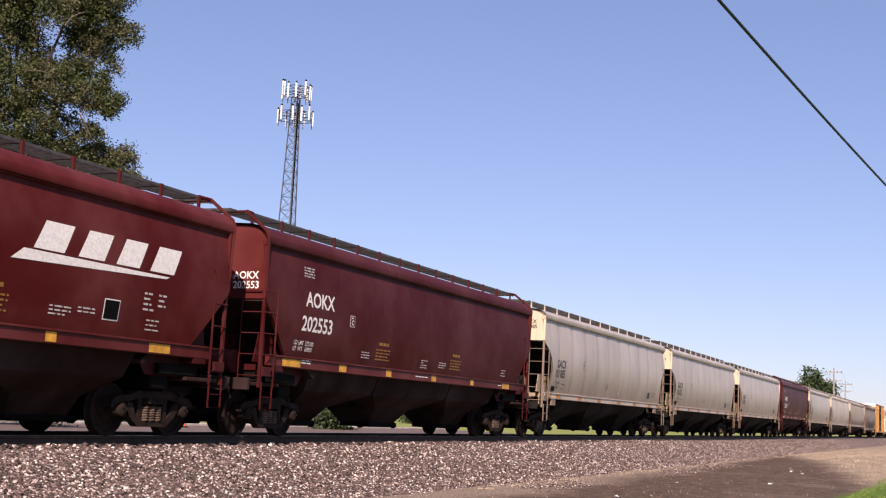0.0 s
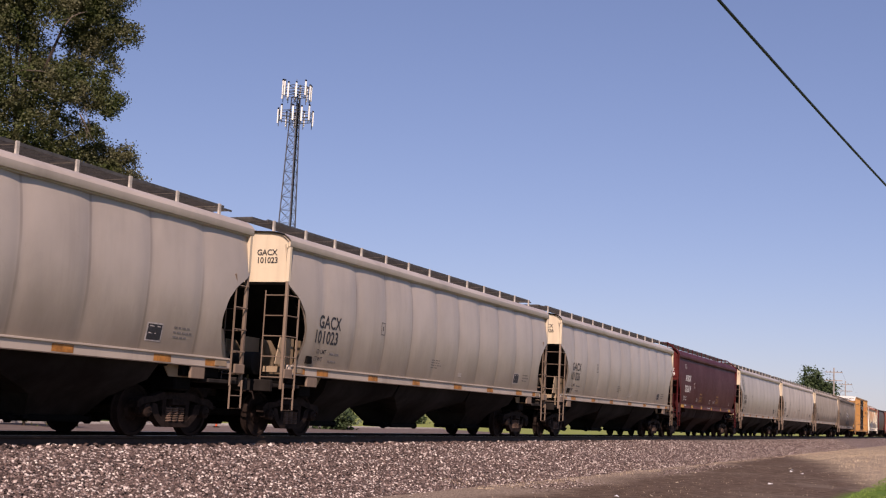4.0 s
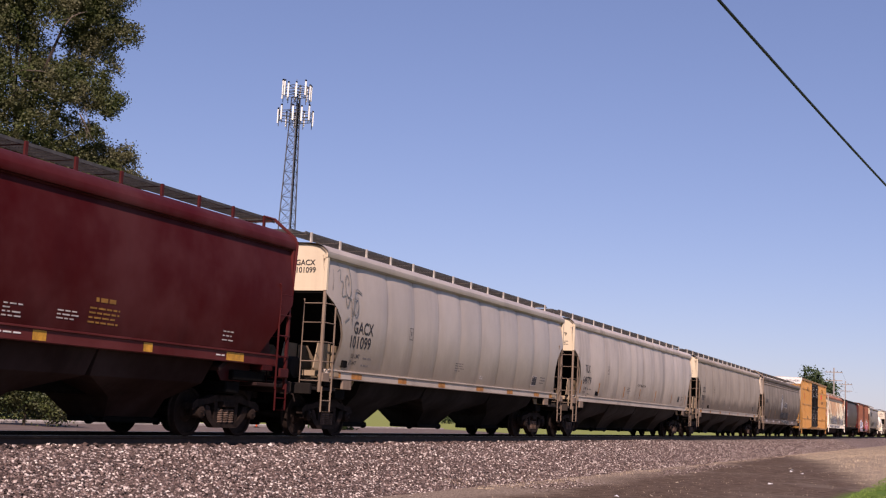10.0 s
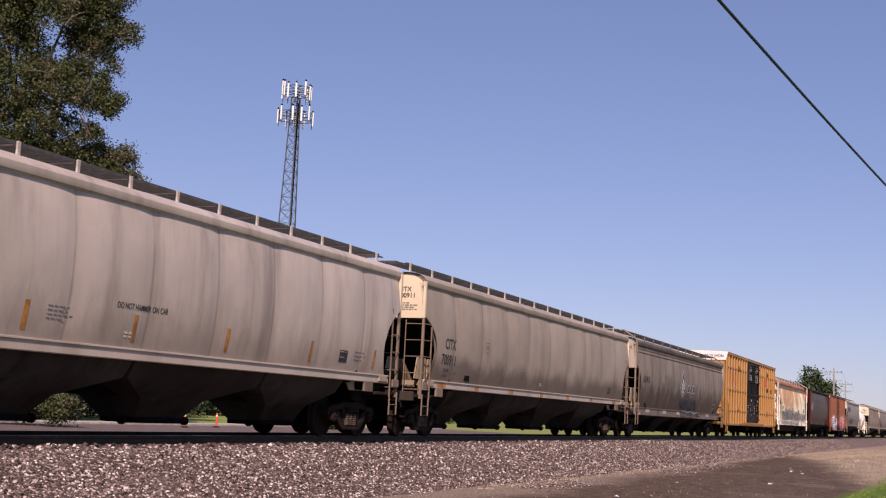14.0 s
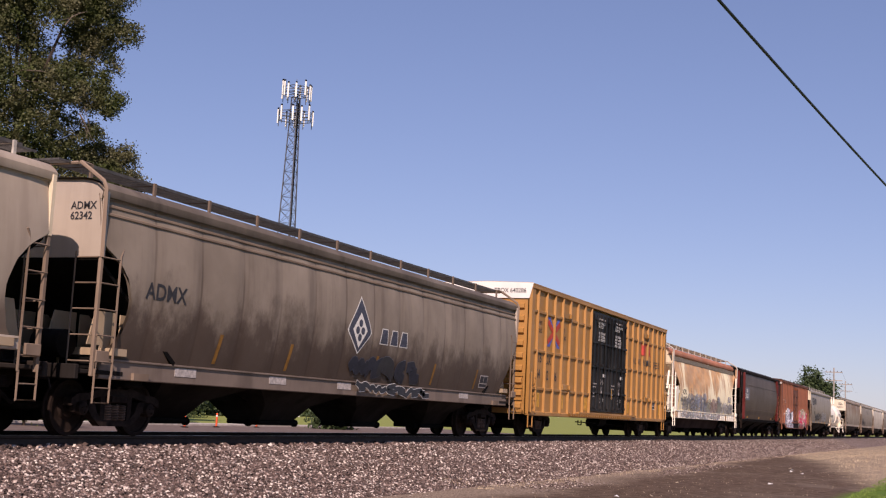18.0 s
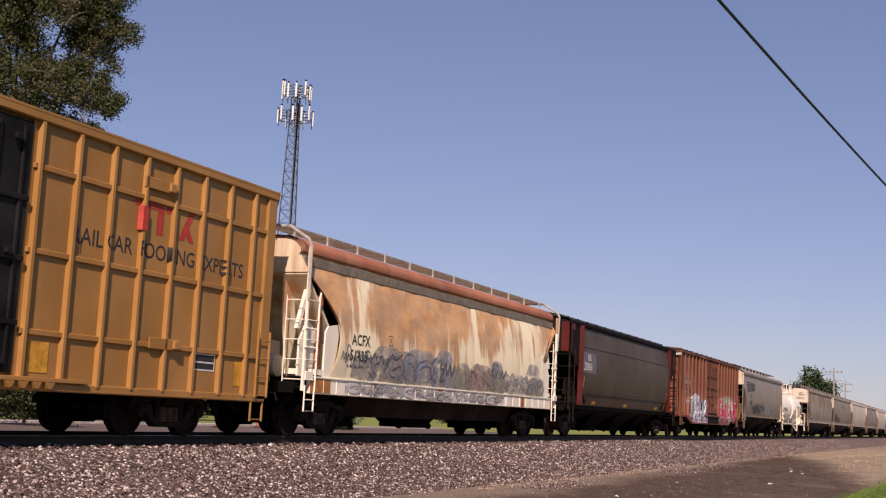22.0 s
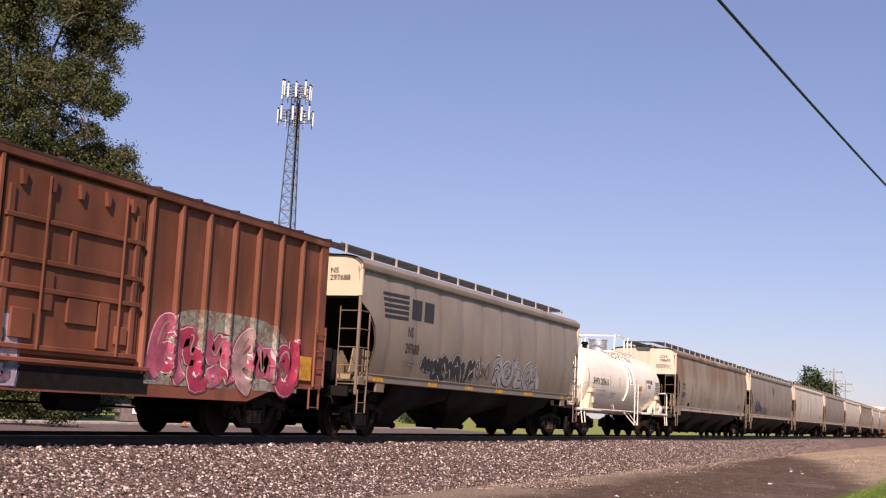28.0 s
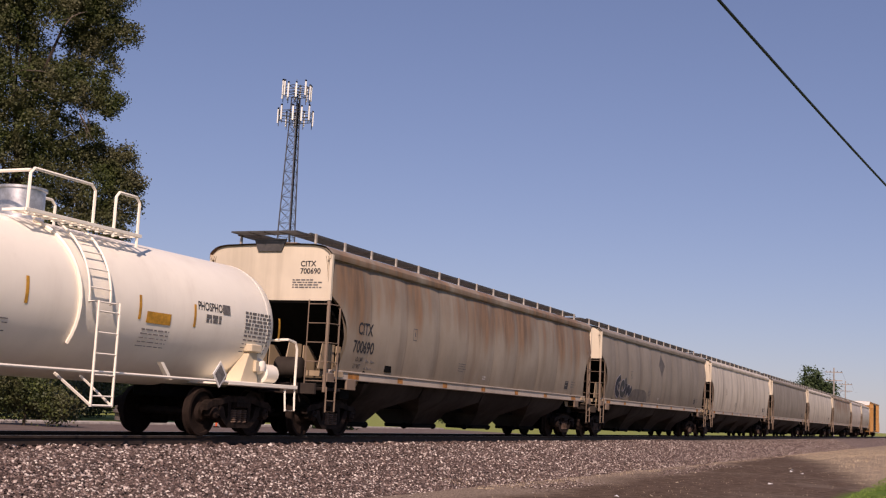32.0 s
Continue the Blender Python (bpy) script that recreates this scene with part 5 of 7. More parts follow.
        # guide brackets in a row under the door track
        brk = Geo().prism([(-0.10, 0.0), (0.10, 0.0), (0.03, -0.10), (-0.03, -0.10)], "y", -1.64, -1.54).mesh("track_bracket", mustard)
        for k in range(30):
            part("track_bracket", brk, None, car, "", pose(-5.1 + 0.285 * k, 0, 0.84))
        # rod guides, hasps and hand holds
        for x in (-2.1, -1.25, -0.35, 0.45, 1.25, 2.05):
            for z in (1.12, 2.72, 4.42):
                part("rod_guide", Geo().box(x - 0.07, x + 0.07, -1.64, -1.57, z - 0.05, z + 0.05, 0.01), black_door, car)
        for x, z in ((-5.6, 1.72), (6.0, 1.62), (-5.7, 4.2), (5.55, 4.35)):
            part("hasp", Geo().box(x - 0.42, x + 0.42, -1.58, -1.545, z - 0.10, z + 0.10, 0.01).box(x + 0.22, x + 0.40, -1.64, -1.58, z - 0.08, z + 0.08, 0.015), mustard, car)
        patch(car, rect(6.98, 7.68, 1.22, 1.54), M["white"], flat, "data_panel", "framed black data panel", 0.004)
        patch(car, rect(7.01, 7.65, 1.39, 1.51), M["black"], flat, "data_panel", "", 0.007)
        patch(car, rect(7.01, 7.65, 1.25, 1.36), M["black"], flat, "data_panel", "", 0.007)
        # faded red mark on the panels: a bar with two stubs and a slanted block
        rib_sf = lambda x, z: 1.584 if min(abs(x + H - b) for b in TB_RIBS) < 0.075 else 1.500
        for a, b, c, d in ((4.98, 5.30, 3.92, 4.08), (5.36, 5.80, 3.92, 4.08), (5.86, 6.15, 3.92, 4.08), (5.08, 5.26, 3.50, 3.92), (5.62, 5.80, 3.50, 3.92)):
            patch(car, rect(a, b, c, d), M["scarlet"], rib_sf, "emblem_bar", "faded red emblem bar")
        patch(car, [(6.26, 3.50), (6.42, 3.50), (6.72, 4.04), (6.56, 4.04)], M["scarlet"], lambda x, z: 1.500, "emblem_bar", "faded red emblem bar")
        patch(car, [(6.56, 3.50), (6.72, 3.50), (6.50, 3.85), (6.40, 3.72)], M["scarlet"], lambda x, z: 1.500, "emblem_bar", "", 0.009)
        for x in (0.75, 3.3, 6.2, 12.2, 17.8):
            patch(car, rect(-H + x, -H + x + 0.45, 0.98, 1.45), M["yellow"], flat, "reflector", "brighter yellow patch")
    return car, H, sf


yellow_box(193.05, 211.95, True)

# rust-bloomed white hopper with a broad lower sill
acf, H, sf = hopper("white covered hopper wagon streaked with orange rust and scrawls", 213.35, 230.4, rusty_white, rusty_cream, white_sill, M["dark"], cut=FLOW, eave=4.05, sill_z=(0.93, 1.30), sheet_z=3.5,
                    pockets=3, seams=9, bulge=0.02, posts=12, post_mat=M["postgrey"], loops=True, dome=0.7, roof_mat=rust_roof, board=4.52, board_mat=M["pale_grating"], bulk=True, black_ends=False, gear=white_sill, slope=rusty_cream, tc=1.75, shape=(1.62, 2.0, 0.085, 0.12),
                    reflectors=[(0.02, 0.9), (0.19, 0.35), (0.42, 0.35), (0.62, 0.35), (0.80, 0.3), (0.97, 0.35)])
M["beltgrey"] = simple("grey_belt", (0.20, 0.17, 0.13), 0.7)
part("belt", Geo().box(-H + 0.05, H - 0.05, -sf(0, 3.7) - 0.03, -sf(0, 3.7) + 0.05, 3.66, 3.86, 0.006).box(-H + 0.05, H - 0.05, sf(0, 3.7) - 0.05, sf(0, 3.7) + 0.03, 3.66, 3.86, 0.006), M["beltgrey"], acf, "grey belt along the eave")
acf_sf = sf
part("trough", Geo().prism([(-1.15, 1.0), (-0.95, 0.46), (0.95, 0.46), (1.15, 1.0)], "x", -H + 3.0, H - 3.0), under_shade_red, acf, "dark body between the outlets")
for e in (-1, 1):
    for s in (-1, 1):
        fin = [(e * (H - u), z) for u, z in ((0.92, 1.30), (0.94, 2.28), (1.05, 2.42), (1.46, 2.48), (1.54, 2.25), (1.48, 1.85), (1.34, 1.5), (1.24, 1.30))]
        part("end_fin", Geo().prism(fin, "y", s * 1.52, s * 1.56), white_sill, acf, "cream stiffening plate beside the slope")
        plate = [(e * (H - u), z) for u, z in ((0.12, 1.30), (0.12, 2.05), (0.42, 2.50), (0.80, 2.30), (0.74, 1.30))]
        part("end_fin", Geo().prism(plate, "y", s * 1.34, s * 1.38), white_sill, acf, "cream end plate")
        strut = [(e * (H - u), z) for u, z in ((0.02, 2.30), (0.14, 2.30), (0.62, 3.55), (0.50, 3.55))]
        part("end_strut", Geo().prism(strut, "y", s * 1.28, s * 1.36), white_sill, acf, "pale slanted strut")
        part("end_post", Geo().box(min(e * (H - 0.82), e * (H - 0.92)), max(e * (H - 0.82), e * (H - 0.92)), min(s * 1.36, s * 1.46), max(s * 1.36, s * 1.46), 1.3, 3.4, 0.01), rust_roof, acf, "rusted upright post")
        part("end_fin", Geo().prism([(e * (H - 0.45), 1.28), (e * (H - 0.10), 2.6), (e * (H - 0.06), 3.5), (e * (H - 0.55), 3.1), (e * (H - 0.72), 2.3)], "y", s * 0.9, s * 0.93), rusty_cream, acf, "rusty cream web plate")
        for z in (1.9, 2.3):
            part("hand_hold", Geo().path([(e * (H + 0.02), s * 1.60, z), (e * (H - 0.5), s * 1.60, z)], 0.025, 6), white_sill, acf)
lettering(acf, "ACFX", -H + 2.05, 2.10, 0.25, M["black"], sf, squeeze=1.0)
lettering(acf, "51435", -H + 1.97, 1.74, 0.25, M["black"], sf, squeeze=1.0)
bars(acf, -H + 1.9, 1.58, [0.9], M["fadedblack"], sf, h=0.06)
for a, b, c, d in ((3.95, 4.17, 2.20, 2.22), (3.95, 4.17, 2.42, 2.44), (3.95, 3.97, 2.22, 2.42), (4.15, 4.17, 2.22, 2.42), (4.03, 4.09, 2.27, 2.37)):
    patch(acf, rect(-H + a, -H + b, c, d), M["fadedblack"], sf, "plate_mark", "small framed clearance mark")

# boxy brown hopper with red end posts
brown = paint("dull_brown_paint", (0.072, 0.048, 0.032), (0.06, 0.040, 0.028), 0.25, grime_shade=0.3, grime_shade_top=1.9, fade=0.12, rough=0.5, seed=81, spec=0.15)
M["slate"] = simple("slate_panel", (0.13, 0.135, 0.16), 0.6)
M["near_black"] = simple("near_black_end_paint", (0.015, 0.0125, 0.012), 0.8)
brown_hopper, H, sf = hopper("dull brown smooth-sided hopper wagon with red end posts", 231.9, 248.55, brown, M["near_black"], M["dark"], M["dark"], cut=[(1.35, 4.3), (1.35, 1.2), (1.35, 1.0)], eave=4.12, sill_z=(1.02, 1.16),
                             sheet_z=3.0, pockets=4, seams=0, posts=14, post_mat=M["dark"], board=4.36, yellow=False, gear=M["cast"], roof_mat=M["near_black"], dome=0.3)
for e in (-1, 1):
    part("end_post", Geo().box(min(e * (H - 1.25), e * (H - 1.43)), max(e * (H - 1.25), e * (H - 1.43)), -1.66, -1.50, 1.15, 4.02, 0.01), red, brown_hopper, "riveted red end post")
    for s in (-1, 1):
        web = [(e * (H - 0.04), 4.02), (e * (H - 0.04), 3.05), (e * (H - 0.35), 2.95), (e * (H - 1.28), 2.40), (e * (H - 1.28), 4.02)]
        part("corner_web", Geo().prism(web, "y", s * 1.50, s * 1.54), M["near_black"], brown_hopper, "near-black end web")
    part("corner_panel", Geo().box(min(e * (H + 0.01), e * (H - 0.03)), max(e * (H + 0.01), e * (H - 0.03)), -1.6, -1.25, 3.0, 4.05, 0.01), red, brown_hopper, "red corner panel")
for e in (-1, 1):
    part("corner_panel", Geo().box(min(e * (H - 0.02), e * (H - 0.30)), max(e * (H - 0.02), e * (H - 0.30)), -1.56, -1.545, 2.98, 3.80, 0.004), red, brown_hopper, "red corner panel")
    if e < 0:
        part("corner_panel", Geo().box(-H + 0.02, -H + 0.62, -1.56, -1.545, 3.80, 4.04, 0.004), red, brown_hopper, "red corner panel")
    rv = Geo().lathe([(0.022, 0), (0.018, -0.014), (0.006, -0.018)], "y", (0, 0, 0), 6).mesh("rivet", red)
    for k in range(20):
        for x in (1.28, 1.40):
            part("rivet", rv, None, brown_hopper, "", pose(e * (H - x), -1.66, 1.25 + 0.14 * k))
for z in (3.28, 2.45, 1.75):
    part("belt", Geo().box(-H + 1.45, H - 1.45, -1.612, -1.59, z - 0.02, z + 0.02, 0.006), brown, brown_hopper)
patch(brown_hopper, rect(-H + 1.5, -H + 3.2, 2.35, 3.1), M["slate"], sf, "number_panel", "grey number panel", 0.004)
lettering(brown_hopper, "270676", -H + 1.68, 2.45, 0.27, M["white"], sf, squeeze=0.9)
lettering(brown_hopper, "NS\n270676", -0.55, 3.74, 0.13, M["white"], -H + 0.018, end=True)
end_bars(brown_hopper, -0.55, 3.45, [0.3, 0.3, 0.35, 0.5], M["fadedwhite"], -H + 0.018)
lettering(brown_hopper, "NS", -H + 2.1, 2.80, 0.24, M["white"], sf)
patch(brown_hopper, rect(-H + 1.75, -H + 1.83, 1.3, 2.2), M["yellow"], sf, "reflector", "upright yellow strip")
patch(brown_hopper, rect(H - 1.75, H - 1.67, 1.3, 2.1), M["yellow"], sf, "reflector", "upright yellow strip")
for x in (3.3, 7.9, 13.2):
    patch(brown_hopper, rect(-H + x, -H + x + 0.5, 1.22, 1.34), M["yellow"], sf, "reflector", "yellow strip")

# rusty-brown boxcar with painted scrawls
rustbox = paint("rust_brown_paint", (0.225, 0.071, 0.034), (0.075, 0.03, 0.02), 0.55, rust=0.52, rust_col=(0.105, 0.036, 0.018), rust_low=1.2, coarse=True, rust_up=0.2, fade=0.22, rough=0.65, seed=91)
dark_rust = paint("dark_rust_roof_paint", (0.06, 0.025, 0.016), (0.04, 0.02, 0.015), 0.4, rough=0.7, seed=93)
wr, H, sf = boxcar("rusty brown boxcar with large pink and silver scrawls", 250.05, 266.05, rustbox, rustbox, 4.27, 1.02, 6.2, 9.6,
                   [0.92 + 0.865 * k for k in range(7)] + [9.72 + 0.865 * k for k in range(7)], [], rustbox, dark_rust, 1.85, None, (1.6, 2.9, 13.1, 14.3, 0.70), True)
flat = lambda x, z: 1.503
M["tanrust"] = paint("repainted_tan_rust", (0.28, 0.125, 0.065), (0.12, 0.06, 0.035), 0.4, rough=0.7, seed=95)
for a, b, z0 in ((0.98, 1.72, 1.10), (1.84, 2.59, 1.62), (2.71, 3.46, 2.28), (3.57, 3.72, 2.28)):
    patch(wr, rect(-H + a, -H + b, z0, 3.14), M["tanrust"], flat, "repaint_patch", "paler repainted panel", 0.0)
for t, x, z in (("WR", 1.17, 2.63), ("WK", 1.92, 2.60), ("44", 1.17, 2.14), ("03", 1.92, 2.11)):
    patch(wr, rect(-H + x - 0.07, -H + x + 0.54, z - 0.07, z + 0.31), M["black"], flat, "number_panel", "black patch behind the number", 0.003)
    lettering(wr, t, -H + x - 0.02, z, 0.24, M["white"], lambda x, z: 1.505, squeeze=0.9)
patch(wr, rect(-H + 0.3, -H + 0.9, 1.25, 1.5), M["yellow"], lambda x, z: 1.565, "reflector", "faded yellow panel")
patch(wr, rect(H - 1.0, H - 0.5, 1.2, 1.7), M["yellow"], lambda x, z: 1.565, "reflector", "faded yellow panel")
patch(wr, rect(-1.35, 1.95, 0.74, 1.09), M["near_black"], lambda x, z: 1.545, "sill_band", "near-black band on the sill below the door", 0.002)
lettering(wr, "WRWK 4403", -0.72, 3.985, 0.128, M["white"], -H - 0.1, end=True, squeeze=0.86)
part("number_panel", Geo().box(-H - 0.1, -H - 0.095, -1.48, -0.69, 3.95, 4.11), M["black"], wr)

ns, H, sf = hopper("dusty grey covered hopper wagon with a striped emblem and scrawls", 267.6, 284.65, ns_side, cream, ns_side, under_shade, sheet_z=3.25, pockets=3, seams=11, posts=13, eave=4.0,
                   strip=M["yellow"], reflectors=[(0.035, 0.9), (0.243, 0.58), (0.39, 0.60), (0.532, 0.62), (0.68, 0.8), (0.9, 0.3)])
for k in range(5):
    patch(ns, [(-7.40 + 0.02 * k, 3.48 - 0.135 * k), (-5.89 - 0.02 * k, 3.51 - 0.135 * k), (-5.91 - 0.02 * k, 3.42 - 0.135 * k), (-7.39 + 0.02 * k, 3.40 - 0.135 * k)], M["black"], sf, "emblem_stripe", "dark emblem stripe")
for k in range(2):
    x = -5.80 + 0.76 * k
    patch(ns, [(x, 2.94), (x + 0.60, 2.94), (x + 0.70, 3.46), (x + 0.10, 3.46)], M["black"], sf, "emblem_block", "dark slanted emblem block")
lettering(ns, "NS", -5.98, 2.50, 0.25, M["black"], sf, squeeze=0.8)
lettering(ns, "297688", -6.04, 2.09, 0.25, M["black"], sf, squeeze=0.8)
lettering(ns, "NS\n297688", -0.75, 3.78, 0.13, M["black"], -H + 0.018, end=True)
bars(ns, -6.06, 1.86, [0.75, 0.7], M["fadedblack"], sf, h=0.04)


# ---- white tank wagon ----
def tank_car(label, q0, q1):
    L = q1 - q0
    H = L / 2
    car = thing("tank_wagon", label, "freight wagon")
    white = paint("white_tank_paint", (0.88, 0.82, 0.70), (0.42, 0.33, 0.25), 0.15, fade=0.04, rough=0.4, seed=101)
    R, ZC, T = 1.30, 2.22, H - 0.28
    prof = [(0.05, -T - 0.02), (0.5, -T + 0.03), (0.95, -T + 0.18), (1.14, -T + 0.36), (1.25, -T + 0.55), (R, -T + 0.8), (R, -T / 2), (R, 0), (R, T / 2), (R, T - 0.8), (1.25, T - 0.55), (1.14, T - 0.36), (0.95, T - 0.18), (0.5, T - 0.03), (0.05, T + 0.02)]
    part("tank_shell", Geo().lathe(prof, "x", (0, 0, ZC), 64), white, car)

    def sf(x, z):
        return math.sqrt(max(R * R - (z - ZC) ** 2, 0.01))
    for x in (-T + 0.82, T - 0.82):
        part("weld_band", Geo().lathe([(R - 0.004, x - 0.02), (R + 0.004, x - 0.012), (R + 0.004, x + 0.012), (R - 0.004, x + 0.02)], "x", (0, 0, ZC), 64), white, car)
    g = Geo()
    g.path([(-0.25 + 0.30 * math.sin(a), -(R + 0.03) * math.sin(0.35 + a * 1.0), ZC + (R + 0.03) * math.cos(0.35 + a * 1.0)) for a in [k * 0.12 for k in range(16)]], 0.035, 6)
    part("hose_guide", g, white, car, "curved white pipe down the shell")
    # manway, platform and railing on top
    g = Geo()
    g.lathe([(0.38, ZC + R - 0.1), (0.38, ZC + R + 0.46), (0.41, ZC + R + 0.47), (0.41, ZC + R + 0.51), (0.05, ZC + R + 0.53)], "z", (-0.08, 0, 0), 24)
    part("manway", g, M["aluminium"], car, "bare metal manway drum")
    g = Geo()
    g.lathe([(0.1, ZC + R - 0.05), (0.1, ZC + R + 0.2), (0.16, ZC + R + 0.22), (0.13, ZC + R + 0.32)], "z", (-1.35, 0.2, 0), 12)
    part("valve", g, M["dark"], car)
    g = Geo()
    zt = ZC + R + 0.02
    for y in (-0.72, -0.95):
        g.box(-1.0, 1.9, y - 0.03, y + 0.03, zt - 0.06, zt, 0.005)
        g.box(-1.0, 1.9, -y - 0.03, -y + 0.03, zt - 0.06, zt, 0.005)
    for k in range(14):
        x = -1.0 + 2.9 * k / 13
        g.box(x - 0.02, x + 0.02, -0.95, -0.5, zt - 0.05, zt - 0.01)
        g.box(x - 0.02, x + 0.02, 0.5, 0.95, zt - 0.05, zt - 0.01)
    part("top_platform", g, white, car)
    for y in (-0.95, 0.95):
        g = Geo()
        g.path([(-0.95, y, zt - 0.1), (-0.95, y, zt + 0.55), (-0.87, y, zt + 0.64), (0.5, y, zt + 0.64), (0.6, y, zt + 0.55), (0.6, y, zt - 0.1)], 0.028, 6)
        g.path([(1.15, y, zt - 0.15), (1.15, y, zt + 0.55), (1.23, y, zt + 0.64), (1.7, y, zt + 0.64), (1.8, y, zt + 0.55), (1.8, y, zt - 0.25)], 0.028, 6)
        part("railing", g, white, car)
    part("railing", Geo().path([(-0.95, -0.95, zt + 0.6), (-0.95, 0.95, zt + 0.6)], 0.028, 6).path([(0.6, 0.95, zt + 0.35), (1.3, 0.95, zt + 0.35)], 0.02, 6), white, car)
    # ladders following the shell
    for s in (-1, 1):
        g = Geo()
        line = [(s * (R + 0.10) * math.sin(a), ZC + (R + 0.10) * math.cos(a)) for a in [0.45 + 0.115 * k for k in range(11)]] + [(s * 1.60, 2.2), (s * 1.60, 0.50)]
        for x in (0.15, 0.68):
            g.path([(x, y, z) for y, z in line], 0.022, 6)
        acc = 0.0
        for (y0, z0), (y1, z1) in zip(line, line[1:]):
            n = max(1, round(math.hypot(y1 - y0, z1 - z0) / 0.34))
            for k in range(n):
                t = (k + 0.5) / n
                if n > 1 or int(acc) % 2 == 0:
                    g.path([(0.15, y0 + (y1 - y0) * t, z0 + (z1 - z0) * t), (0.68, y0 + (y1 - y0) * t, z0 + (z1 - z0) * t)], 0.014, 5)
                acc += 1
        g.path([(0.15, s * 1.60, 0.52), (0.68, s * 1.60, 0.52)], 0.02, 5)
        g.path([(-0.4, s * 1.30, 1.0), (0.15, s * 1.60, 0.52)], 0.025, 5)
        g.path([(0.15, s * 1.35, 0.98), (0.68, s * 1.60, 0.52)], 0.02, 5)
        tagged(part("ladder", g, white, car), kind="stuff")
        part("side_rail", Geo().path([(-H + 1.4, s * 1.42, 1.06), (H - 1.3, s * 1.42, 1.06)], 0.028, 6), white, car, "white handrail along the shell")
        for x in (-1.9, 2.6):
            part("rail_bracket", Geo().prism([(x, 1.02), (x + 0.1, 1.02), (x - 0.2, 1.32), (x - 0.3, 1.32)], "y", s * 1.22, s * 1.3), white, car)
    # saddles, platforms
    for e in (-1, 1):
        for s in (-1, 1):
            g = Geo()
            xs_ = e * (H - 1.65)
            g.prism([(xs_ - 0.34, 1.08), (xs_ + 0.28, 1.08), (xs_ + 0.20, 1.70), (xs_ - 0.06, 1.70)], "y", s * 0.95, s * 1.30)
            g.box(xs_ - 0.14, xs_ + 0.26, min(s * 0.95, s * 1.38), max(s * 0.95, s * 1.38), 1.68, 1.84, 0.02)
            g.box(xs_ + 0.10, xs_ + 0.22, min(s * 1.28, s * 1.36), max(s * 1.28, s * 1.36), 1.30, 1.52, 0.01)
            part("saddle", g, cream, car)
        g = Geo()
        xa, xb = sorted((e * (H - 2.6), e * H))
        g.box(xa, xb, -1.45, 1.45, 1.0, 1.08, 0.01)
        part("end_platform", g, white, car)
        g = Geo()
        for s in (-1, 1):
            x0 = e * (H - 0.05)
            g.path([(x0, s * 1.40, 1.05), (x0, s * 1.40, 1.85), (x0 - e * 0.08, s * 1.40, 1.98), (x0 - e * 0.4, s * 1.40, 2.02), (x0 - e * 0.55, s * 1.2, 2.0)], 0.028, 6)
            g.path([(x0, s * 1.40, 1.0), (x0 - e * 0.05, s * 1.45, 0.55), (x0 - e * 0.42, s * 1.45, 0.55), (x0 - e * 0.40, s * 1.40, 1.0)], 0.022, 6)
        g.path([(e * (H - 0.45), -1.2, 2.0), (e * (H - 0.45), 1.2, 2.0)], 0.028, 6)
        part("end_railing", g, white, car)
        part("coupler", ME_COUPLER, None, car, "", pose(e * (H + 0.05), 0, 0, 0, 0, 0 if e < 0 else 180))
        part("stub_sill", Geo().box(min(e * (H - 3.2), e * (H + 0.05)), max(e * (H - 3.2), e * (H + 0.05)), -0.33, 0.33, 0.72, 1.02, 0.02), M["dark"], car)
        bogie(car, e * (H - 1.6))
    g = Geo()
    g.lathe([(0.16, -0.25), (0.2, -0.22), (0.2, 0.22), (0.16, 0.25)], "x", (H - 0.85, -1.15, 1.28), 14)
    g.lathe([(0.02, -0.16), (0.13, -0.1), (0.16, 0), (0.13, 0.1), (0.02, 0.16)], "z", (H - 1.2, -1.2, 1.42), 12)
    part("brake_cylinder", g, white, car)
    part("placard", Geo().prism([(3.97, 0.93), (4.2, 1.18), (3.97, 1.43), (3.74, 1.18)], "y", -1.45, -1.43), M["white"], car, "white diamond hazard placard")
    part("placard_mark", Geo().prism([(3.97, 0.99), (4.14, 1.18), (3.97, 1.37), (3.80, 1.18)], "y", -1.456, -1.452), M["fadedblack"], car)
    # markings
    lettering(car, "SHPX 205616", -5.0, 2.03, 0.25, M["black"], sf, label="black wagon number", squeeze=1.1, bold=0.025)
    lettering(car, "LD LMT", -5.05, 1.80, 0.10, M["fadedblack"], sf, squeeze=0.9, bold=0.0)
    bars(car, -4.45, 1.80, [1.5], M["fadedblack"], sf, h=0.09, seed=3)
    bars(car, -5.05, 1.64, [2.4], M["fadedblack"], sf, h=0.09, seed=4)
    bars(car, -2.2, 1.75, [0.8, 0.8, 0.7, 0.8], M["fadedblack"], sf, h=0.025, gap=0.06, seed=5)
    lettering(car, "PHOSPHOR", 3.33, 2.36, 0.16, M["black"], sf, squeeze=0.8)
    patch(car, rect(4.15, 4.4, 2.34, 2.52), M["fadedblack"], sf, "stencil", "", 0.012)
    bars(car, 3.6, 2.22, [0.5, 0.5], M["fadedblack"], sf, h=0.07, gap=0.08, seed=6)
    bars(car, 4.95, 2.42, [0.95] * 11, M["fadedblack"], sf, h=0.05, gap=0.075, seed=7)
    bars(car, 1.75, 1.85, [0.8] * 5, M["fadedblack"], sf, h=0.03, gap=0.07, seed=8)
    patch(car, rect(1.8, 2.5, 1.98, 2.18), M["yellow"], sf, "notice", "dull amber notice plate", 0.012)
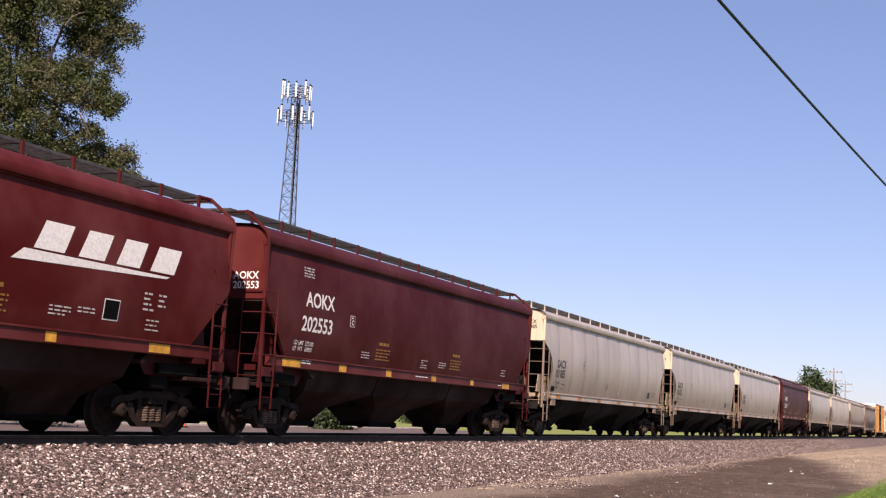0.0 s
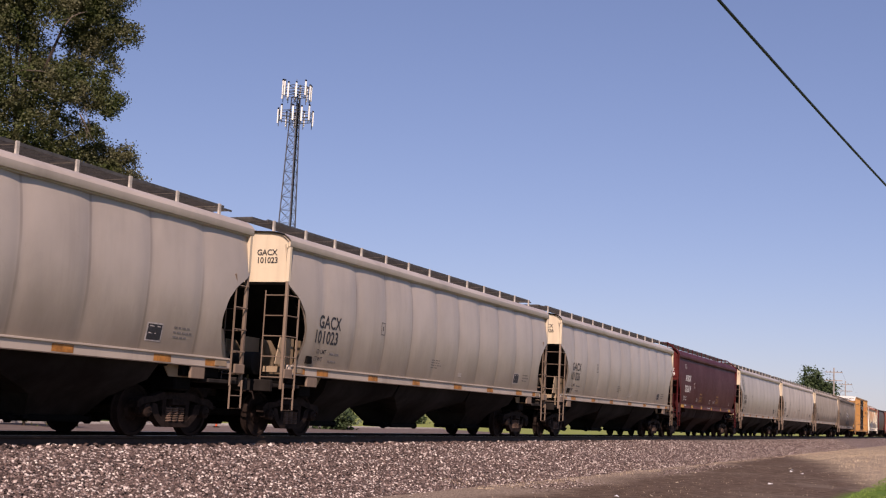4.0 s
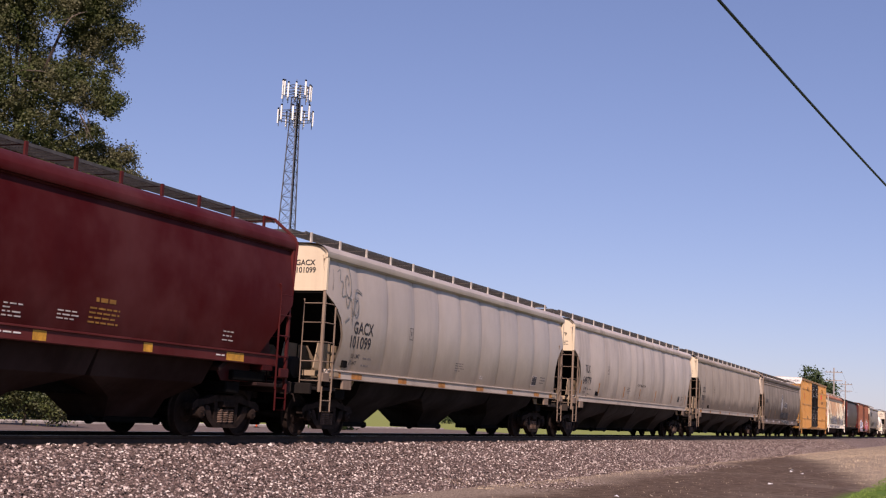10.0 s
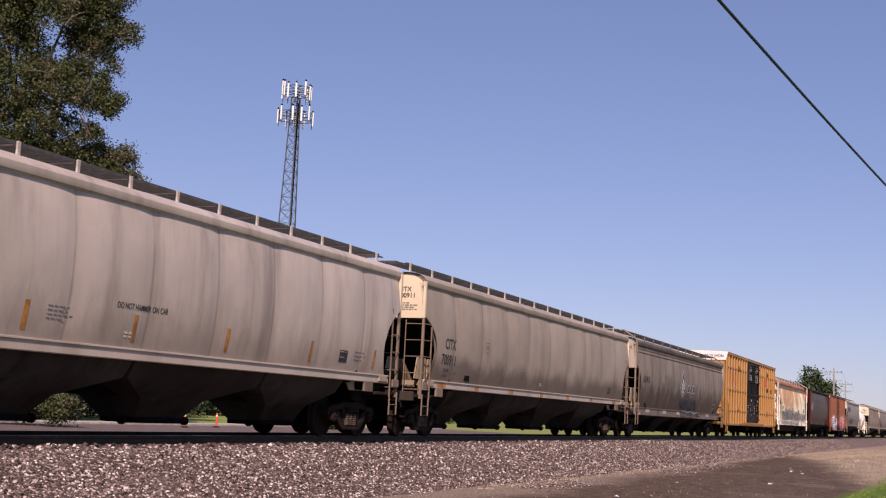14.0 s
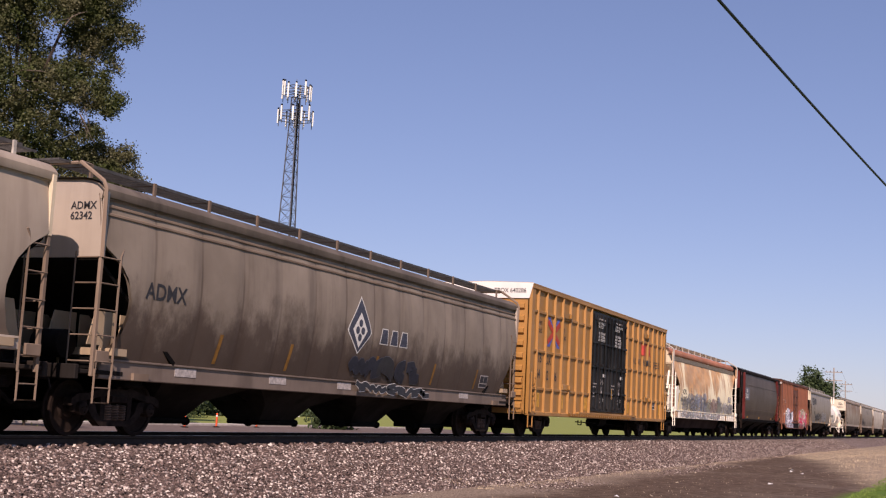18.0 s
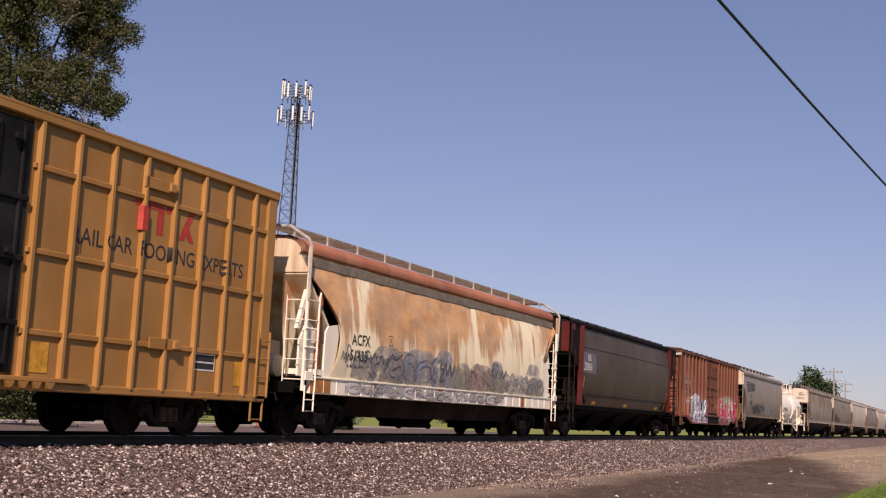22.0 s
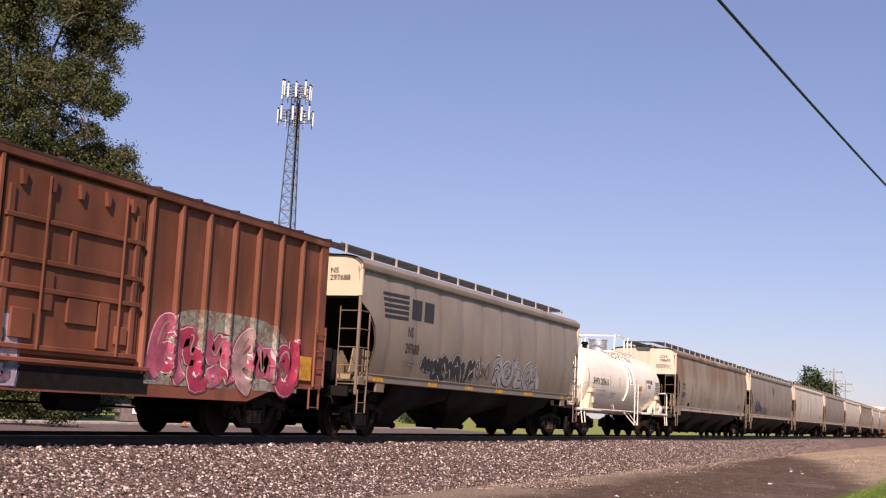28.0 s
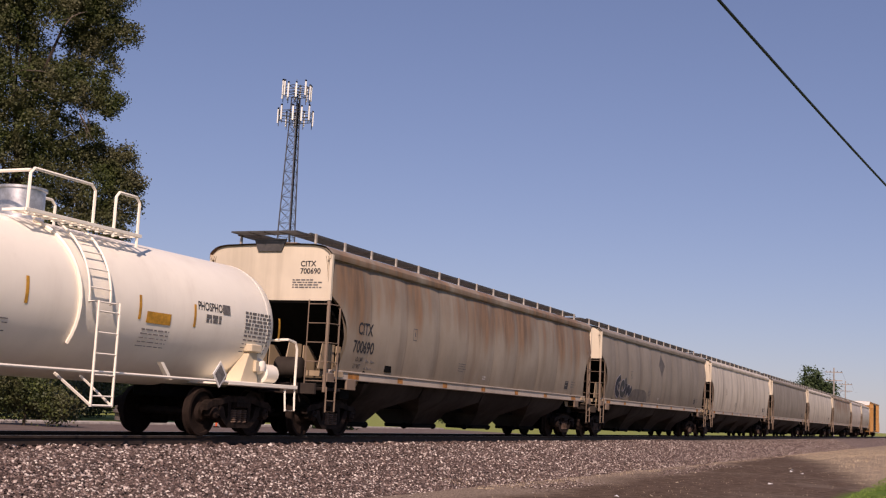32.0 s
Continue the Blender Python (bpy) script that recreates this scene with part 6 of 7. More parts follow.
    for x in (-5.6, -2.6, -1.2, 1.57, 3.2, 6.2):
        g = Geo()
        z0, dz = (1.86, 0.105) if x < -5 else (2.02, 0.06)
        g.grid(lambda a, k: (x + a, -sf(0, z0 + dz * k) - 0.008, z0 + dz * k), [0, 0.07], range(8))
        part("reflector", g, M["yellow"], car, "upright amber strip")
    cars.append((car, (q0 + q1) / 2))
    return car, H, sf


tank_car("white tank wagon with black lettering and top railing", 285.82, 299.62)

CIT = dict(end=greyed_cream, frame_mat=under_shade_grey, pockets=4, posts=15, seams=10, sheet_z=2.98)
citx, H, sf = grey_hopper("long grey covered hopper wagon with brown rust stains", 300.5, 320.65, citx_side, "CITX", "700690", **CIT)
part("crossover_plate", Geo().prism([(-0.42, 4.36), (0.42, 4.36), (0.30, 4.08), (-0.30, 4.08)], "x", -H - 0.03, -H + 0.015), M["grating"], citx, "dark perforated plate under the walkway")
scr, _, sf18 = grey_hopper("grey covered hopper wagon with a dark scrawl", 322.0, 342.1, dim, "", "", **CIT)
grey_hopper("light streaked grey covered hopper wagon", 343.5, 364.5, bright, "", "", **CIT)
grey_hopper("dull grey covered hopper wagon", 365.9, 385.5, dim, "", "", **CIT)
grey_hopper("cream-grey covered hopper wagon with pale streaks", 386.9, 406.4, bright, "", "", **CIT)
grey_hopper("brownish grey covered hopper wagon", 407.8, 427.6, citx_side, "", "", **CIT)
grey_hopper("dull grey covered hopper wagon far back in the train", 429.0, 442.6, soiled[1], "", "", pockets=3, posts=10, seams=8, sheet_z=3.0)
grey_hopper("pale covered hopper wagon far back in the train", 444.0, 456.9, grey[2], "", "", pockets=3, posts=10, seams=8, sheet_z=3.0)
yellow_box(458.3, 477.1, False)

# ---- painted scrawls on wagon sides: bubbly outlined shapes, no words ----
ink = dict(
    pink=simple("pink_spray_paint", (0.42, 0.09, 0.14), 0.5, 0, 0.3, 3), pale=simple("silver_spray_paint", (0.36, 0.34, 0.40), 0.45, 0.1, 0.15, 3), mint=simple("mint_spray_paint", (0.26, 0.27, 0.21), 0.6, 0, 0.2, 3),
    blue=simple("blue_grey_spray_paint", (0.20, 0.23, 0.33), 0.5, 0, 0.3, 3), ash=simple("ash_spray_paint", (0.22, 0.22, 0.215), 0.6, 0, 0.3, 3), black=simple("black_spray_paint", (0.025, 0.025, 0.03), 0.5),
    rose=simple("rose_spray_paint", (0.40, 0.24, 0.22), 0.6, 0, 0.3, 3), deep=simple("crimson_spray_paint", (0.36, 0.035, 0.075), 0.5, 0, 0.25, 3), navy=simple("navy_spray_paint", (0.020, 0.022, 0.034), 0.6), white=simple("white_spray_paint", (0.58, 0.57, 0.55), 0.5, 0, 0.1),
    smoke=simple("smoke_spray_paint", (0.50, 0.47, 0.43), 0.6, 0, 0.25, 2.5), lilac=simple("lilac_spray_paint", (0.40, 0.32, 0.40), 0.5, 0, 0.2, 3), umber=simple("umber_spray_paint", (0.16, 0.07, 0.04), 0.6, 0, 0.3, 3),
    silver=simple("silver_grey_spray_paint", (0.30, 0.30, 0.31), 0.5, 0, 0.2, 4), ns_fill=simple("dusty_grey_spray_paint", (0.19, 0.165, 0.14), 0.6, 0, 0.2, 3), dusk=simple("dusky_spray_paint", (0.10, 0.085, 0.075), 0.6, 0, 0.3, 3), slate=simple("slate_spray_paint", (0.10, 0.115, 0.15), 0.5, 0, 0.3, 4))


def stroke(g, sf, lift, a, b, w):
    """A round-ended thick stroke from a to b, in (x, z), laid on the wagon side."""
    d = Vector((b[0] - a[0], b[1] - a[1]))
    t = math.atan2(d.y, d.x)
    pts = [(b[0] + w * math.cos(t + u), b[1] + w * math.sin(t + u)) for u in (-1.571, -0.8, 0, 0.8, 1.571)]
    pts += [(a[0] + w * math.cos(t + u), a[1] + w * math.sin(t + u)) for u in (1.571, 2.35, 3.142, 3.93, 4.712)]
    g.add([(x, -sf(x, z) - lift, z) for x, z in pts], [tuple(range(10))])


def bubbles(car, sf, x0, x1, z0, z1, count, line, soft, seed):
    """Sprayed round-topped outlines side by side, with a few loose arcs inside."""
    r = random.Random(seed)
    w = (x1 - x0) / count
    for i in range(count):
        cx, rx = x0 + w * (i + 0.5) + r.uniform(-0.1, 0.1) * w, w * r.uniform(0.5, 0.68)
        top, lean = z1 - r.uniform(0, 0.22), r.uniform(-0.12, 0.12)
        g, g2 = Geo(), Geo()
        arc = lambda k, s: [(cx + s * rx * math.cos(a) * (1 - 0.25 * max(0, -math.sin(a))) + lean * math.sin(a), (z0 + top) / 2 + s * (top - z0) / 2 * math.sin(a)) for a in [k[0] + (k[1] - k[0]) * n / 14 for n in range(15)]]
        for n, (p, q) in enumerate(zip(arc((-0.9, 4.0), 1), arc((-0.9, 4.0), 1)[1:])):
            stroke(g, sf, 0.020 + 0.0002 * n + 0.004 * (i % 2), p, q, 0.009 + 0.003 * math.sin(n))
        a0 = r.uniform(0, 3)
        run = arc((a0, a0 + 2.2), r.uniform(0.4, 0.7))
        for n, (p, q) in enumerate(zip(run, run[1:])):
            stroke(g2, sf, 0.026 + 0.0002 * n, p, q, r.uniform(0.012, 0.05))
        a = tagged(part("scrawl", g, line, car, "sprayed round-topped outline"), kind="stuff")
        tagged(part("shade_arc", g2, soft, a), kind="stuff")


def haze_patch(car, sf, x0, x1, z0, z1, mat, seed, lift=0.006, amp=0.16):
    """A ragged sprayed ground colour behind a scrawl."""
    r = random.Random(seed)
    n = int((x1 - x0) / 0.22) + 2
    top = [z1 + r.uniform(-amp, amp) for _ in range(n)]
    low = [z0 + r.uniform(-0.04, 0.04) for _ in range(n)]
    g = Geo()
    g.grid(lambda k, s: (x0 + (x1 - x0) * k / (n - 1), -sf(x0 + (x1 - x0) * k / (n - 1), low[k] + (top[k] - low[k]) * s) - lift, low[k] + (top[k] - low[k]) * s), range(n), [0, 0.34, 0.67, 1])
    part("scrawl_ground", g, mat, car, "sprayed ground colour under a scrawl")


def smooth(pts, n=2):
    for _ in range(n):
        pts = [pts[0]] + [q for a, b in zip(pts, pts[1:]) for q in ((a[0] * 0.75 + b[0] * 0.25, a[1] * 0.75 + b[1] * 0.25), (a[0] * 0.25 + b[0] * 0.75, a[1] * 0.25 + b[1] * 0.75))] + [pts[-1]]
    return pts


def ribbon(g, sf, lift, pts, w, across=4):
    """A sprayed band along a line in (x, z) that follows the wall under it."""
    fine = [pts[0]]
    for a, b in zip(pts, pts[1:]):
        n = max(1, int(math.hypot(b[0] - a[0], b[1] - a[1]) / 0.07))
        fine += [(a[0] + (b[0] - a[0]) * k / n, a[1] + (b[1] - a[1]) * k / n) for k in range(1, n + 1)]
    rows = []
    for k, p in enumerate(fine):
        a, b = fine[max(k - 1, 0)], fine[min(k + 1, len(fine) - 1)]
        d = math.hypot(b[0] - a[0], b[1] - a[1]) or 1.0
        nx, nz = -(b[1] - a[1]) / d, (b[0] - a[0]) / d
        end = min(k, len(fine) - 1 - k)
        ww = w * (0.72, 0.93, 1.0)[min(end, 2)]
        rows.append([(p[0] + nx * ww * u, p[1] + nz * ww * u) for u in [2 * q / across - 1 for q in range(across + 1)]])
    g.grid(lambda i, j: (rows[i][j][0], -sf(*rows[i][j]) - lift, rows[i][j][1]), range(len(rows)), range(across + 1))


# sprayed forms that spell nothing, drawn in a unit square
FORMS = [
    [[(-0.1, 0.0), (0.0, 0.9), (0.45, 1.1), (0.9, 0.7), (0.75, 0.25)], [(0.3, 0.1), (0.35, 0.55), (0.6, 0.45), (1.1, -0.05)]],
    [[(0.55, 0.45), (0.75, 0.6), (0.5, 0.85), (0.1, 0.6), (0.2, 0.1), (0.8, 0.0), (1.15, 0.5), (0.9, 1.1)]],
    [[(-0.1, 0.8), (0.5, 0.95), (0.2, 0.5), (0.8, 0.55), (0.35, 0.0), (1.1, 0.1)]],
    [[(0.9, 1.05), (0.25, 0.75), (0.3, 0.2), (1.0, -0.05)], [(0.6, 0.62), (0.75, 0.4)]],
    [[(-0.15, 0.3), (0.15, 0.95), (0.4, 0.1), (0.65, 0.9), (0.85, 0.15), (1.2, 0.75)]],
    [[(0.0, 0.15), (0.3, 0.75), (0.7, 0.85), (0.8, 0.45), (0.4, 0.25), (0.1, 0.6), (0.35, 1.1), (1.15, 0.95)]],
    [[(-0.1, 1.0), (0.25, 0.35), (0.6, 0.95), (0.95, 0.3), (1.1, 0.0)], [(0.1, 0.05), (0.6, 0.2)]],
    [[(0.0, 0.0), (0.35, 1.05), (0.55, 0.5), (1.1, 0.95)], [(0.45, 0.05), (1.05, 0.35)]]]


def throw(car, sf, x0, x1, z0, z1, order, fills, line, halo, w, edge=0.035, rim=0.03, seed=1, inner=None):
    """A row of rounded sprayed forms: fill, outline and an outer rim."""
    r = random.Random(seed)
    pitch = (x1 - x0) / len(order)
    for i, k in enumerate(order):
        lean, drop, grow = r.uniform(-0.04, 0.12), r.uniform(-0.05, 0.05), r.uniform(0.92, 1.06)
        hx, hz = pitch * 1.08 - w * 0.8, (z1 - z0 - 2 * w) * grow * 0.94
        put = lambda p: (x0 + pitch * i + w * 0.5 + p[0] * hx + lean * p[1], z0 + w + drop + p[1] * hz)
        runs = [smooth([put(p) for p in f]) for f in FORMS[k]]
        up = 0.002 * (i % 3)
        a = None
        for name, wd, mat, lift in (("scrawl", w + edge + rim, halo, 0.005), ("scrawl_edge", w + edge, line, 0.0105), ("fill", w, fills[i % len(fills)], 0.0165)):
            if mat is None:
                continue
            g = Geo()
            for n, run in enumerate(runs):
                ribbon(g, sf, lift + up * 0.8 + 0.0006 * n, run, wd)
            ob = part(name, g, mat, car if a is None else a, "sprayed rounded form with an outline" if a is None else "")
            tagged(ob, kind="stuff")
            a = a or ob
        if inner:
            g = Geo()
            for n, run in enumerate(runs):
                cut = run[len(run) // 5: len(run) // 2]
                if len(cut) > 2:
                    ribbon(g, sf, 0.023 + up + 0.0004 * n, [(x + w * 0.35, z + w * 0.2) for x, z in cut], w * 0.16, 2)
            tagged(part("highlight", g, inner, a), kind="stuff")


def lump(car, sf, cx, z0, w, h, mat, lift, lean=0.0):
    """A dome-topped patch of sprayed ground colour."""
    g = Geo()
    n, nv = max(12, int(w / 0.035)), max(3, int(h / 0.06))
    top = lambda u: h * (1 - u ** 4) ** 0.5
    g.grid(lambda u, v: (cx + u * w / 2 + lean * v, -sf(cx + u * w / 2 + lean * v, z0 + v * top(u)) - lift, z0 + v * top(u)), [k / n * 1.98 - 0.99 for k in range(n + 1)], [k / nv for k in range(nv + 1)])
    part("scrawl_ground", g, mat, car, "sprayed ground colour under a scrawl")


def mist(name, col, most=0.85, lo=0.30, hi=0.62, scale=2.4):
    """Thin spray through which the wall shows in places."""
    m = Nodes(name, 0.6)
    n = m.noise(scale, (1, 1, 1), 5, 0.6)
    f = m.noise(scale * 5, (1, 1, 1), 4, 0.6)
    m.put(m.math("MULTIPLY", m.ramp(m.math("ADD", m.math("MULTIPLY", n, 0.7), m.math("MULTIPLY", f, 0.3)), lo, hi), most), m.b.inputs["Alpha"])
    return m.done(m.mix(m.ramp(f, 0.3, 0.7), tuple(c * 0.8 for c in col), tuple(min(1, c * 1.2) for c in col)))


ink["mist_grey"] = mist("thin_grey_spray", (0.33, 0.32, 0.31))
ink["mist_blue"] = mist("thin_blue_spray", (0.30, 0.32, 0.38))
ink["mist_rose"] = mist("thin_rose_spray", (0.42, 0.32, 0.28))
ink["mist_green"] = mist("thin_mint_spray", (0.33, 0.33, 0.27))
ink["rosemist"] = mist("thin_pink_spray", (0.45, 0.20, 0.27), 0.45)
ink["blue_white"] = simple("pale_blue_spray_paint", (0.56, 0.57, 0.64), 0.45, 0, 0.18, 3)
ink["mist_white"] = mist("thin_white_spray", (0.66, 0.64, 0.62), 0.7)
wr_ribs = [0.92 + 0.865 * k for k in range(7)] + [9.72 + 0.865 * k for k in range(7)]


def wr_sf(x, z):
    d = min(abs(x + 8.0 - b) for b in wr_ribs)
    return 1.545 if z < 1.12 else 1.583 if d < 0.045 else 1.503 + max(0.0, 0.08 * (0.075 - d) / 0.03) if d < 0.075 else 1.53 if -1.8 < x < 1.6 else 1.503


# silver piece and pink piece on the rusty boxcar
# tall leaning slabs with slate rims, darker hollows and a rose band near the foot
SLABS = ((-5.25, 1.02, 1.05, 1.12, 0.30, "pale"), (-4.62, 0.80, 1.05, 1.42, 0.22, "blue_white"), (-3.95, 0.76, 1.10, 1.40, 0.05, "lilac"), (-3.30, 0.76, 0.95, 1.18, -0.02, "blue_white"), (-2.62, 0.76, 0.80, 1.20, 0.06, "pale"), (-2.02, 0.76, 0.72, 1.22, 0.08, "blue_white"), (-1.52, 0.76, 0.58, 1.05, 0.04, "lilac"))
for k, (cx, z0, w, h, lean, mat) in enumerate(SLABS):
    up = 0.0016 * (k % 2)
    lump(wr, wr_sf, cx, z0 - 0.01, w + 0.09, h + 0.05, ink["slate"], 0.003 + up, lean)
    lump(wr, wr_sf, cx, z0, w, h, ink[mat], 0.007 + up, lean)
for k, (cx, z0, w, h, lean, mat) in enumerate(((-4.86, 1.20, 0.20, 0.62, 0.10, "umber"), (-4.28, 1.25, 0.16, 0.70, 0.12, "slate"), (-3.58, 1.32, 0.42, 0.42, 0.05, "slate"), (-3.46, 1.22, 0.20, 0.34, 0.05, "umber"), (-2.74, 1.42, 0.44, 0.40, 0.0, "black"), (-2.70, 1.18, 0.42, 0.20, 0.0, "blue"), (-1.84, 1.18, 0.16, 0.40, 0.15, "slate"), (-2.62, 1.94, 0.34, 0.26, 0.0, "mint"), (-4.2, 0.80, 0.10, 0.45, -0.2, "slate"), (-3.05, 0.80, 0.10, 0.5, 0.25, "slate"), (-1.5, 0.80, 0.16, 0.42, 0.1, "slate"))):
    lump(wr, wr_sf, cx, z0, w, h, ink[mat], 0.0125, lean)
for z, w, mat in ((1.19, 0.055, "rosemist"), (0.90, 0.05, "rosemist")):
    ribbon(g := Geo(), wr_sf, 0.0165, [(-5.55, z), (-1.35, z - 0.02)], w, 3)
    tagged(part("band", g, ink[mat], wr, "thin rose band across a scrawl"), kind="stuff")
throw(wr, wr_sf, -5.75, -1.30, 0.92, 2.20, (3, 4, 7, 6, 3, 2), [ink["slate"]], ink["slate"], None, 0.006, 0.020, 0.0, 3)
lump(wr, wr_sf, 4.4, 0.92, 5.2, 1.42, ink["mist_green"], 0.003)
throw(wr, wr_sf, 2.0, 6.75, 0.84, 2.18, (0, 2, 6, 3, 4, 1), [ink["pink"], ink["deep"], ink["pink"], ink["rose"]], ink["white"], ink["deep"], 0.165, 0.018, 0.03, 6, ink["rose"])
throw(wr, wr_sf, -6.95, -6.35, 1.70, 1.95, (5, 2, 4), [ink["rose"]], ink["white"], None, 0.012, 0.012, 0.0, 8)
throw(wr, wr_sf, -5.9, -5.3, 1.75, 2.15, (3, 5), [ink["smoke"]], ink["white"], None, 0.012, 0.012, 0.0, 9)

# ground colours, outlines and a painted sill on the rusting white hopper
asf = lambda x, z: acf_sf(x, z)
for k, (cx, w, h, mat) in enumerate(((-4.6, 1.9, 0.86, "mist_grey"), (-3.7, 1.6, 0.80, "mist_grey"), (-2.7, 2.2, 0.90, "mist_blue"), (-1.2, 1.4, 0.75, "mist_blue"), (0.1, 1.3, 0.72, "mist_green"), (1.5, 2.0, 0.75, "mist_rose"), (2.9, 1.2, 0.70, "mist_green"), (4.6, 1.6, 0.62, "mist_white"), (6.3, 1.8, 0.6, "mist_grey"))):
    lump(acf, asf, cx, 1.32, w, h, ink[mat], 0.010 + 0.001 * k)
for k, (cx, z0, w, h) in enumerate(((-1.3, 1.95, 1.1, 0.35), (2.6, 1.92, 1.0, 0.32), (5.9, 1.98, 1.2, 0.34))):
    lump(acf, asf, cx, z0, w, h, ink["mist_blue"], 0.020, 0.1)
throw(acf, asf, -6.95, -5.5, 1.62, 2.05, (4, 0, 3, 2, 5, 6), [ink["slate"]], ink["slate"], None, 0.006, 0.004, 0.0, 10)
throw(acf, asf, -5.4, -4.0, 1.62, 2.15, (4, 7), [ink["mist_grey"]], ink["black"], None, 0.0, 0.016, 0.0, 31)
throw(acf, asf, -2.2, -0.6, 1.45, 2.15, (3, 2, 4), [ink["slate"]], ink["black"], None, 0.02, 0.014, 0.0, 32)
throw(acf, asf, 0.4, 2.6, 1.38, 2.05, (4, 0, 4, 6), [ink["mist_rose"]], ink["umber"], None, 0.05, 0.012, 0.0, 33)
throw(acf, asf, 2.2, 3.3, 1.55, 2.15, (5, 4), [ink["slate"]], ink["black"], None, 0.025, 0.014, 0.0, 34)
haze_patch(acf, asf, -6.4, 6.9, 1.33, 1.86, ink["mist_grey"], 11, 0.006, 0.10)
bubbles(acf, asf, 3.6, 7.0, 1.34, 1.90, 5, ink["slate"], ink["mist_grey"], 11)
bubbles(acf, asf, -5.6, -2.0, 1.34, 2.10, 4, ink["slate"], ink["mist_blue"], 23)
rib_me = Geo().box(-0.010, 0.010, -1.593, -1.575, 0.95, 1.28, 0.003).mesh("sill_rib", white_sill)
for k in range(26):
    part("sill_rib", rib_me, None, acf, "", pose(-7.6 + 0.6 * k, 0, 0))
sill_sf = lambda x, z: 1.584
haze_patch(acf, sill_sf, -6.6, 3.6, 0.98, 1.22, ink["mist_blue"], 31, 0.004, 0.04)
throw(acf, sill_sf, -6.6, 3.4, 0.97, 1.26, (1, 4, 5, 6, 3, 0, 1, 5, 2, 6, 4, 1, 3, 5), [ink["mist_white"], ink["mist_rose"], ink["mist_grey"], ink["mist_green"]], ink["white"], None, 0.03, 0.012, 0.0, 35)

# striped-emblem hopper: a black row, a small row and a large grey row
throw(ns, sf18, -4.92, -1.42, 1.47, 2.24, (4, 1, 3, 6, 0, 2, 7), [ink["black"]], ink["white"], ink["black"], 0.095, 0.020, 0.022, 13)
throw(ns, sf18, -1.32, -0.17, 1.66, 2.26, (1, 4, 1), [ink["ns_fill"]], ink["black"], ink["white"], 0.030, 0.026, 0.02, 14)
throw(ns, sf18, -0.02, 4.18, 1.46, 2.42, (0, 1, 2, 3, 6), [ink["silver"]], ink["black"], ink["white"], 0.105, 0.040, 0.03, 15, ink["ns_fill"])
# dark row over a white-rimmed row on the sooty hopper
throw(adm, sf18, -0.95, 2.75, 1.34, 1.96, (4, 7, 0, 3, 2), [ink["navy"], ink["navy"], ink["black"]], ink["slate"], None, 0.125, 0.012, 0.0, 16)
throw(adm, lambda x, z: 1.565, -0.6, 3.35, 1.03, 1.31, (6, 4, 3, 0, 7, 2), [ink["black"]], ink["white"], None, 0.060, 0.016, 0.0, 21)
throw(scr, sf18, -8.1, -5.7, 1.55, 2.45, (3, 1, 4), [ink["navy"], ink["black"]], ink["pale"], None, 0.12, 0.025, 0.0, 17)
lump(scr, sf18, -4.1, 1.52, 3.0, 0.5, ink["dusk"], 0.008)
patch(scr, [(-0.2, 3.72), (0.4, 3.22), (-0.2, 2.70), (-0.8, 3.22)], ink["dusk"], sf18, "emblem", "dark faded diamond emblem", 0.006)
throw(gac7, sf18, -8.2, -7.35, 3.05, 3.80, (5, 2, 1), [ink["ash"]], ink["ash"], None, 0.010, 0.008, 0.0, 25)
throw(gac7, sf18, -7.65, -6.95, 2.55, 3.40, (6, 5), [ink["ash"]], ink["ash"], None, 0.010, 0.008, 0.0, 26)

# ---- trees ----
def leaf_mat(name, a, b, c):
    m = Nodes(name, 0.6)
    col = m.mix(m.island(), a, b)
    col = m.mix(m.ramp(m.noise(0.6), 0.35, 0.7), col, c)
    m.b.inputs["Transmission Weight"].default_value = 0.0
    m.b.inputs["Subsurface Weight"].default_value = 0.0
    return m.done(col)


M["leaf"] = leaf_mat("tree_leaves", (0.012, 0.023, 0.005), (0.072, 0.090, 0.020), (0.088, 0.084, 0.040))
M["leaf_far"] = leaf_mat("distant_leaves", (0.022, 0.042, 0.014), (0.058, 0.082, 0.030), (0.040, 0.062, 0.024))
M["deadwood"] = simple("dead_wood", (0.13, 0.105, 0.085), 0.9, 0, 0.3, 8)
M["bark"] = simple("bark", (0.040, 0.031, 0.025), 0.9, 0, 0.4, 8)


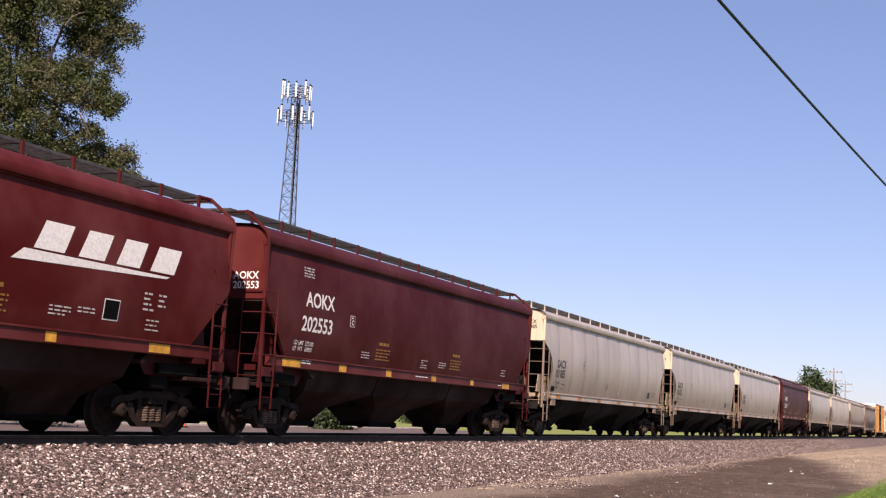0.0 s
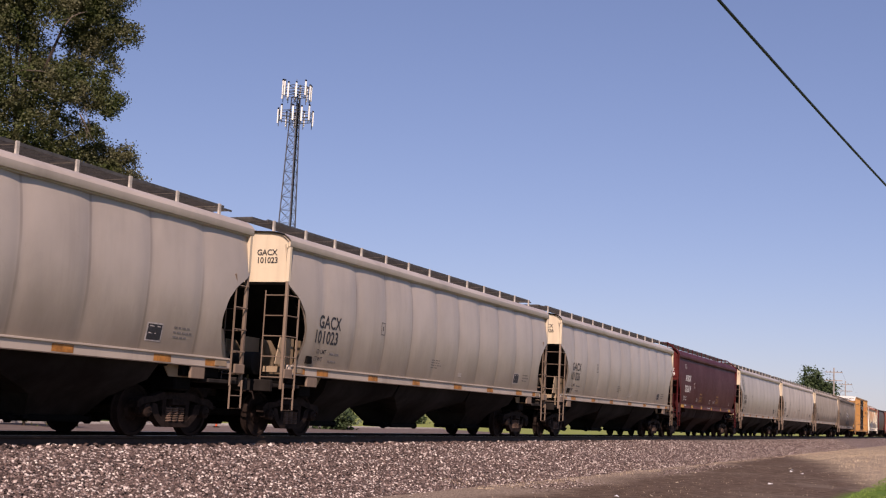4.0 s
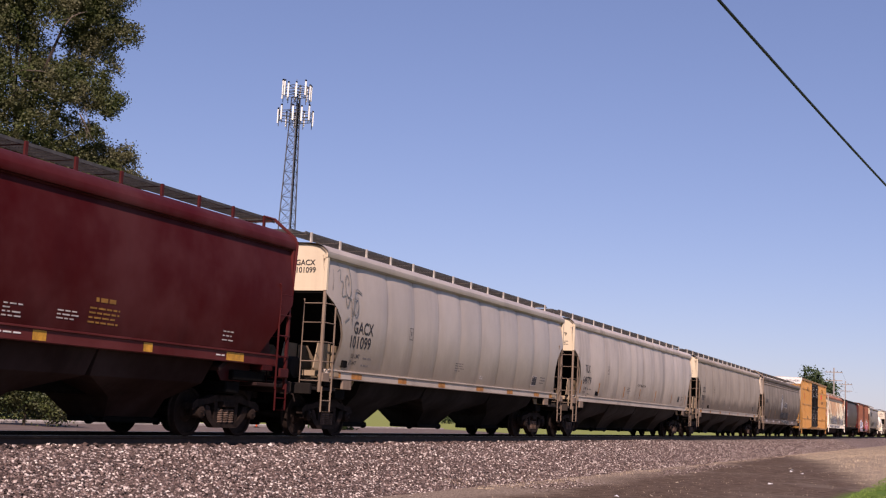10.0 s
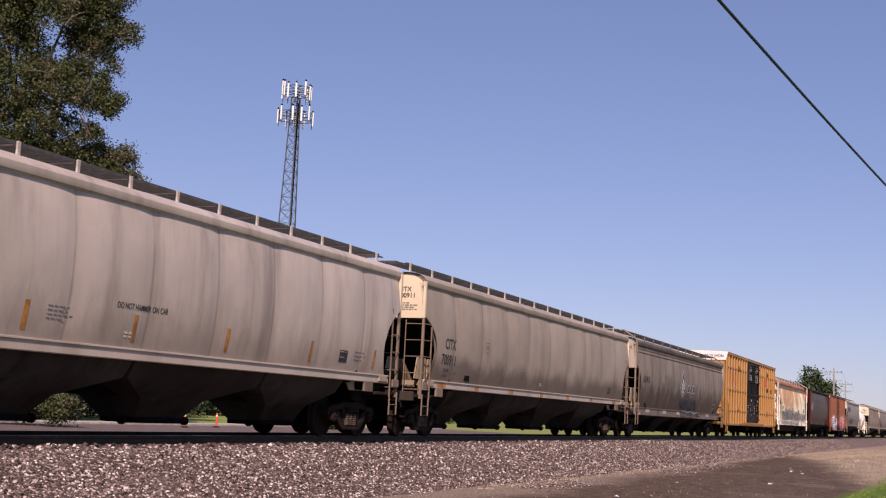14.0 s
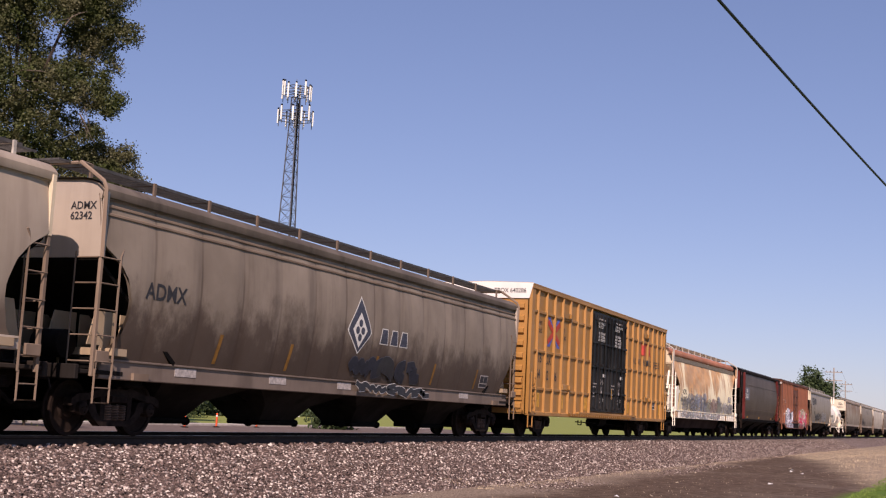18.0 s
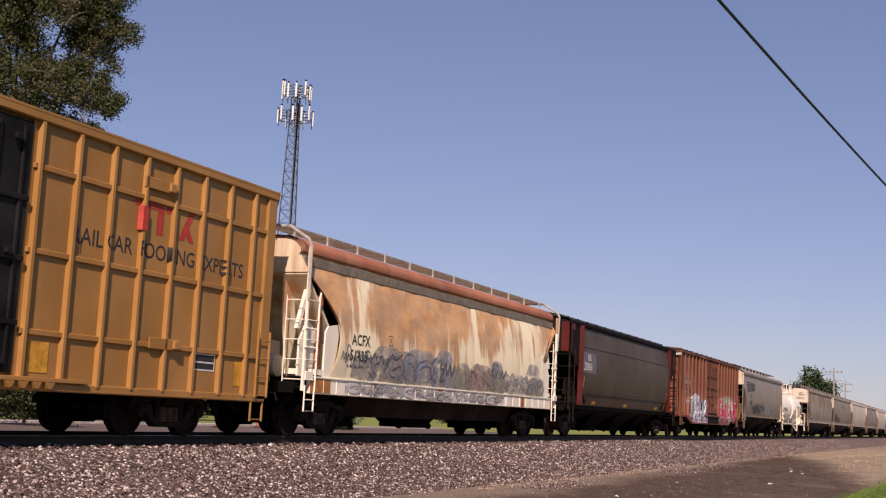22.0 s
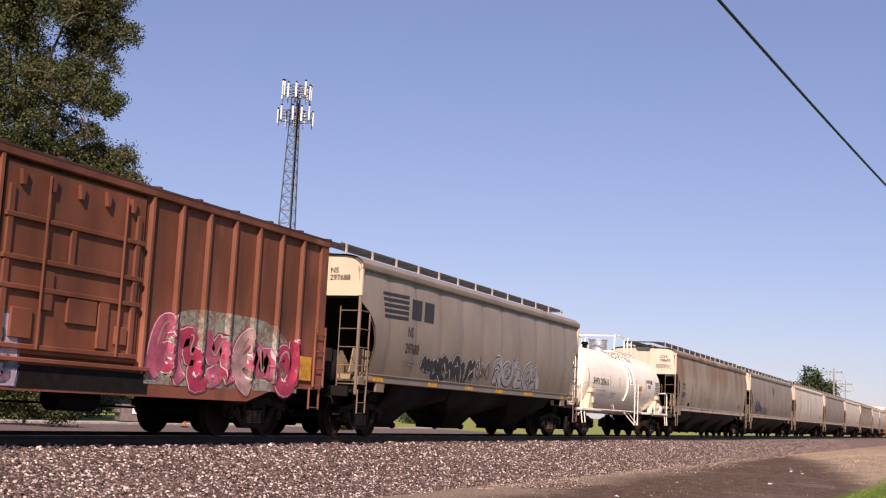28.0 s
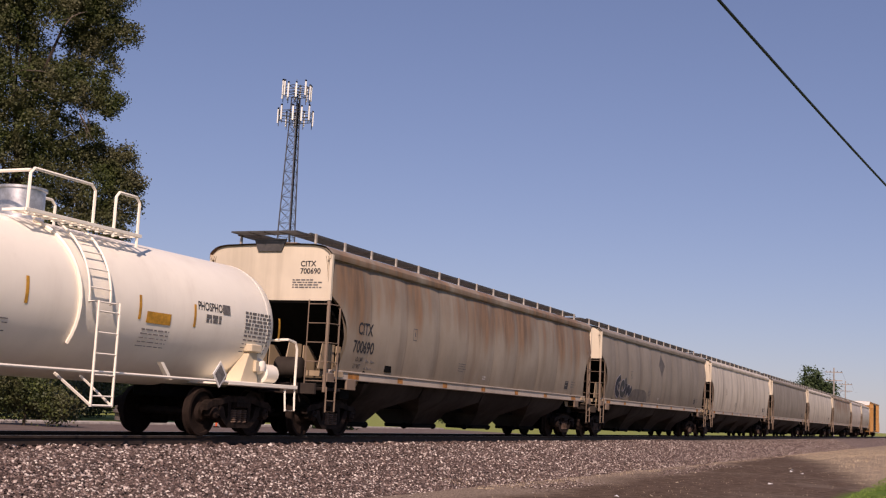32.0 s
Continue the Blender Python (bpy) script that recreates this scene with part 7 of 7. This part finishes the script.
def tree(label, at, height, blobs, leaves, size, mat, seed, trunk_r=0.35, limbs=10, squash=0.75, spray=0.25):
    """blobs: (x, y, z, radius) of leafy masses about the trunk's foot."""
    t = thing("tree", label, "tree", at)
    r = random.Random(seed)
    rn = np.random.default_rng(seed)
    g = Geo()
    g.path([(0, 0, -0.1), (0.1, 0.05, height * 0.25), (-0.1, 0.1, height * 0.5), (0.1, 0, height * 0.8)], [trunk_r, trunk_r * 0.8, trunk_r * 0.5, trunk_r * 0.15], 9)
    part("trunk", g, M["bark"], t)
    for b in blobs[:limbs]:
        zb = max(height * 0.22, min(b[2] * 0.6, height * 0.6))
        g = Geo()
        mid = Vector((b[0] * 0.45 + r.uniform(-0.4, 0.4), b[1] * 0.45 + r.uniform(-0.4, 0.4), (zb + b[2]) / 2 - 0.3))
        g.path([(0, 0, zb), mid, (b[0] * 0.85, b[1] * 0.85, b[2]), (b[0] * 1.1, b[1] * 1.1, b[2] + b[3] * 0.5)], [trunk_r * 0.4, trunk_r * 0.28, trunk_r * 0.16, 0.02], 6)
        part("limb", g, M["bark"], t)
    # sprays of leaves: small clumps scattered through each mass, denser at its skin
    vol = np.array([b[3] ** 2 for b in blobs])
    pick = rn.choice(len(blobs), int(leaves / 60), p=vol / vol.sum())
    B = np.array(blobs)[pick]
    d = rn.normal(size=(len(pick), 3))
    d /= np.linalg.norm(d, axis=1)[:, None]
    rad = 0.35 + 0.65 * rn.random(len(pick)) ** 0.6
    c = B[:, :3] + d * (B[:, 3] * rad)[:, None] * np.array([1, 1, squash])
    c = np.repeat(c, 60, 0)
    n = len(c)
    p = c + rn.normal(size=(n, 3)) * spray * np.array([1, 1, 0.62]) * (size / 0.13) ** 0.7
    p[:, 2] -= 0.15 * np.abs(rn.normal(size=n)) * (size / 0.13)
    s = size * (0.6 + 0.8 * rn.random(n))
    a = rn.normal(size=(n, 3))
    a /= np.linalg.norm(a, axis=1)[:, None]
    b = np.cross(a, rn.normal(size=(n, 3)))
    b /= np.linalg.norm(b, axis=1)[:, None]
    v = np.stack([p, p + a * (s * 0.5)[:, None] + b * (s * 0.32)[:, None], p + a * s[:, None], p + a * (s * 0.5)[:, None] - b * (s * 0.32)[:, None]], 1).reshape(-1, 3)
    me = bpy.data.meshes.new("crown")
    me.vertices.add(len(v))
    me.vertices.foreach_set("co", v.ravel())
    me.loops.add(4 * n)
    me.loops.foreach_set("vertex_index", np.arange(4 * n))
    me.polygons.add(n)
    me.polygons.foreach_set("loop_start", np.arange(n) * 4)
    me.update(calc_edges=True)
    me.materials.append(mat)
    ob = new("crown", me)
    ob.parent = t
    return t


# ---- beyond the track: big tree, mast, lot, hedge ----
# each mass: metres to the right of the trunk as one faces the tree, height, radius, metres nearer (-) or farther
masses = []
FAR_TREE = 1.22
for side_way, z, rad, d in ((0.1, 16.4, 0.75, 0.9), (-0.7, 18.3, 1.0, 0.2), (2.1, 16.9, 0.8, 0.6), (1.9, 18.2, 1.0, -0.2), (0.5, 15.3, 0.7, 0.8), (-2.4, 14.9, 1.0, 0.4), (-1.2, 17.0, 0.7, -0.5), (2.2, 15.7, 0.6, 0.2), (4.2, 11.4, 0.7, 0.4), (4.85, 10.75, 0.45, 0.3), (4.3, 12.0, 0.35, 0.2), (-1.8, 18.9, 1.6, 0.0), (1.0, 19.2, 1.5, 0.4), (2.9, 18.9, 1.2, -0.3), (3.0, 17.6, 0.9, 0.0), (3.95, 17.0, 0.52, -0.5), (2.9, 16.6, 0.7, 0.3), (3.35, 15.75, 0.45, 0.2), (3.0, 14.9, 0.50, 0.0),
                            (-0.6, 17.3, 1.0, 0.8), (-1.6, 15.9, 1.1, -0.6), (0.9, 17.6, 0.8, -0.8), (1.75, 15.4, 0.75, 0.5), (2.5, 14.2, 0.8, -0.4), (3.35, 13.9, 0.5, -0.6), (3.8, 14.1, 0.36, -0.4), (1.3, 14.3, 1.0, -0.9),
                            (-0.4, 14.3, 1.25, -0.7), (-1.9, 13.4, 1.3, -0.2), (0.2, 12.7, 1.3, -0.4), (1.7, 12.5, 1.0, 0.3), (2.9, 12.7, 0.55, 0.0), (2.5, 11.6, 0.8, 0.6), (3.4, 11.9, 0.7, 0.8), (3.9, 11.2, 0.75, 0.6), (4.55, 10.6, 0.6, 0.5),
                            (-1.0, 11.4, 1.3, 0.0), (0.9, 10.8, 1.3, 0.0), (3.0, 10.2, 1.2, 0.2), (4.4, 9.6, 0.8, 0.3), (-1.4, 9.2, 1.5, 0.4), (1.2, 8.8, 1.5, 0.2), (3.4, 8.4, 1.3, 0.0), (-3.2, 17.0, 1.6, 0.0), (-3.5, 13.6, 1.8, 0.3), (-3.4, 10.4, 1.7, 0.0), (0.4, 6.6, 1.2, 0.0)):
    masses.append((FAR_TREE * (0.688 * side_way + 0.726 * d), FAR_TREE * (-0.726 * side_way + 0.688 * d), 1.6 + FAR_TREE * (z - 1.6), FAR_TREE * rad))
tree("tall leafy tree with drooping olive-green foliage", pose(38.5 * FAR_TREE, 36.5 * FAR_TREE, FAR_Z), 23.5, masses, 260000, 0.125, M["leaf"], 3, 0.34, 9, 1.0, 0.20)
# dead twigs and a bare bough showing through the crown
twig = bpy.data.objects["tree"]
r = random.Random(8)
for side_way, z, way, up, n in ((-0.4, 13.9, 1.4, 0.4, 3), (2.1, 12.9, 0.5, -0.9, 5), (1.0, 16.8, 0.9, 0.8, 2)):
    g = Geo()
    for k in range(n):
        a, z0 = side_way + r.uniform(-0.3, 0.5), z + r.uniform(-0.4, 0.4)
        pts = [(FAR_TREE * (a + way * t * r.uniform(0.6, 1.1)), -2.0 + r.uniform(-0.1, 0.1), 1.6 + FAR_TREE * (z0 - 1.6 + up * t + 0.12 * math.sin(4 * t + k))) for t in (0, 0.35, 0.7, 1.0)]
        g.path([(0.688 * p[0] + 0.726 * p[1], -0.726 * p[0] + 0.688 * p[1], p[2]) for p in pts], [0.045, 0.035, 0.025, 0.008] if k == 0 else [0.016, 0.013, 0.01, 0.004], 5)
    tagged(part("dead_twig", g, M["deadwood"], twig, "pale dead twigs among the leaves"), kind="stuff")
tree("low shrub with drooping dark branches", pose(42.6, 38.6, FAR_Z), 3.4, [(0, 0, 1.5, 1.3), (0.9, -0.6, 1.2, 1.0), (-0.9, 0.5, 1.9, 1.2), (0.4, -1.6, 1.0, 0.9)], 9000, 0.13, M["leaf"], 9, 0.08, 3)
tree("round-topped tree far down the line", pose(209.0, 23.6, FAR_Z), 11.4, [(0, 0.3, 10.4, 1.5), (-1, 0.8, 9.2, 2.0), (1.2, -1.4, 8.4, 2.0), (0, 0, 7.2, 2.6), (-0.5, 2.0, 7.4, 1.6), (1.5, -2.4, 6.6, 1.6), (0, 0, 5.0, 2.6)], 9500, 0.42, M["leaf_far"], 5, 0.25, 6)
tree("dark broad tree far beyond the mast", pose(134.0, 75.3, FAR_Z), 19.0, [(0, 0, 18.0, 2.0), (-1.2, 1.4, 16.5, 2.4), (1.4, -1.8, 16.8, 2.0), (0.4, -0.6, 14.5, 3.0), (1.6, -3.0, 14.2, 2.2), (-1.6, 2.6, 13.0, 2.4), (0, 0, 11.0, 3.2)], 9500, 0.40, M["leaf_far"], 6, 0.3, 6)
for k, (x, y, h) in enumerate(((71.0, 38.6, 2.0), (93.4, 50.3, 2.6), (121.5, 56.0, 2.2), (81.0, 59.0, 4.2), (85.0, 61.0, 4.4), (140.0, 60.0, 3.6), (120.0, 72.0, 2.4), (131.0, 74.2, 2.6))):
    tree("rounded garden bush on the lawn", pose(x, y, FAR_Z), h, [(0, 0, h * 0.5, h * 0.38), (h * 0.25, -h * 0.15, h * 0.35, h * 0.3), (-h * 0.25, h * 0.1, h * 0.4, h * 0.3)], 2400, 0.26, M["leaf_far"], 20 + k, 0.1, 3, 0.9)
# clipped hedge and thicket behind the lot
hedge = []
r = random.Random(31)
for k in range(26):
    hedge.append((-24 + 2.4 * k + r.uniform(-0.6, 0.6), 0.22 * k + r.uniform(-1.2, 1.2), r.uniform(0.8, 3.0), r.uniform(1.3, 2.1)))
tree("dense leafy thicket along the far edge of the lot", pose(72.0, 62.0, FAR_Z), 4.5, hedge, 42000, 0.3, M["leaf_far"], 41, 0.1, 10)

low = []
r = random.Random(33)
for k in range(22):
    low.append((-11 + 1.0 * k + r.uniform(-0.4, 0.4), 0.45 * (-11 + 1.0 * k) + r.uniform(-0.8, 0.8), r.uniform(0.7, 2.4), r.uniform(0.9, 1.5)))
tree("dense dark thicket behind the lot", pose(56.0, 48.5, FAR_Z), 3.6, low, 26000, 0.17, M["leaf"], 43, 0.1, 8)

# lattice mast with two rings of panel antennas
MAST = Vector((148.75, 89.8, FAR_Z))
mast = thing("antenna_mast", "tall steel lattice mast with two rings of white panel antennas", "mast", Matrix.Translation(MAST) @ pose(0, 0, 0, 0, 0, 12))
M["galv"] = simple("weathered_galvanised_steel", (0.09, 0.095, 0.11), 0.55, 0.5)
M["panel"] = simple("white_radome", (0.80, 0.79, 0.76), 0.5, 0, 0.05)
TOPZ, NLEV = 45.8, 24


def leg(k, z):
    w = 2.35 + (0.72 - 2.35) * z / TOPZ
    a = radians(90 + 120 * k)
    return Vector((w * math.cos(a), w * math.sin(a), z))


for k in range(3):
    part("mast_leg", Geo().path([leg(k, 0), leg(k, TOPZ)], [0.12, 0.09], 6), M["galv"], mast)
levels = [TOPZ * (1 - (1 - i / NLEV) ** 1.15) for i in range(NLEV + 1)]
for k in range(3):
    g = Geo()
    j = (k + 1) % 3
    for z0, z1 in zip(levels, levels[1:]):
        g.path([leg(k, z0), leg(j, z1)], 0.032, 4)
        g.path([leg(j, z0), leg(k, z1)], 0.032, 4)
        g.path([leg(k, z1), leg(j, z1)], 0.032, 4)
    part("lattice", g, M["galv"], mast)
part("cable_run", Geo().box(-0.28, 0.05, -0.5, -0.35, 2, TOPZ - 1), M["dark"], mast, "dark bundle of feeder cables")
panel_me = Geo().box(-0.12, 0.12, -0.08, 0.08, -1.05, 1.05, 0.03).mesh("panel_antenna", M["panel"])
cap_me = Geo().box(-0.13, 0.13, -0.09, 0.10, 1.05, 1.28, 0.02).mesh("cap", M["dark"])
pipe_me = Geo().path([(0, 0.14, -1.5), (0, 0.14, 1.35)], 0.06, 6).mesh("mount_pipe", M["galv"])
for z, rad, n, ph in ((46.6, 2.15, 13, 0.1), (42.85, 2.6, 9, 0.35)):
    ringg = Geo()
    corners = [(rad * math.cos(2 * math.pi * k / 6 + ph), rad * math.sin(2 * math.pi * k / 6 + ph)) for k in range(6)]
    for dz in (-0.45, 0.45):
        for a, b in zip(corners, corners[1:] + corners[:1]):
            ringg.path([(a[0], a[1], z + dz), (b[0], b[1], z + dz)], 0.06, 5)
            ringg.path([(0, 0, z + dz), ((a[0] + b[0]) / 2, (a[1] + b[1]) / 2, z + dz)], 0.06, 5)
    part("antenna_frame", ringg, M["galv"], mast)
    for k in range(n):
        a = 2 * math.pi * (k + 0.3 * math.sin(5.0 * k)) / n + ph
        px, py = rad * math.cos(a), rad * math.sin(a)
        out = math.degrees(a) + 90
        p = part("mount_pipe", pipe_me, None, mast, "", pose(px, py, z + random.uniform(-0.35, 0.3), 0, 0, out))
        part("panel_antenna", panel_me, None, p, "white panel antenna")
        part("cap", cap_me, None, p)
part("lightning_rod", Geo().path([(0.3, 0.2, 45.5), (0.3, 0.2, 48.6)], 0.03, 5), M["galv"], mast)

# asphalt lot with concrete edge, delineators and a waste bin
M["asphalt"] = simple("worn_asphalt", (0.145, 0.112, 0.098), 0.9, 0, 0.25, 2.0)
M["concrete"] = simple("pale_concrete", (0.42, 0.38, 0.34), 0.9, 0, 0.2, 3.0)
tagged(new("road", Geo().box(-40, 96, 29.5, 41.2, FAR_Z - 0.05, FAR_Z + 0.012).mesh("road", M["asphalt"])), "worn grey asphalt lot beyond the track", "road", kind="structure")
tagged(new("kerb", Geo().box(-40, 96, 41.2, 41.75, FAR_Z - 0.05, FAR_Z + 0.12, 0.02).mesh("kerb", M["concrete"])), "pale concrete kerb along the lot", "kerb", kind="structure")
tagged(new("pavement", Geo().box(-40, 80, 41.75, 43.6, FAR_Z - 0.05, FAR_Z + 0.09, 0.01).mesh("pavement", M["concrete"])), "pale concrete walk beside the lot", "pavement", kind="structure")
M["orange"] = simple("orange_plastic", (0.70, 0.10, 0.03), 0.5, 0, 0.1)
for x, y in ((54.6, 38.5), (58.5, 39.1), (63.7, 39.7)):
    d = thing("delineator_post", "orange plastic delineator post with a white band", "traffic post", pose(x, y, FAR_Z + 0.012), group="delineators on the lot")
    part("base", Geo().lathe([(0.2, 0), (0.2, 0.03), (0.06, 0.07)], "z", (0, 0, 0), 14), M["dark"], d)
    part("post", Geo().lathe([(0.055, 0.05), (0.055, 0.78), (0.03, 0.80)], "z", (0, 0, 0), 12), M["orange"], d)
    part("band", Geo().lathe([(0.058, 0.60), (0.058, 0.68)], "z", (0, 0, 0), 12), M["white"], d, "white reflective band")
bin_ = thing("waste_skip", "grey metal waste skip with a lid and white notice", "skip", pose(55.5, 42.6, FAR_Z + 0.09, 0, 0, -38))
M["skip"] = simple("grey_skip_paint", (0.16, 0.135, 0.125), 0.6, 0, 0.25)
g = Geo()
g.prism([(-0.62, 0.08), (0.62, 0.08), (0.74, 1.02), (-0.74, 1.02)], "x", -0.85, 0.85)
part("tub", g, M["skip"], bin_)
part("lid", Geo().prism([(-0.78, 1.02), (0.78, 1.02), (0.78, 1.18), (-0.78, 1.06)], "x", -0.9, 0.9), M["dark"], bin_)
part("notice", Geo().box(-0.25, 0.25, -0.73, -0.72, 0.48, 0.82), M["white"], bin_, "white paper notice")
for x in (-0.92, 0.92):
    part("fork_pocket", Geo().box(x - 0.08, x + 0.08, -0.5, 0.5, 0.5, 0.68, 0.02), M["skip"], bin_)
# small white outbuilding on the lawn
shed = thing("garden_shed", "small white gabled outbuilding on the lawn", "shed", pose(125.0, 73.6, FAR_Z, 0, 0, -20))
M["siding"] = simple("white_siding", (0.78, 0.78, 0.76), 0.6, 0, 0.06)
part("wall", Geo().prism([(-0.85, 0), (0.85, 0), (0.85, 1.55), (0, 1.85), (-0.85, 1.55)], "x", -0.95, 0.95), M["siding"], shed)
for s in (-1, 1):
    part("roof", Geo().prism([(0, 1.85), (s * 1.0, 1.48), (s * 1.0, 1.56), (0, 1.94)], "x", -1.05, 1.05), M["concrete"], shed)
part("door", Geo().box(-0.98, -0.95, -0.4, 0.4, 0, 1.45), M["galv"], shed)

# utility poles far down the line
M["pole"] = simple("grey_pole_timber", (0.30, 0.27, 0.25), 0.9)
poles = [(199.0, 19.5, 11.3), (253.0, 22.6, 11.4)]
for x, y, h in poles:
    p = thing("utility_pole", "grey timber utility pole with two crossarms", "utility pole", pose(x, y, FAR_Z), group="poles down the line")
    part("pole", Geo().lathe([(0.14, -0.3), (0.10, h)], "z", (0, 0, 0), 8), M["pole"], p)
    for z in (h - 0.7, h - 2.0):
        part("crossarm", Geo().box(-0.06, 0.06, -1.3, 1.3, z - 0.07, z + 0.07, 0.01), M["pole"], p)
    for y2 in (-1.15, -0.5, 0.5, 1.15):
        part("insulator", Geo().lathe([(0.05, 0), (0.07, 0.06), (0.04, 0.16)], "z", (0, y2, h - 0.63), 8), M["galv"], p)
for dy in (-1.15, 0.5, 1.15):
    g = Geo()
    pts = []
    for k in range(25):
        t = k / 24
        x = 199 + 108 * t
        u = (t * 2) % 1.0
        pts.append((x, 19.5 + 6.2 * t + dy, 10.85 - 1.2 * 4 * u * (1 - u) * 0.6))
    tagged(new("overhead_wire", g.path(pts, 0.009, 4).mesh("overhead_wire", M["dark"])), "thin dark overhead wire between poles", "wire", group="wires down the line")

# thick black cable overhead, slung between two poles out of view
A, B = Vector((8.72, 1.69, 4.72)), Vector((15.67, 0.94, 4.64))
d = B - A
pts = []
for k in range(33):
    t = -1.6 + 4.6 * k / 32
    p = A + d * t
    p.z += 0.012 * ((t - 0.5) ** 2 - 0.25) * 4
    pts.append(p)
M["cable"] = simple("black_cable_sheath", (0.012, 0.012, 0.014), 0.5)
tagged(new("overhead_cable", Geo().path(pts, 0.0125, 8).mesh("overhead_cable", M["cable"])), "thick black cable slung overhead", "cable")
for p in (pts[0], pts[-1]):
    c = thing("cable_pole", "timber pole that carries the overhead cable", "utility pole", pose(p.x, p.y, 0))
    part("pole", Geo().lathe([(0.15, -0.3), (0.11, p.z + 0.6)], "z", (0, 0, 0), 10), M["pole"], c)

# dry grass at the foot of the ballast and green blades nearest the camera
def blades(name, label, count, x0, x1, y0, y1, h0, h1, mat, seed, past=-1e9):
    rn = np.random.default_rng(seed)
    x = x0 + (x1 - x0) * rn.random(count) ** 1.4
    y = y0 + (y1 - y0) * rn.random(count)
    clump = np.array([noise.noise(Vector((a * 0.9, b * 1.7, seed))) for a, b in zip(x, y)])
    keep = (clump > -0.12) & (x - 5.2 * y + 6.0 * clump > past)
    x, y = x[keep], y[keep]
    n = len(x)
    z = np.array([max(ground_height(a, b), float(bed_z(b)) if b > 9.6 else -1) for a, b in zip(x, y)])
    h = h0 + (h1 - h0) * rn.random(n) ** 2
    a = rn.random(n) * 6.283
    lean = rn.normal(size=(n, 2)) * 0.5
    w = 0.006 + 0.008 * rn.random(n)
    p0 = np.stack([x - w * np.cos(a), y - w * np.sin(a), z - 0.02], 1)
    p1 = np.stack([x + w * np.cos(a), y + w * np.sin(a), z - 0.02], 1)
    p2 = np.stack([x + lean[:, 0] * h, y + lean[:, 1] * h, z + h], 1)
    v = np.stack([p0, p1, p2], 1).reshape(-1, 3)
    me = bpy.data.meshes.new(name)
    me.from_pydata(v.tolist(), [], [(3 * i, 3 * i + 1, 3 * i + 2) for i in range(n)])
    me.materials.append(mat)
    return tagged(new(name, me), label, "grass", kind="stuff")


m = Nodes("straw", 0.8)
M["straw"] = m.done(m.mix(m.island(), (0.24, 0.18, 0.115), (0.60, 0.49, 0.35)))
m = Nodes("green_blade", 0.7)
M["blade"] = m.done(m.mix(m.island(), (0.05, 0.10, 0.015), (0.20, 0.28, 0.06)))
blades("dry_grass", "dry tan grass along the foot of the ballast", 7000, 24, 110, 9.2, 10.3, 0.02, 0.06, M["straw"], 2)
blades("dry_grass", "dry tan grass past the bare soil", 30000, 36, 120, 2.8, 10.0, 0.02, 0.09, M["straw"], 3, 26.0)
blades("dry_grass", "sparse dead stalks on bare soil", 2200, 16, 52, 3.4, 8.4, 0.01, 0.035, M["straw"], 4)
blades("green_grass", "short green grass at the lawn edge", 26000, 22, 60, 0.4, 2.7, 0.03, 0.09, M["blade"], 5)
# light scraps of litter on the soil
for k in range(16):
    r = random.Random(100 + k)
    x, y = r.uniform(17, 48), r.uniform(4.3, 8.4)
    s = r.uniform(0.03, 0.075)
    g = Geo().add([(-s, -s * 0.5, 0.01), (s, -s * 0.6, 0.03), (s * 1.1, s * 0.5, 0.01), (0, s * 0.7, 0.05), (-s, s * 0.4, 0.015)], [(0, 1, 2, 3, 4)])
    tagged(new("litter", g.mesh("litter", M["panel"] if k % 3 else M["straw"])), "pale scrap of litter lying on the soil", "litter", group="litter on the soil").matrix_basis = pose(x, y, ground_height(x, y) + 0.015, 0, 0, r.uniform(0, 360))


# ---- what moves: the whole train rolls toward the camera, its wheels turning ----
SPEEDS = [(0, 8.84), (3, 8.80), (7, 8.74), (10, 8.60), (12, 8.55), (16, 8.62), (21, 8.70), (26, 8.62), (32, 8.58)]


def gone(t):
    """Metres that the train has rolled by t seconds."""
    total = 0.0
    for (t0, v0), (t1, v1) in zip(SPEEDS, SPEEDS[1:]):
        if t <= t0:
            break
        e = min(t, t1)
        v = v0 + (v1 - v0) * (e - t0) / (t1 - t0)
        total += (v0 + v) / 2 * (e - t0)
    return total


def motions():
    times = [0.5 * k for k in range(65)]
    for car, q in cars:
        walk(car, [(t, pose(q - gone(t), TRACK_Y, RAIL_TOP)) for t in times])
    steps = [2 * k / 30 for k in range(481)]
    turns = [-math.degrees(gone(t) / WHEEL_R) for t in steps]
    for w, dx in wheelsets:
        walk(w, [(t, pose(dx, 0, WHEEL_R, 0, a, 0)) for t, a in zip(steps, turns)])


motions()
